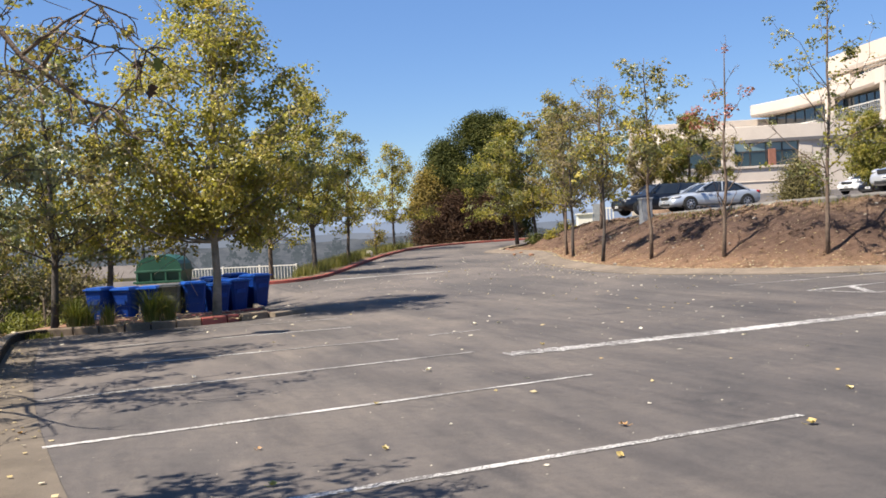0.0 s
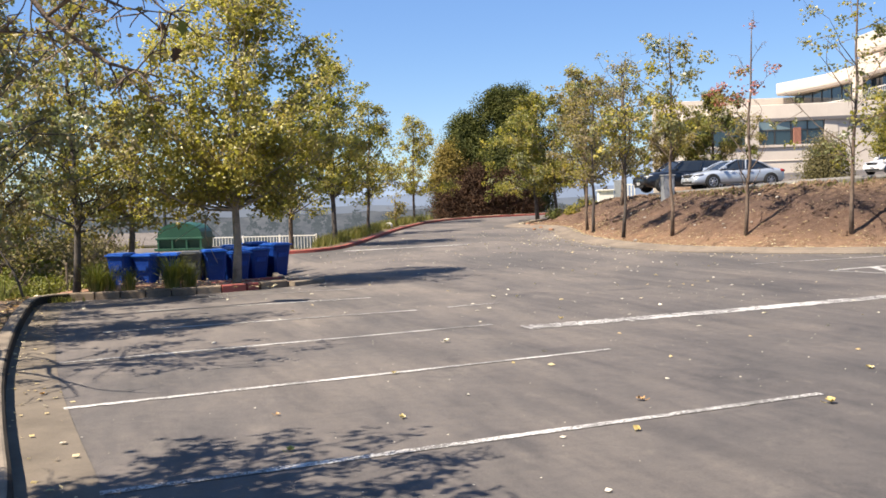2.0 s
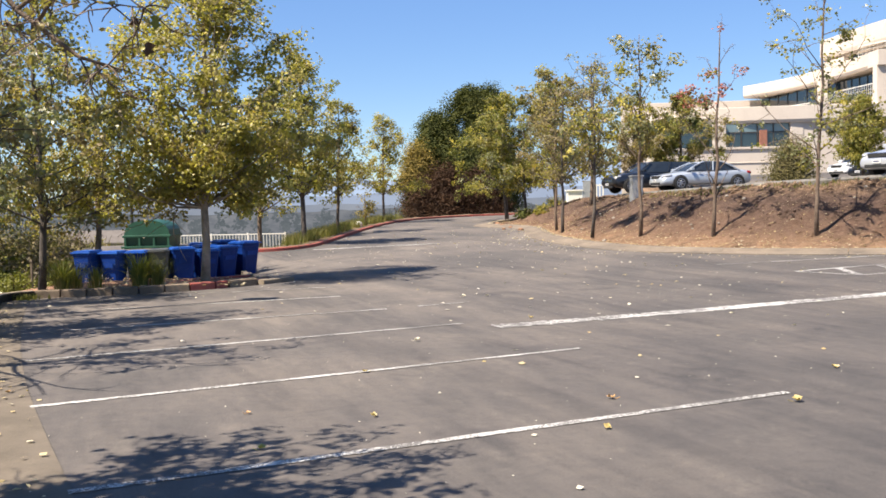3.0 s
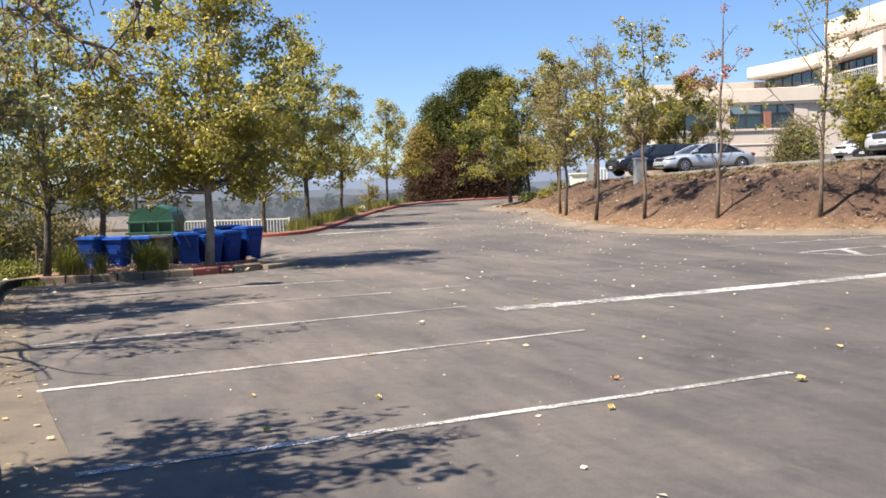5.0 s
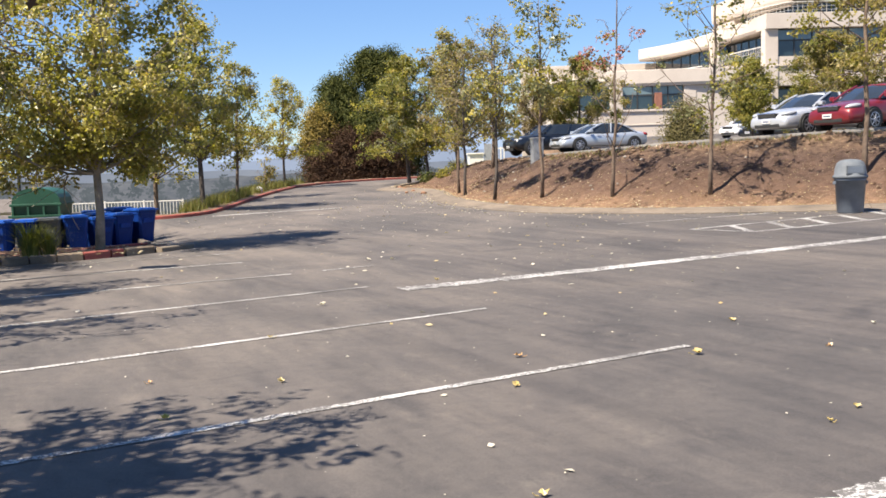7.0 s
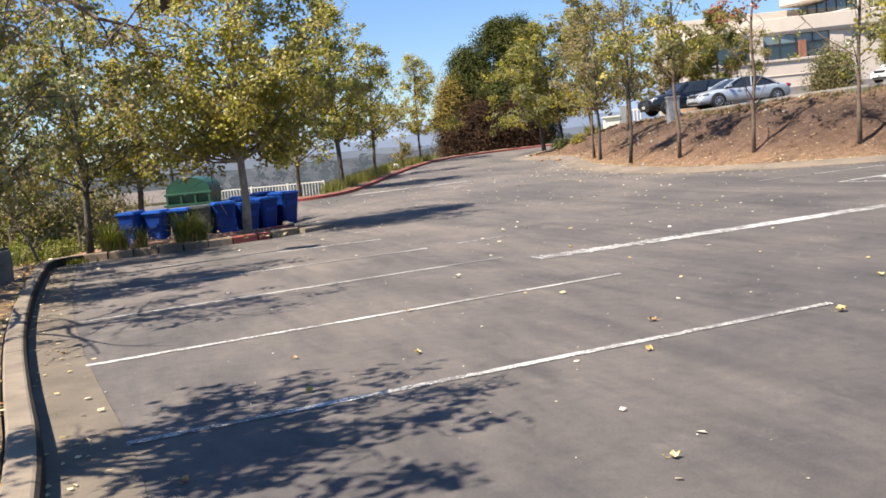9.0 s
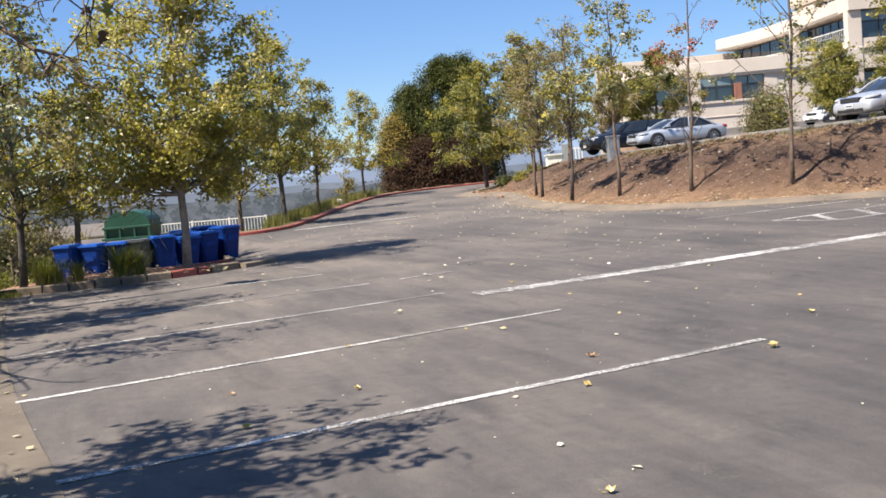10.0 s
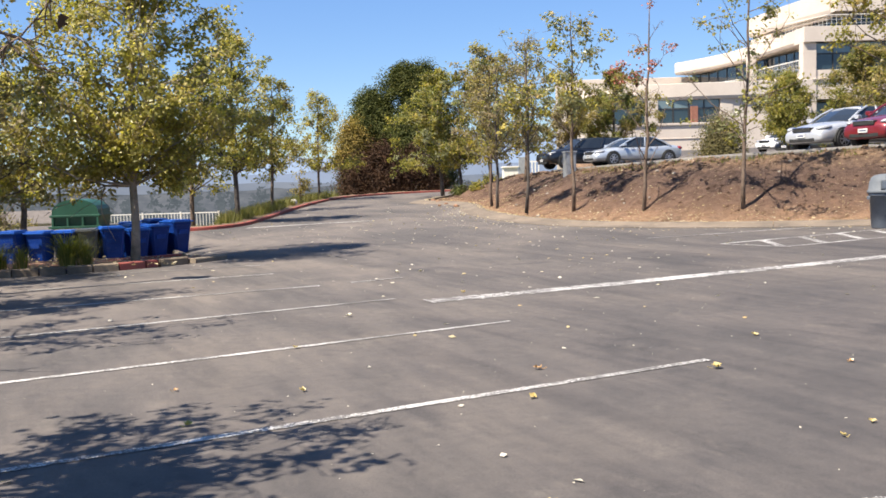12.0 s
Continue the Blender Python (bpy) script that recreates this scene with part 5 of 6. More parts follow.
# ---- planting island ----
bm = bmesh.new()
isl = along([(-9.35, 18.1), (-8.9, 18.33), (-7.26, 18.63), (-6.05, 19.22), (-4.95, 20.1), (-4.8, 20.6), (-5.2, 21.3), (-6.2, 21.9), (-8.4, 21.9), (-9.7, 21.4), (-9.9, 19.8)], 0.3)
vs = [bm.verts.new((x, y, lz(x, y) + 0.1)) for x, y in isl]
c = isl.mean(0)
ring = [bm.verts.new((c[0] + (x - c[0]) * 0.7 + rng.normal(0, 0.05), c[1] + (y - c[1]) * 0.7 + rng.normal(0, 0.05), 0.1 + rng.normal(0, 0.02))) for x, y in isl]
core = bm.verts.new((c[0], c[1], 0.11))
for k in range(len(vs)):
    q = (k + 1) % len(vs)
    bm.faces.new((vs[k], vs[q], ring[q], ring[k]))
    bm.faces.new((ring[k], ring[q], core))
piece("ground", bm, MULCH, "reddish mulch of the planting island", "mulch", kind="structure", smooth=True)
kerb_run([(-4.85, 20.0), (-4.6, 20.3), (-4.35, 20.7)], CONCRETE, "broken low concrete kerb end in the car park", width=0.2, high=0.1, length=1.5)
kerb_run([(-6.9, 20.75), (-6.2, 21.0), (-5.45, 21.25)], RED_PAINT, "red-painted kerb behind the tree", width=0.16, high=0.15, length=1.5)
kerb_run([(-5.6, 22.0), (-5.9, 23.2), (-6.4, 24.6), (-6.9, 26.2)], TAN_KERB, "low concrete kerb beside the bins", width=0.16, high=0.12)
g3 = np.random.default_rng(98)
spots = [(g3.uniform(-9.5, -5), g3.uniform(18.9, 21.6), 0.115) for _ in range(420)]
litter("mulch_leaves", spots, 0.08, LITTER, 99, "dry leaves on the mulch")


# ---- bins ----
def wheelie_bin(at, turn, material, label, high=1.03, wide=1.0):
    t = thing("wheelie_bin", label, "bin", at, turn, "recycling bins")
    w0, w1, d0, d1 = 0.17, 0.235, 0.23, 0.32
    bm = bmesh.new()
    rings = []
    for z, f in ((0.06, 0), (0.09, 0.06), (high * 0.86, 0.96), (high * 0.865, 1.06), (high * 0.94, 1.08), (high * 0.945, 1.0)):
        w, d = w0 + (w1 - w0) * f, d0 + (d1 - d0) * f
        c = 0.05
        rings.append([bm.verts.new((x, y, z)) for x, y in ((-w + c, -d), (w - c, -d), (w, -d + c), (w, d - c), (w - c, d), (-w + c, d), (-w, d - c), (-w, -d + c))])
    for a, b in zip(rings, rings[1:]):
        for k in range(8):
            bm.faces.new((a[k], a[(k + 1) % 8], b[(k + 1) % 8], b[k]))
    bm.faces.new(rings[0][::-1])
    bm.faces.new(rings[-1])
    part("body", bm, material, t)
    bm = bmesh.new()
    box(bm, -0.255, 0.255, -0.365, 0.35, high * 0.945, high * 0.985, 0.012)
    box(bm, -0.215, 0.215, -0.3, 0.28, high * 0.98, high * 1.015, 0.014)
    part("lid", bm, BLUE_LID if material is BLUE_PLASTIC else material, t)
    bm = bmesh.new()
    tube(bm, [(-0.23, 0.36, high * 0.86), (-0.23, 0.43, high * 0.93), (0.23, 0.43, high * 0.93), (0.23, 0.36, high * 0.86)], 0.016, 6)
    part("handle", bm, material, t)
    for s in (-1, 1):
        bm = bmesh.new()
        tube(bm, [(s * 0.18, 0.3, 0.11), (s * 0.25, 0.3, 0.11)], 0.11, 14)
        part("wheel", bm, BLACK, t)
    bm = one_box(-0.12, 0.12, -0.335, -0.318, high * 0.62, high * 0.74)
    part("badge", bm, material, t)
    if wide != 1.0:
        for ob in t.children:
            ob.data.transform(Matrix.Diagonal((wide, 1, 1, 1)))
    return t


BLUE = "blue plastic wheelie bin with a closed lid, in a row"
for k, (x, y) in enumerate(((-9.9, 22.95), (-9.36, 23.2), (-8.86, 23.5), (-7.98, 24.1), (-7.6, 24.75), (-7.28, 25.4), (-6.85, 25.95))):
    wheelie_bin((x, y, lz(x, y) - (0.06 if k > 3 else 0)), (-8, -4, 6, 30, 46, 48, 50)[k], BLUE_PLASTIC, BLUE, 1.03 if k < 4 else 0.96, 1.0 if k < 3 else 1.18)
wheelie_bin((-8.42, 23.75, lz(-8.42, 23.75)), 14, GREY_BIN, "dark grey plastic wheelie bin in the row of bins")
for k, (x, y) in enumerate(((-9.75, 24.1), (-9.2, 24.45), (-8.7, 24.75), (-8.3, 25.35), (-7.95, 25.95), (-7.6, 26.6), (-8.35, 26.7))):
    wheelie_bin((x, y, lz(x, y)), 30 + 12 * math.sin(k * 1.7), BLUE_PLASTIC, "blue plastic wheelie bin behind the first row", 0.98, 1.12)


# ---- green skip with a domed lid ----
def skip(at, turn):
    t = thing("skip_container", "green steel waste container with a domed lid", "waste container", at, turn)
    w, d, h = 0.84, 0.8, 1.05
    bm = bmesh.new()
    lo = [bm.verts.new(p) for p in ((-w * 0.9, -d * 0.8, 0.12), (w * 0.9, -d * 0.8, 0.12), (w * 0.9, d * 0.8, 0.12), (-w * 0.9, d * 0.8, 0.12))]
    hi = [bm.verts.new(p) for p in ((-w, -d, h), (w, -d, h), (w, d, h), (-w, d, h))]
    bm.faces.new(lo[::-1])
    bm.faces.new(hi)
    for k in range(4):
        bm.faces.new((lo[k], lo[(k + 1) % 4], hi[(k + 1) % 4], hi[k]))
    part("body", bm, GREEN_METAL, t)
    part("rim", one_box(-w - 0.06, w + 0.06, -d - 0.06, d + 0.06, h, h + 0.09, 0.02), GREEN_METAL, t)
    bm = bmesh.new()
    n = 12
    f, b = [], []
    for k in range(n + 1):
        a = math.pi * k / n
        f.append(bm.verts.new((-w * math.cos(a), -d, h + 0.09 + 0.56 * math.sin(a) ** 0.8)))
        b.append(bm.verts.new((-w * math.cos(a), d, h + 0.09 + 0.56 * math.sin(a) ** 0.8)))
    for k in range(n):
        bm.faces.new((f[k], f[k + 1], b[k + 1], b[k]))
    bm.faces.new(f[::-1])
    bm.faces.new(b)
    part("lid", bm, GREEN_METAL, t, "domed green lid")
    for x in (-0.8, -0.27, 0.27, 0.8):
        part("rib", one_box(x - 0.035, x + 0.035, -d - 0.05, -d + 0.12, 0.14, h), GREEN_METAL, t)
    part("bar", one_box(-w - 0.1, w + 0.1, -d - 0.1, -d - 0.03, h * 0.62, h * 0.7, 0.01), GREEN_METAL, t)
    for x in (-0.65, 0.65):
        part("skid", one_box(x - 0.06, x + 0.06, -d, d, 0, 0.13), DARK_METAL, t)
    return t


skip((-13.1, 36, -0.4), 4)
pole = thing("pole", "slim dark steel pole behind the bins", "pole", (-14.6, 37.8, -0.6))
bm = bmesh.new()
tube(bm, [(0, 0, -0.3), (0, 0, 3.6)], 0.06, 10)
part("shaft", bm, DARK_METAL, pole)
part("foot_plate", one_box(-0.14, 0.14, -0.14, 0.14, 0, 0.03), DARK_METAL, pole)
part("cap", one_box(-0.07, 0.07, -0.07, 0.07, 3.6, 3.66, 0.01), DARK_METAL, pole)


# ---- white picket railing ----
def railing(a, b, z0, z1, step, label, post_every=12, name="fence", bar=0.022):
    a, b = Vector(a), Vector(b)
    L = (b - a).length
    ang = math.degrees(math.atan2(b.y - a.y, b.x - a.x))
    t = thing(name, label, "railing", (a.x, a.y, 0), ang)
    part("rail", one_box(0, L, -0.025, 0.025, z1 - 0.05, z1), WHITE_METAL, t)
    part("rail", one_box(0, L, -0.02, 0.02, z0 + 0.08, z0 + 0.12), WHITE_METAL, t)
    n = int(L / step)
    me = finish(one_box(-bar / 2, bar / 2, -bar / 2, bar / 2, z0 + 0.1, z1 - 0.03), "picket", WHITE_METAL)
    pm = finish(one_box(-0.04, 0.04, -0.04, 0.04, z0 - 0.3, z1 + 0.04, 0.008), "post", WHITE_METAL)
    for k in range(n + 1):
        ob = new("post" if k % post_every == 0 or k == n else "picket", pm if k % post_every == 0 or k == n else me)
        ob.parent = t
        ob.location = (L * k / n, 0, 0)
    return t


railing((-17.6, 46.2, 0), (-10.3, 46, 0), -0.55, 0.42, 0.15, "white metal picket railing behind the bins")


# ---- lamp post on a concrete footing ----
lamp = thing("lamp_post", "dark steel lamp post on a round concrete footing", "lamp post", (-8.33, 14.2, -0.06))
bm = bmesh.new()
lathe(bm, [(0.245, -0.6), (0.245, 0.66), (0.235, 0.69), (0.21, 0.7)], 28)
part("footing", bm, PILLAR, lamp, "weathered concrete footing")
part("base_plate", one_box(-0.16, 0.16, -0.16, 0.16, 0.7, 0.73, 0.005), DARK_METAL, lamp)
for sx in (-1, 1):
    for sy in (-1, 1):
        bm = bmesh.new()
        tube(bm, [(sx * 0.12, sy * 0.12, 0.72), (sx * 0.12, sy * 0.12, 0.79)], 0.015, 8)
        part("bolt", bm, DARK_METAL, lamp)
bm = bmesh.new()
tube(bm, [(0, 0, 0.72), (0, 0, 4), (0, 0, 7.4)], [0.075, 0.068, 0.06], 12)
part("pole", bm, DARK_METAL, lamp)
part("lamp_head", one_box(-0.25, 0.35, -0.2, 0.2, 7.35, 7.5, 0.03), DARK_METAL, lamp)


# ---- dead stem and stake on the verge ----
stem = thing("dead_branch", "leaning dark dead branch stuck in the verge", "branch", (-9.93, 18.42, 0.02))
bm = bmesh.new()
tube(bm, [(0, 0, -0.1), (-0.12, 0.01, 0.3), (-0.25, 0.0, 0.62), (-0.45, -0.02, 0.95), (-0.64, -0.03, 1.3), (-0.72, 0.0, 1.62)], [0.026, 0.024, 0.02, 0.018, 0.013, 0.006], 7)
part("stem", bm, BARK_DARK, stem, smooth=True)
for pts in (((-0.12, 0.01, 0.3), (0.05, 0.03, 0.48), (0.1, 0.02, 0.62)), ((-0.25, 0.0, 0.62), (-0.38, 0.05, 0.72), (-0.6, 0.06, 0.75)), ((-0.45, -0.02, 0.95), (-0.3, 0.0, 1.15), (-0.26, 0.02, 1.35))):
    bm = bmesh.new()
    tube(bm, pts, [0.011, 0.008, 0.004], 5)
    part("twig", bm, BARK_DARK, stem)
stake = thing("stake", "thin weathered timber stake in the scrub", "stake", (-10.35, 21.0, 0.0))
part("shaft", one_box(-0.022, 0.022, -0.022, 0.022, -0.3, 0.56, 0.005), TIMBER, stake)
part("cap", one_box(-0.032, 0.032, -0.032, 0.032, 0.55, 0.6, 0.006), TIMBER, stake)
straw = [(-9.05 + g1.normal(0, 0.22), 17.95 + g1.normal(0, 0.12), lz(-9.0, 18.0) + 0.02) for _ in range(60)]
blades("straw", straw, 0.1, DRY_GRASS, 104, "dry straw swept into the corner of the kerb")

# ---- grey waste can with a domed lid ----
can = thing("waste_can", "grey plastic waste can with a paler domed lid", "bin", (10.43, 22.16, lz(10.43, 22.16)), -6)
bm = bmesh.new()
lathe(bm, [(0.275, 0.0), (0.29, 0.02), (0.335, 0.74), (0.35, 0.74), (0.355, 0.8), (0.34, 0.8), (0.34, 0.82)], 32)
part("body", bm, GREY_CAN, can, smooth=True)
for s in (-1, 1):
    part("handle", one_box(s * 0.36 - 0.02, s * 0.36 + 0.02, -0.07, 0.07, 0.66, 0.74, 0.012), GREY_CAN, can)
bm = bmesh.new()
lathe(bm, [(0.37, 0.8), (0.385, 0.82), (0.385, 0.86), (0.355, 0.88), (0.335, 1.05), (0.29, 1.16), (0.22, 1.21), (0.12, 1.232), (0.02, 1.24)], 32)
part("lid", bm, GREY_LID, can, "pale grey domed lid", smooth=True)
for s in (-1, 1):
    flap = part("flap", one_box(-0.2, 0.2, s * 0.325 - 0.02, s * 0.325 + 0.02, 0.89, 1.1, 0.012), GREY_LID, can, "hinged flap")
    part("flap_frame", one_box(-0.17, 0.17, s * 0.347 - 0.004, s * 0.347 + 0.004, 0.92, 1.07, 0.003), GREY_CAN, flap)


# ---- timber steps with a white handrail ----
steps = thing("garden_steps", "weathered timber steps up the earth bank", "steps", (14.1, 23.3, 0.1), -18)
for k in range(7):
    part("tread", one_box(-0.7, 0.7, k * 0.42, k * 0.42 + 0.2, k * 0.27 - 0.05, k * 0.27 + 0.17, 0.012), TIMBER, steps)
rail = thing("handrail", "white tubular handrail beside the timber steps", "handrail", (13.2, 23.5, 0.1), -18)
bm = bmesh.new()
tube(bm, [(0, 0, 0.05), (0, 0, 0.95), (0, 0.08, 1.0), (0, 2.6, 2.75), (0, 2.65, 2.7), (0, 2.65, 1.8)], 0.024, 8)
part("tube", bm, WHITE_METAL, rail)
bm = bmesh.new()
tube(bm, [(0, 1.3, 0.8), (0, 1.3, 1.86)], 0.02, 8)
part("post", bm, WHITE_METAL, rail)

# ---- grey utility cabinet on the bank ----
cab = thing("utility_cabinet", "slim grey steel utility cabinet on the bank", "cabinet", (5.08, 36.0, bz(5.08, 36.0) - 0.1), 12)
part("body", one_box(-0.2, 0.2, -0.18, 0.18, 0, 0.94, 0.012), STEEL, cab)
part("cap", one_box(-0.23, 0.23, -0.21, 0.21, 0.94, 0.99, 0.01), STEEL, cab)
part("door", one_box(-0.16, 0.16, -0.192, -0.18, 0.1, 0.8, 0.004), STEEL, cab)

# ---- stones on the bank ----
g4 = np.random.default_rng(77)
stones = inside_line((1.5, 22), (18, 40), 28, g4, lambda x, y: inside(BANK, x, y) and 0.4 < reach(KERB_BANK, x, y) < 4.6)
protos = []
for k in range(4):
    bm = bmesh.new()
    bmesh.ops.create_icosphere(bm, subdivisions=2, radius=1)
    for v in bm.verts:
        v.co *= 1 + 0.22 * noise.noise(v.co * 1.7 + Vector((k * 9, 0, 0)))
        v.co.z *= 0.62
    protos.append(finish(bm, "stone", STONE, False))
for k, (x, y) in enumerate(stones):
    ob = new("stone", protos[k % 4])
    s = g4.uniform(0.03, 0.08)
    ob.matrix_world = pose(x, y, float(bank_rough(np.array(x), np.array(y))) + s * 0.2, 0, 0, g4.uniform(0, 360)) @ Matrix.Diagonal((s, s * g4.uniform(0.6, 1), s, 1))
    tagged(ob, "pale stone lying on the earth bank", "stone", "stones on the bank")
clod_protos = [me.copy() for me in protos]
for me in clod_protos:
    me.materials[0] = MULCH
for k, (x, y, s) in enumerate(((-0.35, 45.6, 0.16), (0.15, 44.8, 0.22), (0.5, 43.2, 0.14), (-0.1, 47.2, 0.2), (0.9, 40.5, 0.18), (0.2, 42.0, 0.12))):
    ob = new("stone", clod_protos[k % 4])
    s *= 0.7
    ob.matrix_world = pose(x, y, lz(x, y) + s * 0.3, 0, 0, k * 50) @ Matrix.Diagonal((s, s, s, 1))
    tagged(ob, "brown stone edging the end of the bank", "stone", "stones on the bank")
bm = bmesh.new()
bmesh.ops.create_icosphere(bm, subdivisions=2, radius=0.17)
ob = piece("stone", bm, WHITE_METAL, "round white-painted stone beside the red kerb", "stone")
ob.location = (-6.75, 46.2, 0.75)


# ---- cars ----
def car(at, turn, paint, label, L=4.7, W=1.78, H=1.45, tall=False, plate=True):
    """A saloon, or a tall estate, facing +x: lofted body, glass house, wheels in arches, lamps, grille, mirrors."""
    t = thing("car", label, "car", at, turn, "parked cars")
    a, b = -L / 2, L / 2
    belt = 0.66 * H
    if tall:
        rows = [(a, 0.5, 0.8, 0.86), (a + 0.1, 0.32, 0.6 * H, 0.97), (a + 0.9, 0.26, belt, 1.0), (a + 2.2, 0.24, belt, 1.0), (b - 1.5, 0.24, belt, 1.0), (b - 1.25, 0.24, belt - 0.02, 1.0), (b - 0.5, 0.26, belt - 0.08, 0.97), (b - 0.1, 0.32, belt - 0.2, 0.9), (b, 0.45, belt - 0.38, 0.82)]
    else:
        rows = [(a, 0.34, 0.68, 0.78), (a + 0.1, 0.24, belt - 0.02, 0.9), (a + 0.7, 0.22, belt + 0.03, 0.98), (a + 1.6, 0.22, belt + 0.01, 1.0), (a + 2.6, 0.22, belt - 0.02, 1.0), (b - 1.45, 0.22, belt - 0.03, 1.0), (b - 1.0, 0.23, belt - 0.07, 0.98), (b - 0.45, 0.2, belt - 0.16, 0.94), (b - 0.1, 0.2, belt - 0.28, 0.86), (b, 0.27, belt - 0.4, 0.76)]
    bm = bmesh.new()
    loops = []
    for x, z0, z1, f in rows:
        w = W / 2 * f
        sec = [(-w * 0.86, z0), (-w * 0.985, z0 + 0.1), (-w, (z0 + z1) / 2), (-w * 0.97, z1 - 0.1), (-w * 0.86, z1), (-w * 0.45, z1 + 0.035), (0, z1 + 0.045)]
        sec += [(-y, z) for y, z in sec[-2::-1]]
        loops.append([bm.verts.new((x, y, z)) for y, z in sec])
    n = len(loops[0])
    for p, q in zip(loops, loops[1:]):
        for k in range(n):
            bm.faces.new((p[k], q[k], q[(k + 1) % n], p[(k + 1) % n]))
    bm.faces.new(loops[0])
    bm.faces.new(loops[-1][::-1])
    body = part("body", bm, paint, t, smooth=True)
    sub = body.modifiers.new("round", "SUBSURF")
    sub.levels = sub.render_levels = 2
    # glass house
    if tall:
        low, top = [(a + 0.12, 0.9), (b - 1.3, 0.93)], [(a + 0.35, 0.78), (b - 2.05, 0.78)]
    else:
        low, top = [(a + 0.62, 0.9), (b - 1.12, 0.92)], [(a + 1.55, 0.72), (b - 2.1, 0.74)]
    z0, z1 = belt - 0.02, H - 0.035
    bm = bmesh.new()
    rings = []
    for f in (0.0, 0.35, 0.7, 1.0):
        e = 1 - (1 - f) ** 1.35
        xa, xb = low[0][0] + (top[0][0] - low[0][0]) * f, low[1][0] + (top[1][0] - low[1][0]) * f
        w = W / 2 * (0.9 + (0.73 - 0.9) * f)
        z = z0 + (z1 - z0) * e
        xm = (xa + xb) / 2
        rings.append([bm.verts.new(p) for p in ((xa + 0.1, -w * 0.9, z), (xa + (xm - xa) * 0.5, -w, z), (xm, -w * 1.01, z), (xb - (xb - xm) * 0.5, -w, z), (xb - 0.18, -w * 0.88, z), (xb, 0, z), (xb - 0.18, w * 0.88, z), (xb - (xb - xm) * 0.5, w, z), (xm, w * 1.01, z), (xa + (xm - xa) * 0.5, w, z), (xa + 0.1, w * 0.9, z), (xa, 0, z))])
    m = len(rings[0])
    for p, q in zip(rings, rings[1:]):
        for k in range(m):
            bm.faces.new((p[k], p[(k + 1) % m], q[(k + 1) % m], q[k]))
    bm.faces.new(rings[-1])
    bm.faces.new(rings[0][::-1])
    part("glasshouse", bm, CAR_GLASS, t, "dark tinted windows", smooth=False)
    # roof skin and pillars
    bm = bmesh.new()
    xa, xb, w = top[0][0], top[1][0], W / 2 * 0.74
    sec = []
    for k in range(7):
        f = k / 6
        x = xa - 0.12 + (xb - xa + 0.22) * f
        lift = 0.06 * math.sin(math.pi * f) - 0.02
        ww = w * (0.9 + 0.1 * math.sin(math.pi * f))
        sec.append([bm.verts.new((x, y * ww, z1 + lift - 0.07 * abs(y) ** 3)) for y in (-1.02, -0.8, -0.4, 0, 0.4, 0.8, 1.02)])
    for p, q in zip(sec, sec[1:]):
        for k in range(6):
            bm.faces.new((p[k], q[k], q[k + 1], p[k + 1]))
    roof = part("roof", bm, paint, t, smooth=True)
    sol = roof.modifiers.new("thick", "SOLIDIFY")
    sol.thickness = 0.045
    for s in (-1, 1):
        for (x0, f0), (x1, f1) in (((low[0][0] + 0.06, 0.9), (top[0][0] + 0.05, 0.74)), ((low[1][0] - 0.12, 0.89), (top[1][0] - 0.1, 0.74)), (((low[0][0] + low[1][0]) / 2, 0.915), ((top[0][0] + top[1][0]) / 2 - 0.05, 0.75))):
            bm = bmesh.new()
            tube(bm, [(x0, s * W / 2 * f0, z0), ((x0 + x1) / 2, s * W / 2 * (f0 + f1 + 0.03) / 2, (z0 + z1) / 2 + 0.04), (x1, s * W / 2 * f1, z1)], 0.032, 6)
            part("pillar", bm, paint, t)
        part("mirror", one_box(low[1][0] - 0.42, low[1][0] - 0.25, s * W / 2 * 0.97 - 0.02, s * W / 2 * 0.97 + 0.14 * s + 0.02 * s, belt + 0.01, belt + 0.14, 0.03) if s > 0 else one_box(low[1][0] - 0.42, low[1][0] - 0.25, -W / 2 * 0.97 - 0.16, -W / 2 * 0.97 + 0.02, belt + 0.01, belt + 0.14, 0.03), paint, t)
        for x in (a + 0.85, b - 0.9):
            r = 0.37 if tall else 0.325
            bm = bmesh.new()
            arc = [(x + math.cos(q) * (r + 0.05), max(0.24, r + math.sin(q) * (r + 0.05))) for q in (radians(-25 + 230 * i / 20) for i in range(21))]
            inn, out = [bm.verts.new((px, s * (W / 2 - 0.3), pz)) for px, pz in arc], [bm.verts.new((px, s * (W / 2 + 0.004), pz)) for px, pz in arc]
            for i in range(20):
                bm.faces.new((inn[i], inn[i + 1], out[i + 1], out[i]))
            bm.faces.new(inn)
            bm.faces.new(out[::-1])
            part("wheel_arch", bm, BLACK, t)
            bm = bmesh.new()
            lathe(bm, [(r * 0.6, -0.1), (r * 0.95, -0.1), (r, -0.07), (r, 0.07), (r * 0.95, 0.1), (r * 0.6, 0.1)], 28)
            bmesh.ops.transform(bm, matrix=pose(x, s * (W / 2 - 0.075), r, 90), verts=bm.verts)
            wheel = part("wheel", bm, BLACK, t)
            bm = bmesh.new()
            yy = s * (W / 2 + 0.03)
            tube(bm, [(x, yy - s * 0.06, r), (x, yy, r)], r * 0.16, 12)
            for k in range(7):
                q = k * math.tau / 7
                tube(bm, [(x + math.cos(q) * r * 0.1, yy - s * 0.01, r + math.sin(q) * r * 0.1), (x + math.cos(q) * r * 0.6, yy - s * 0.02, r + math.sin(q) * r * 0.6)], [0.03, 0.022], 6)
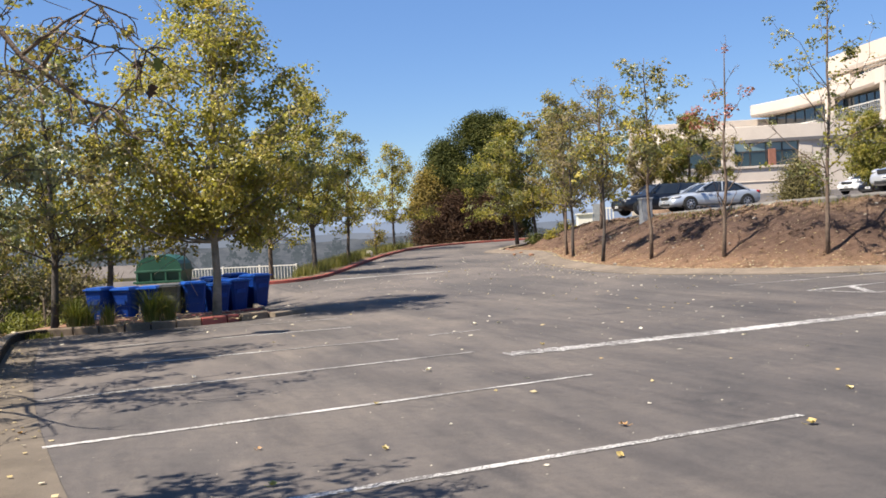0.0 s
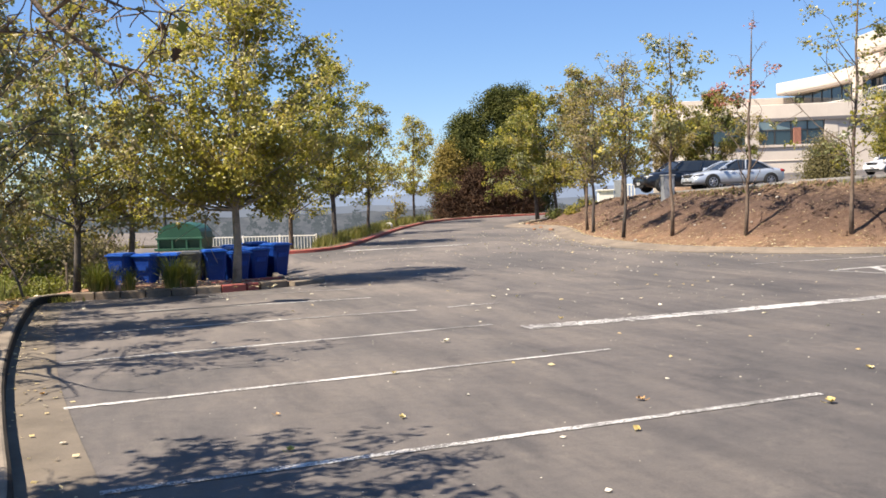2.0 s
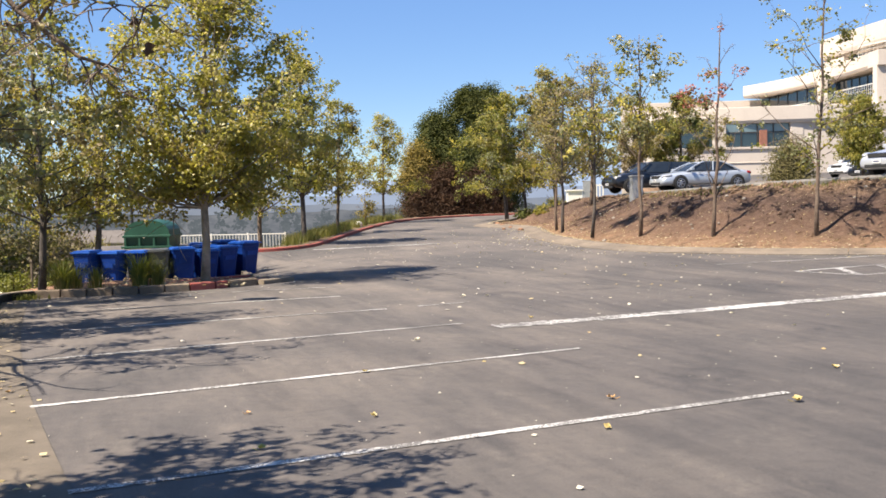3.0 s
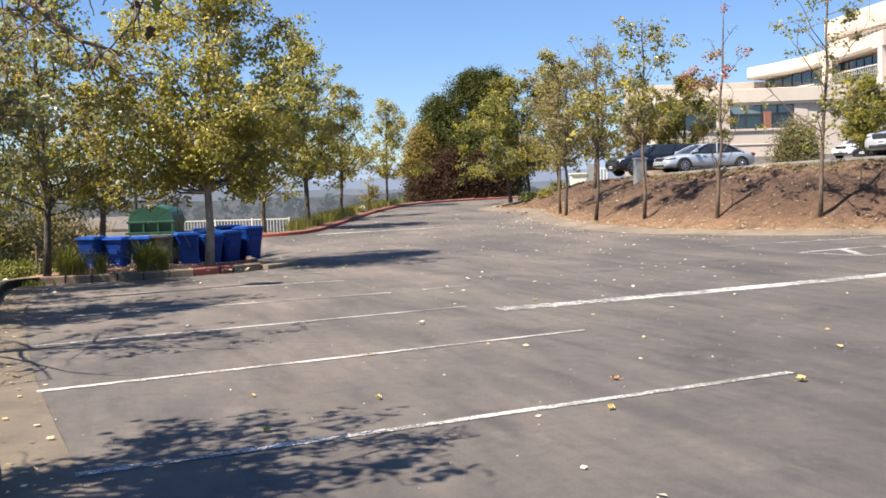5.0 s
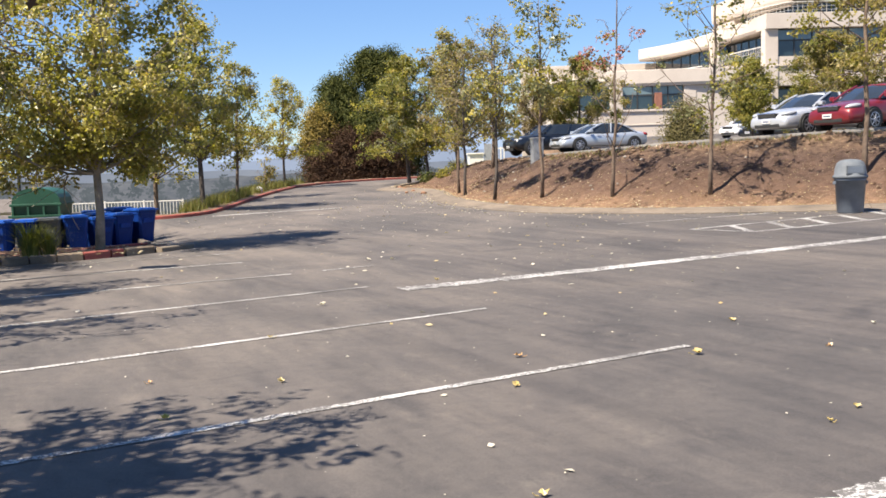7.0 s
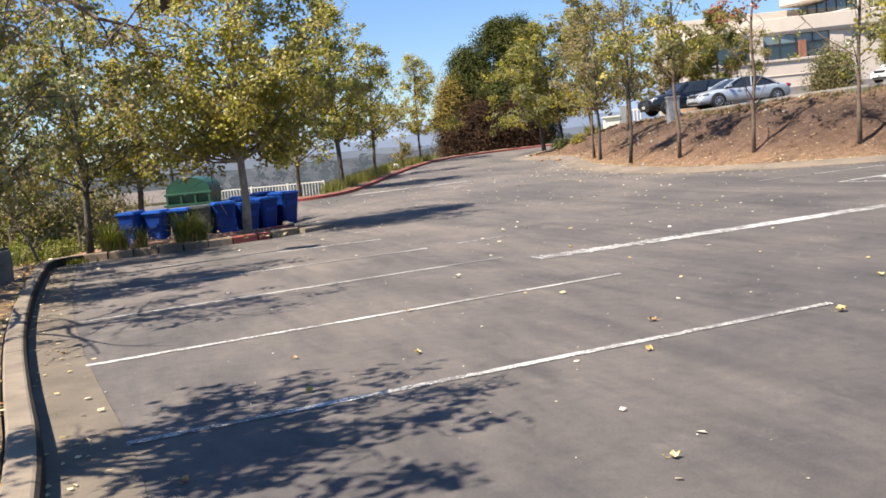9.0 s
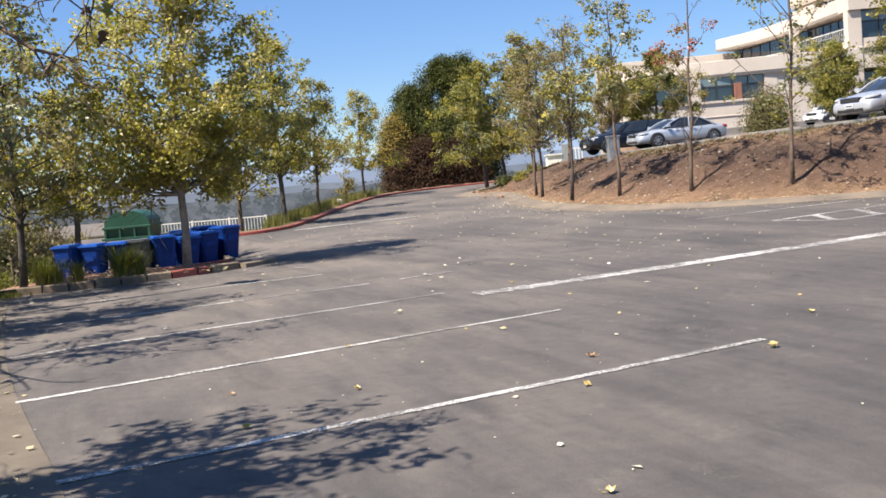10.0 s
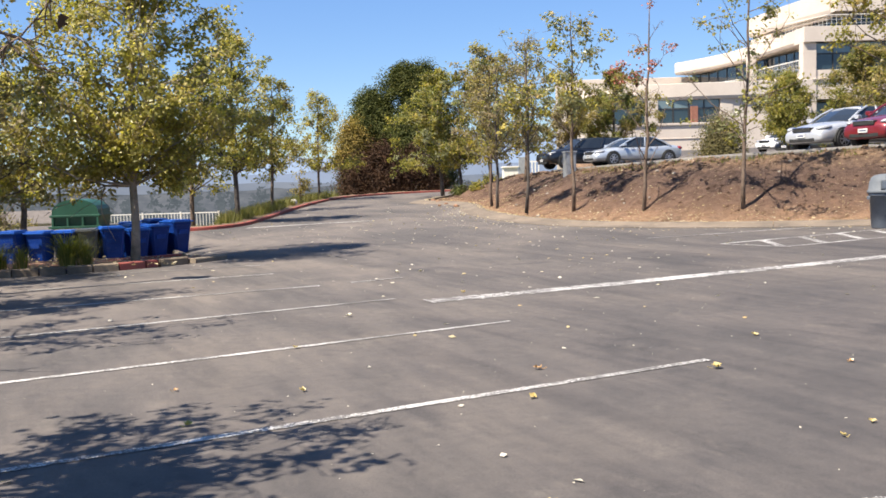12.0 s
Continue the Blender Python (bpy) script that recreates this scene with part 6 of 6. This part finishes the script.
            ringpts = [(x + math.cos(k * math.tau / 24) * r * 0.62, yy - s * 0.02, r + math.sin(k * math.tau / 24) * r * 0.62) for k in range(25)]
            tube(bm, ringpts, 0.02, 6)
            part("rim", bm, ALLOY, wheel)
        zb = belt - 0.24
        bm = bmesh.new()
        bmesh.ops.create_uvsphere(bm, u_segments=14, v_segments=8, radius=1)
        bmesh.ops.transform(bm, matrix=pose(b - 0.3, s * W / 2 * 0.72, zb, 0, 8, -s * 24) @ Matrix.Diagonal((0.26, 0.14, 0.075, 1)), verts=bm.verts)
        part("headlight", bm, LAMP_GLASS, t, "clear headlight", smooth=True)
        bm = bmesh.new()
        bmesh.ops.create_uvsphere(bm, u_segments=14, v_segments=8, radius=1)
        bmesh.ops.transform(bm, matrix=pose(a + 0.16, s * W / 2 * 0.74, belt - 0.12, 0, 0, s * 20) @ Matrix.Diagonal((0.18, 0.13, 0.09, 1)), verts=bm.verts)
        part("tail_light", bm, RED_LAMP, t, "red tail light", smooth=True)
        for x in (b - 1.9, b - 2.85):
            part("door_handle", one_box(x - 0.09, x + 0.09, s * (W / 2 - 0.005) - 0.02, s * (W / 2 - 0.005) + 0.02, belt - 0.13, belt - 0.1, 0.008), paint, t)
    part("grille", one_box(b - 0.22, b + 0.005, -0.36, 0.36, belt - 0.35, belt - 0.22, 0.02), BLACK, t, "dark grille")
    bm = bmesh.new()
    tube(bm, [(b + 0.0, -0.36, belt - 0.22), (b + 0.012, 0, belt - 0.215), (b + 0.0, 0.36, belt - 0.22)], 0.014, 6)
    part("grille_trim", bm, CHROME, t, "chrome grille trim")
    part("air_intake", one_box(b - 0.2, b - 0.01, -0.5, 0.5, 0.27, 0.38, 0.02), BLACK, t, "dark lower intake")
    if plate:
        pl = part("number_plate", one_box(b + 0.0, b + 0.022, -0.16, 0.16, 0.4, 0.52, 0.004), PLATE, t, "white number plate")
        part("plate_bar", one_box(b + 0.02, b + 0.026, -0.12, 0.12, 0.44, 0.48), PLATE_BAR, pl)
    return t


def ground_at(x, y):
    return bz(x, y) + 0.035


car((9.65, 47.3, ground_at(9.65, 47.3)), 197, SILVER, "silver saloon parked on the upper level", L=4.7, W=1.82, H=1.36)
car((7.9, 51.5, ground_at(7.9, 51.5)), 200, BLACK_CAR, "black estate car parked behind the silver saloon", L=4.9, W=1.9, H=1.62, tall=True)
car((13.75, 31.8, ground_at(13.75, 31.8)), 207, PALE_SILVER, "pale silver saloon parked nose to the bank", L=4.55, W=1.79, H=1.41)
car((14.75, 29.4, ground_at(14.75, 29.4)), 207, RED_CAR, "dark red saloon parked nose to the bank", L=4.8, W=1.83, H=1.46)
car((22.0, 60.5, ground_at(22.0, 60.5)), 212, WHITE_CAR, "white saloon parked farther back", L=4.5, W=1.76, H=1.45)
car((22.0, 57.0, ground_at(22.0, 57.0)), 212, BLACK_CAR, "black saloon parked beside the white one", L=4.5, W=1.76, H=1.42)


# ---- the office building ----
bld = thing("office_building", "cream stucco office building with terraces and tinted windows", "building", (0, 0, -0.3))


def wallbox(x0, x1, y0, y1, z0, z1, material=None, name="wall", label="", bevel=0.03):
    return part(name, one_box(x0, x1, y0, y1, z0, z1, bevel), material or STUCCO, bld, label)


def window_band(x0, x1, y, z0, z1, panes, transom=None, m=None, glass=None):
    """A framed band of panes facing -y, set back in its opening."""
    w = part("window", one_box(x0, x1, y + 0.1, y + 0.16, z0, z1), FRAME, bld, "dark framed window band")
    if m is not None:
        w.matrix_local = m
    step = (x1 - x0) / panes
    for k in range(panes):
        rows = [(z0, z1, WINDOW_GLASS)] if transom is None else [(z0, transom, WINDOW_GLASS), (transom, z1, UPPER_GLASS)]
        for a, b, gl in rows:
            part("pane", one_box(x0 + k * step + 0.05, x0 + (k + 1) * step - 0.05, y + 0.06, y + 0.09, a + 0.05, b - 0.05), glass or gl, w)
        if k:
            part("mullion", one_box(x0 + k * step - 0.04, x0 + k * step + 0.04, y, y + 0.06, z0, z1), FRAME, w)
    if transom is not None:
        part("transom", one_box(x0, x1, y + 0.005, y + 0.058, transom - 0.05, transom + 0.05), FRAME, w)
    return w


def side_rail(a, b, z0, z1, step=0.35):
    a, b = Vector(a), Vector(b)
    L = (b - a).length
    r = part("balcony_rail", one_box(0, L, -0.03, 0.03, z1 - 0.06, z1), WHITE_METAL, bld, "white balcony rail")
    r.matrix_local = pose(a.x, a.y, 0, 0, 0, math.degrees(math.atan2(b.y - a.y, b.x - a.x)))
    n = max(2, int(L / step))
    me = finish(one_box(-0.01, 0.01, -0.01, 0.01, z0, z1 - 0.05), "baluster", WHITE_METAL)
    for k in range(n + 1):
        ob = new("baluster", me)
        ob.parent = r
        ob.location = (L * k / n, 0, 0)
    for z in (z0 + 0.3, z0 + 0.6):
        part("bar", one_box(0, L, -0.012, 0.012, z - 0.015, z + 0.015), RAIL_METAL, r)


def ribbon(name, line, depth, z0, z1, material, label="", lean=0.0):
    """A wall that follows a line in plan, depth metres thick to its left."""
    P = along(line, 1.2)
    t = np.gradient(P, axis=0)
    t /= np.linalg.norm(t, axis=1)[:, None]
    nn = np.stack([-t[:, 1], t[:, 0]], 1)
    bm = bmesh.new()
    loops = [[bm.verts.new(q) for q in ((p[0], p[1], z0), (p[0] - m[0] * lean, p[1] - m[1] * lean, z0 + (z1 - z0) * 0.18), (p[0] - m[0] * lean, p[1] - m[1] * lean, z1 - 0.04), (p[0] + m[0] * 0.05, p[1] + m[1] * 0.05, z1), (p[0] + m[0] * depth, p[1] + m[1] * depth, z1), (p[0] + m[0] * depth, p[1] + m[1] * depth, z0))] for p, m in zip(P, nn)]
    for p, q in zip(loops, loops[1:]):
        for k in range(6):
            bm.faces.new((p[k], q[k], q[(k + 1) % 6], p[(k + 1) % 6]))
    bm.faces.new(loops[0])
    bm.faces.new(loops[-1][::-1])
    return part(name, bm, material, bld, label)


def window_between(a, b, z0, z1, panes, transom=None):
    a, b = Vector(a), Vector(b)
    m = pose(a.x, a.y, 0, 0, 0, math.degrees(math.atan2(b.y - a.y, b.x - a.x)))
    return window_band(0, (b - a).length, 0, z0, z1, panes, transom, m)


# low wing
wallbox(12.4, 30.2, 78.0, 78.5, 2.6, 5.9, label="cream stucco lower wall")
part("ledge", one_box(12.4, 24.0, 77.88, 78.02, 5.72, 5.9, 0.02), STUCCO, bld)
part("ledge", one_box(12.4, 24.0, 77.94, 78.02, 4.62, 4.7, 0.02), STUCCO_2, bld)
wallbox(16.9, 17.9, 77.95, 78.5, 5.9, 7.75, name="pier")
wallbox(22.9, 23.9, 77.95, 78.5, 5.9, 7.75, name="pier")
wallbox(23.9, 30.2, 78.0, 78.5, 5.9, 7.75)
wallbox(12.4, 12.9, 78.0, 78.5, 5.9, 7.75, name="pier")
window_band(17.9, 22.9, 78.2, 5.9, 7.75, 4, 7.05)
window_band(12.9, 16.9, 78.2, 5.9, 7.75, 3)
part("brick_column", one_box(20.55, 21.1, 77.99, 78.25, 5.9, 7.2, 0.02), BRICK, bld, "brick-red column before the window")
ribbon("parapet", [(11.5, 81.5), (14, 79.6), (18, 78.2), (24, 77.7), (30.2, 77.7)], 0.5, 7.75, 9.05, STUCCO, "cream parapet of the low wing", 0.1)
wallbox(12.4, 30.2, 78.5, 100, 8.2, 8.35, STUCCO_2, "terrace")
wallbox(12.4, 12.9, 78.5, 95, 2.6, 8.2)
for k in range(7):
    part("louvre", one_box(19.9, 22.2, 77.93, 77.99, 3.05 + k * 0.11, 3.11 + k * 0.11), SHUTTER, bld)
part("wall_lamp", one_box(23.4, 23.75, 77.85, 78.0, 4.3, 4.6, 0.03), FRAME, bld)
# terrace storey, set back under the sweeping canopy
wallbox(22.0, 27.3, 103.4, 103.8, 8.3, 10.4, STUCCO_2)
window_between((27.4, 104, 0), (31.2, 88.5, 0), 9.0, 12.2, 9)
side_rail((24.6, 101, 0), (28.6, 91.5, 0), 9.3, 10.5, 0.35)
wallbox(24.0, 28.6, 91.5, 91.9, 8.3, 9.3, STUCCO_2)
wallbox(28.9, 29.6, 89.6, 90.3, 8.35, 12.3, name="pier")
CANOPY = [(25.6, 103.5), (27.4, 100), (28.8, 96), (29.6, 91.5), (30.0, 86.5), (30.6, 79.9)]
ribbon("canopy", CANOPY[::-1], -7.0, 12.25, 13.5, STUCCO, "sweeping cream canopy parapet", -0.12)
# main block
wallbox(30.3, 31.4, 80.0, 80.9, 2.6, 12.25, name="pier")
wallbox(31.4, 62, 80.1, 80.5, 8.6, 10.0, label="cream wall below the windows")
part("ledge", one_box(30.25, 62, 79.93, 80.08, 9.2, 9.32, 0.02), STUCCO_2, bld)
window_band(31.4, 40.5, 80.4, 10.0, 12.25, 6, 11.35)
window_band(41.6, 60, 80.4, 10.0, 12.25, 12, 11.35)
wallbox(40.5, 41.6, 80.0, 80.9, 2.6, 12.25, name="pier")
wallbox(30.3, 62, 80.1, 80.5, 7.6, 8.6, STUCCO_2)
window_band(31.4, 62, 82.5, 2.6, 7.6, 14)
wallbox(30.3, 62, 79.75, 82.0, 12.25, 13.5, name="parapet", label="cream parapet band")
# side balcony between the pier and the canopy's bend
ribbon("balcony_wall", [(30.3, 80.9), (29.1, 86.5), (28.7, 90)], -0.35, 8.4, 9.9, STUCCO, "balcony front wall")
window_between((30.0, 90.5, 0), (31.6, 82.0, 0), 9.9, 12.0, 7)
side_rail((28.95, 88.8, 0), (30.3, 81.0, 0), 9.9, 10.95, 0.28)
wallbox(31.7, 32.1, 81, 92, 8.4, 12.25, STUCCO_2)
# top storey, its wall slanting back from the front
UPPER = [(30.7, 94.8), (31.3, 90.5), (32.0, 86.0), (33.2, 81.6)]
ribbon("upper_storey", UPPER, 12.0, 14.75, 16.6, STUCCO, "cream upper storey wall", 0.1)
ribbon("upper_storey", UPPER[:2], 12.0, 13.5, 14.5, STUCCO, "cream upper storey wall", 0.0)
ribbon("upper_storey", UPPER, 12.0, 14.5, 14.75, STUCCO_2, "shaded joint below the upper wall", -0.35)
window_between((31.9, 90.0, 0), (33.8, 82.4, 0), 13.5, 14.5, 6)
window_band(33.4, 60, 82.0, 13.5, 14.6, 18)
side_rail((30.5, 84.6, 0), (32.4, 80.4, 0), 13.5, 14.5, 0.4)
side_rail((32.4, 80.4, 0), (60, 80.4, 0), 13.5, 14.5, 0.4)
wallbox(33.2, 62, 80.6, 83, 14.8, 16.6, name="parapet", label="cream roof parapet")
wallbox(34, 62, 83, 104, 2.6, 16.4)
wallbox(12.9, 34, 104, 104.4, 2.6, 12.1)

# far white shed seen past the end of the bank
shed = thing("shed", "small white shed beyond the bank", "shed", (7.45, 90, 0))
part("wall", one_box(-1.25, 0.1, 0, 2.5, -1, 2.55, 0.02), WHITE_METAL, shed)
part("roof", one_box(-1.35, 0.15, -0.15, 2.65, 2.55, 2.68, 0.02), WHITE_METAL, shed)
part("door", one_box(0.15, 0.85, -0.03, 0.1, 0.4, 3.5, 0.02), STEEL, shed, "grey steel door panel")
for k in range(4):
    part("post", one_box(1.05 + 0.3 * k, 1.14 + 0.3 * k, 0, 0.08, 0.4, 3.15), WHITE_METAL, shed)
part("rail", one_box(0.9, 2.1, 0.01, 0.07, 3.0, 3.1), WHITE_METAL, shed)

# beige house down the hillside
house = thing("house", "beige house with small windows down the hillside", "house", (-34.4, 80, -3.3), 8)
part("wall", one_box(-2.9, 2.9, 0, 6, -4, 2.3, 0.03), HOUSE_WALL, house)
bm = bmesh.new()
tips = [(-3.3, -0.4, 2.3), (3.3, -0.4, 2.3), (3.3, 6.4, 2.3), (-3.3, 6.4, 2.3), (-3.3, 3, 3.3), (3.3, 3, 3.3), (-3.3, -0.4, 2.18), (3.3, -0.4, 2.18), (3.3, 6.4, 2.18), (-3.3, 6.4, 2.18)]
v = [bm.verts.new(p) for p in tips]
for f in ((0, 1, 5, 4), (2, 3, 4, 5), (0, 4, 3, 9, 6), (1, 7, 8, 2, 5), (0, 6, 7, 1), (2, 8, 9, 3), (6, 9, 8, 7)):
    bm.faces.new([v[k] for k in f])
part("roof", bm, HOUSE_ROOF, house, "grey-brown pitched roof")
for z in (-0.2, 1.2):
    for x in (-2.2, -0.75, 0.75, 2.2):
        w = part("window", one_box(x - 0.38, x + 0.38, -0.03, 0.02, z, z + 0.75, 0.01), FRAME, house)
        part("pane", one_box(x - 0.32, x + 0.32, -0.036, -0.028, z + 0.06, z + 0.69), CAR_GLASS, w)

# ---- far distance ----
def ridge(radius, base, top, seed, material, label, bumps):
    g = np.random.default_rng(seed)
    ph = g.uniform(0, math.tau, 8)
    V, F = [], []
    n = 220
    for k in range(n + 1):
        a = radians(35 + 110 * k / n)
        h = top * (0.55 + 0.45 * sum(math.sin(a * bumps * (i + 1) * 0.9 + ph[i]) / (i + 1.4) for i in range(8)) / 1.6)
        for z, r in ((base, radius), (base + (h - base) * 0.5, radius * 1.01), (h, radius * 1.04), (base, radius * 1.12)):
            V.append((math.cos(a) * r, math.sin(a) * r, z))
        if k:
            i = 4 * k
            F += [(i - 4, i, i + 1, i - 3), (i - 3, i + 1, i + 2, i - 2), (i - 2, i + 2, i + 3, i - 1)]
    ob = new("backdrop", mesh_from("backdrop", V, F, material, True))
    return tagged(ob, label, "hills", kind="structure")


# the hills' haze is put into these glow colours; no air is modelled
HAZE_PALE = glow("haze_sky_band", (0.24, 0.3, 0.4), (0.256, 0.312, 0.408), 0.0008)
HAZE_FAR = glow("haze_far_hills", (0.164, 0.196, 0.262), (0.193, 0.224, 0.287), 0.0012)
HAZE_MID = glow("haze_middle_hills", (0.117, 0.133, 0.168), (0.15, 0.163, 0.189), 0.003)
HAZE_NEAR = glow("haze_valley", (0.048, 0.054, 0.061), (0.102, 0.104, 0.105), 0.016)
# sky-coloured glowing band, added to cover the whitish sky at the horizon
ridge(4350, -80, 270, 8, HAZE_PALE, "pale sky-coloured band added behind the hills at the horizon", 5)
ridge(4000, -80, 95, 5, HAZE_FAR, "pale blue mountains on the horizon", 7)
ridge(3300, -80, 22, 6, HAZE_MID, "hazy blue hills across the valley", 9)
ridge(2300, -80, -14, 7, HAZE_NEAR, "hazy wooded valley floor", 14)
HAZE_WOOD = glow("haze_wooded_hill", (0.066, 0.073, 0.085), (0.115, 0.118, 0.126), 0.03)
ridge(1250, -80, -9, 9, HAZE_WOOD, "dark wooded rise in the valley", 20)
g5 = np.random.default_rng(55)
C = []
for k in range(170):
    a, r = radians(g5.uniform(78, 126)), g5.uniform(1150, 1240)
    x, y = math.cos(a) * r, math.sin(a) * r
    h, w, z = g5.uniform(7, 17), g5.uniform(3, 7), g5.uniform(-34, -10)
    for _ in range(24):
        d = g5.normal(size=3)
        d /= np.linalg.norm(d)
        C.append((x + d[0] * w, y + d[1] * w, z + h * 0.5 + d[2] * h * 0.5))
for k in range(1100):
    a, r = radians(g5.uniform(78, 126)), g5.uniform(500, 2150)
    x, y = math.cos(a) * r, math.sin(a) * r
    h, w = g5.uniform(7, 18), g5.uniform(4, 9)
    z = -44
    for _ in range(26):
        d = g5.normal(size=3)
        d /= np.linalg.norm(d)
        C.append((x + d[0] * w, y + d[1] * w, z + h * 0.5 + d[2] * h * 0.5))
# the far trees glow too, with haze and daylight in their colour
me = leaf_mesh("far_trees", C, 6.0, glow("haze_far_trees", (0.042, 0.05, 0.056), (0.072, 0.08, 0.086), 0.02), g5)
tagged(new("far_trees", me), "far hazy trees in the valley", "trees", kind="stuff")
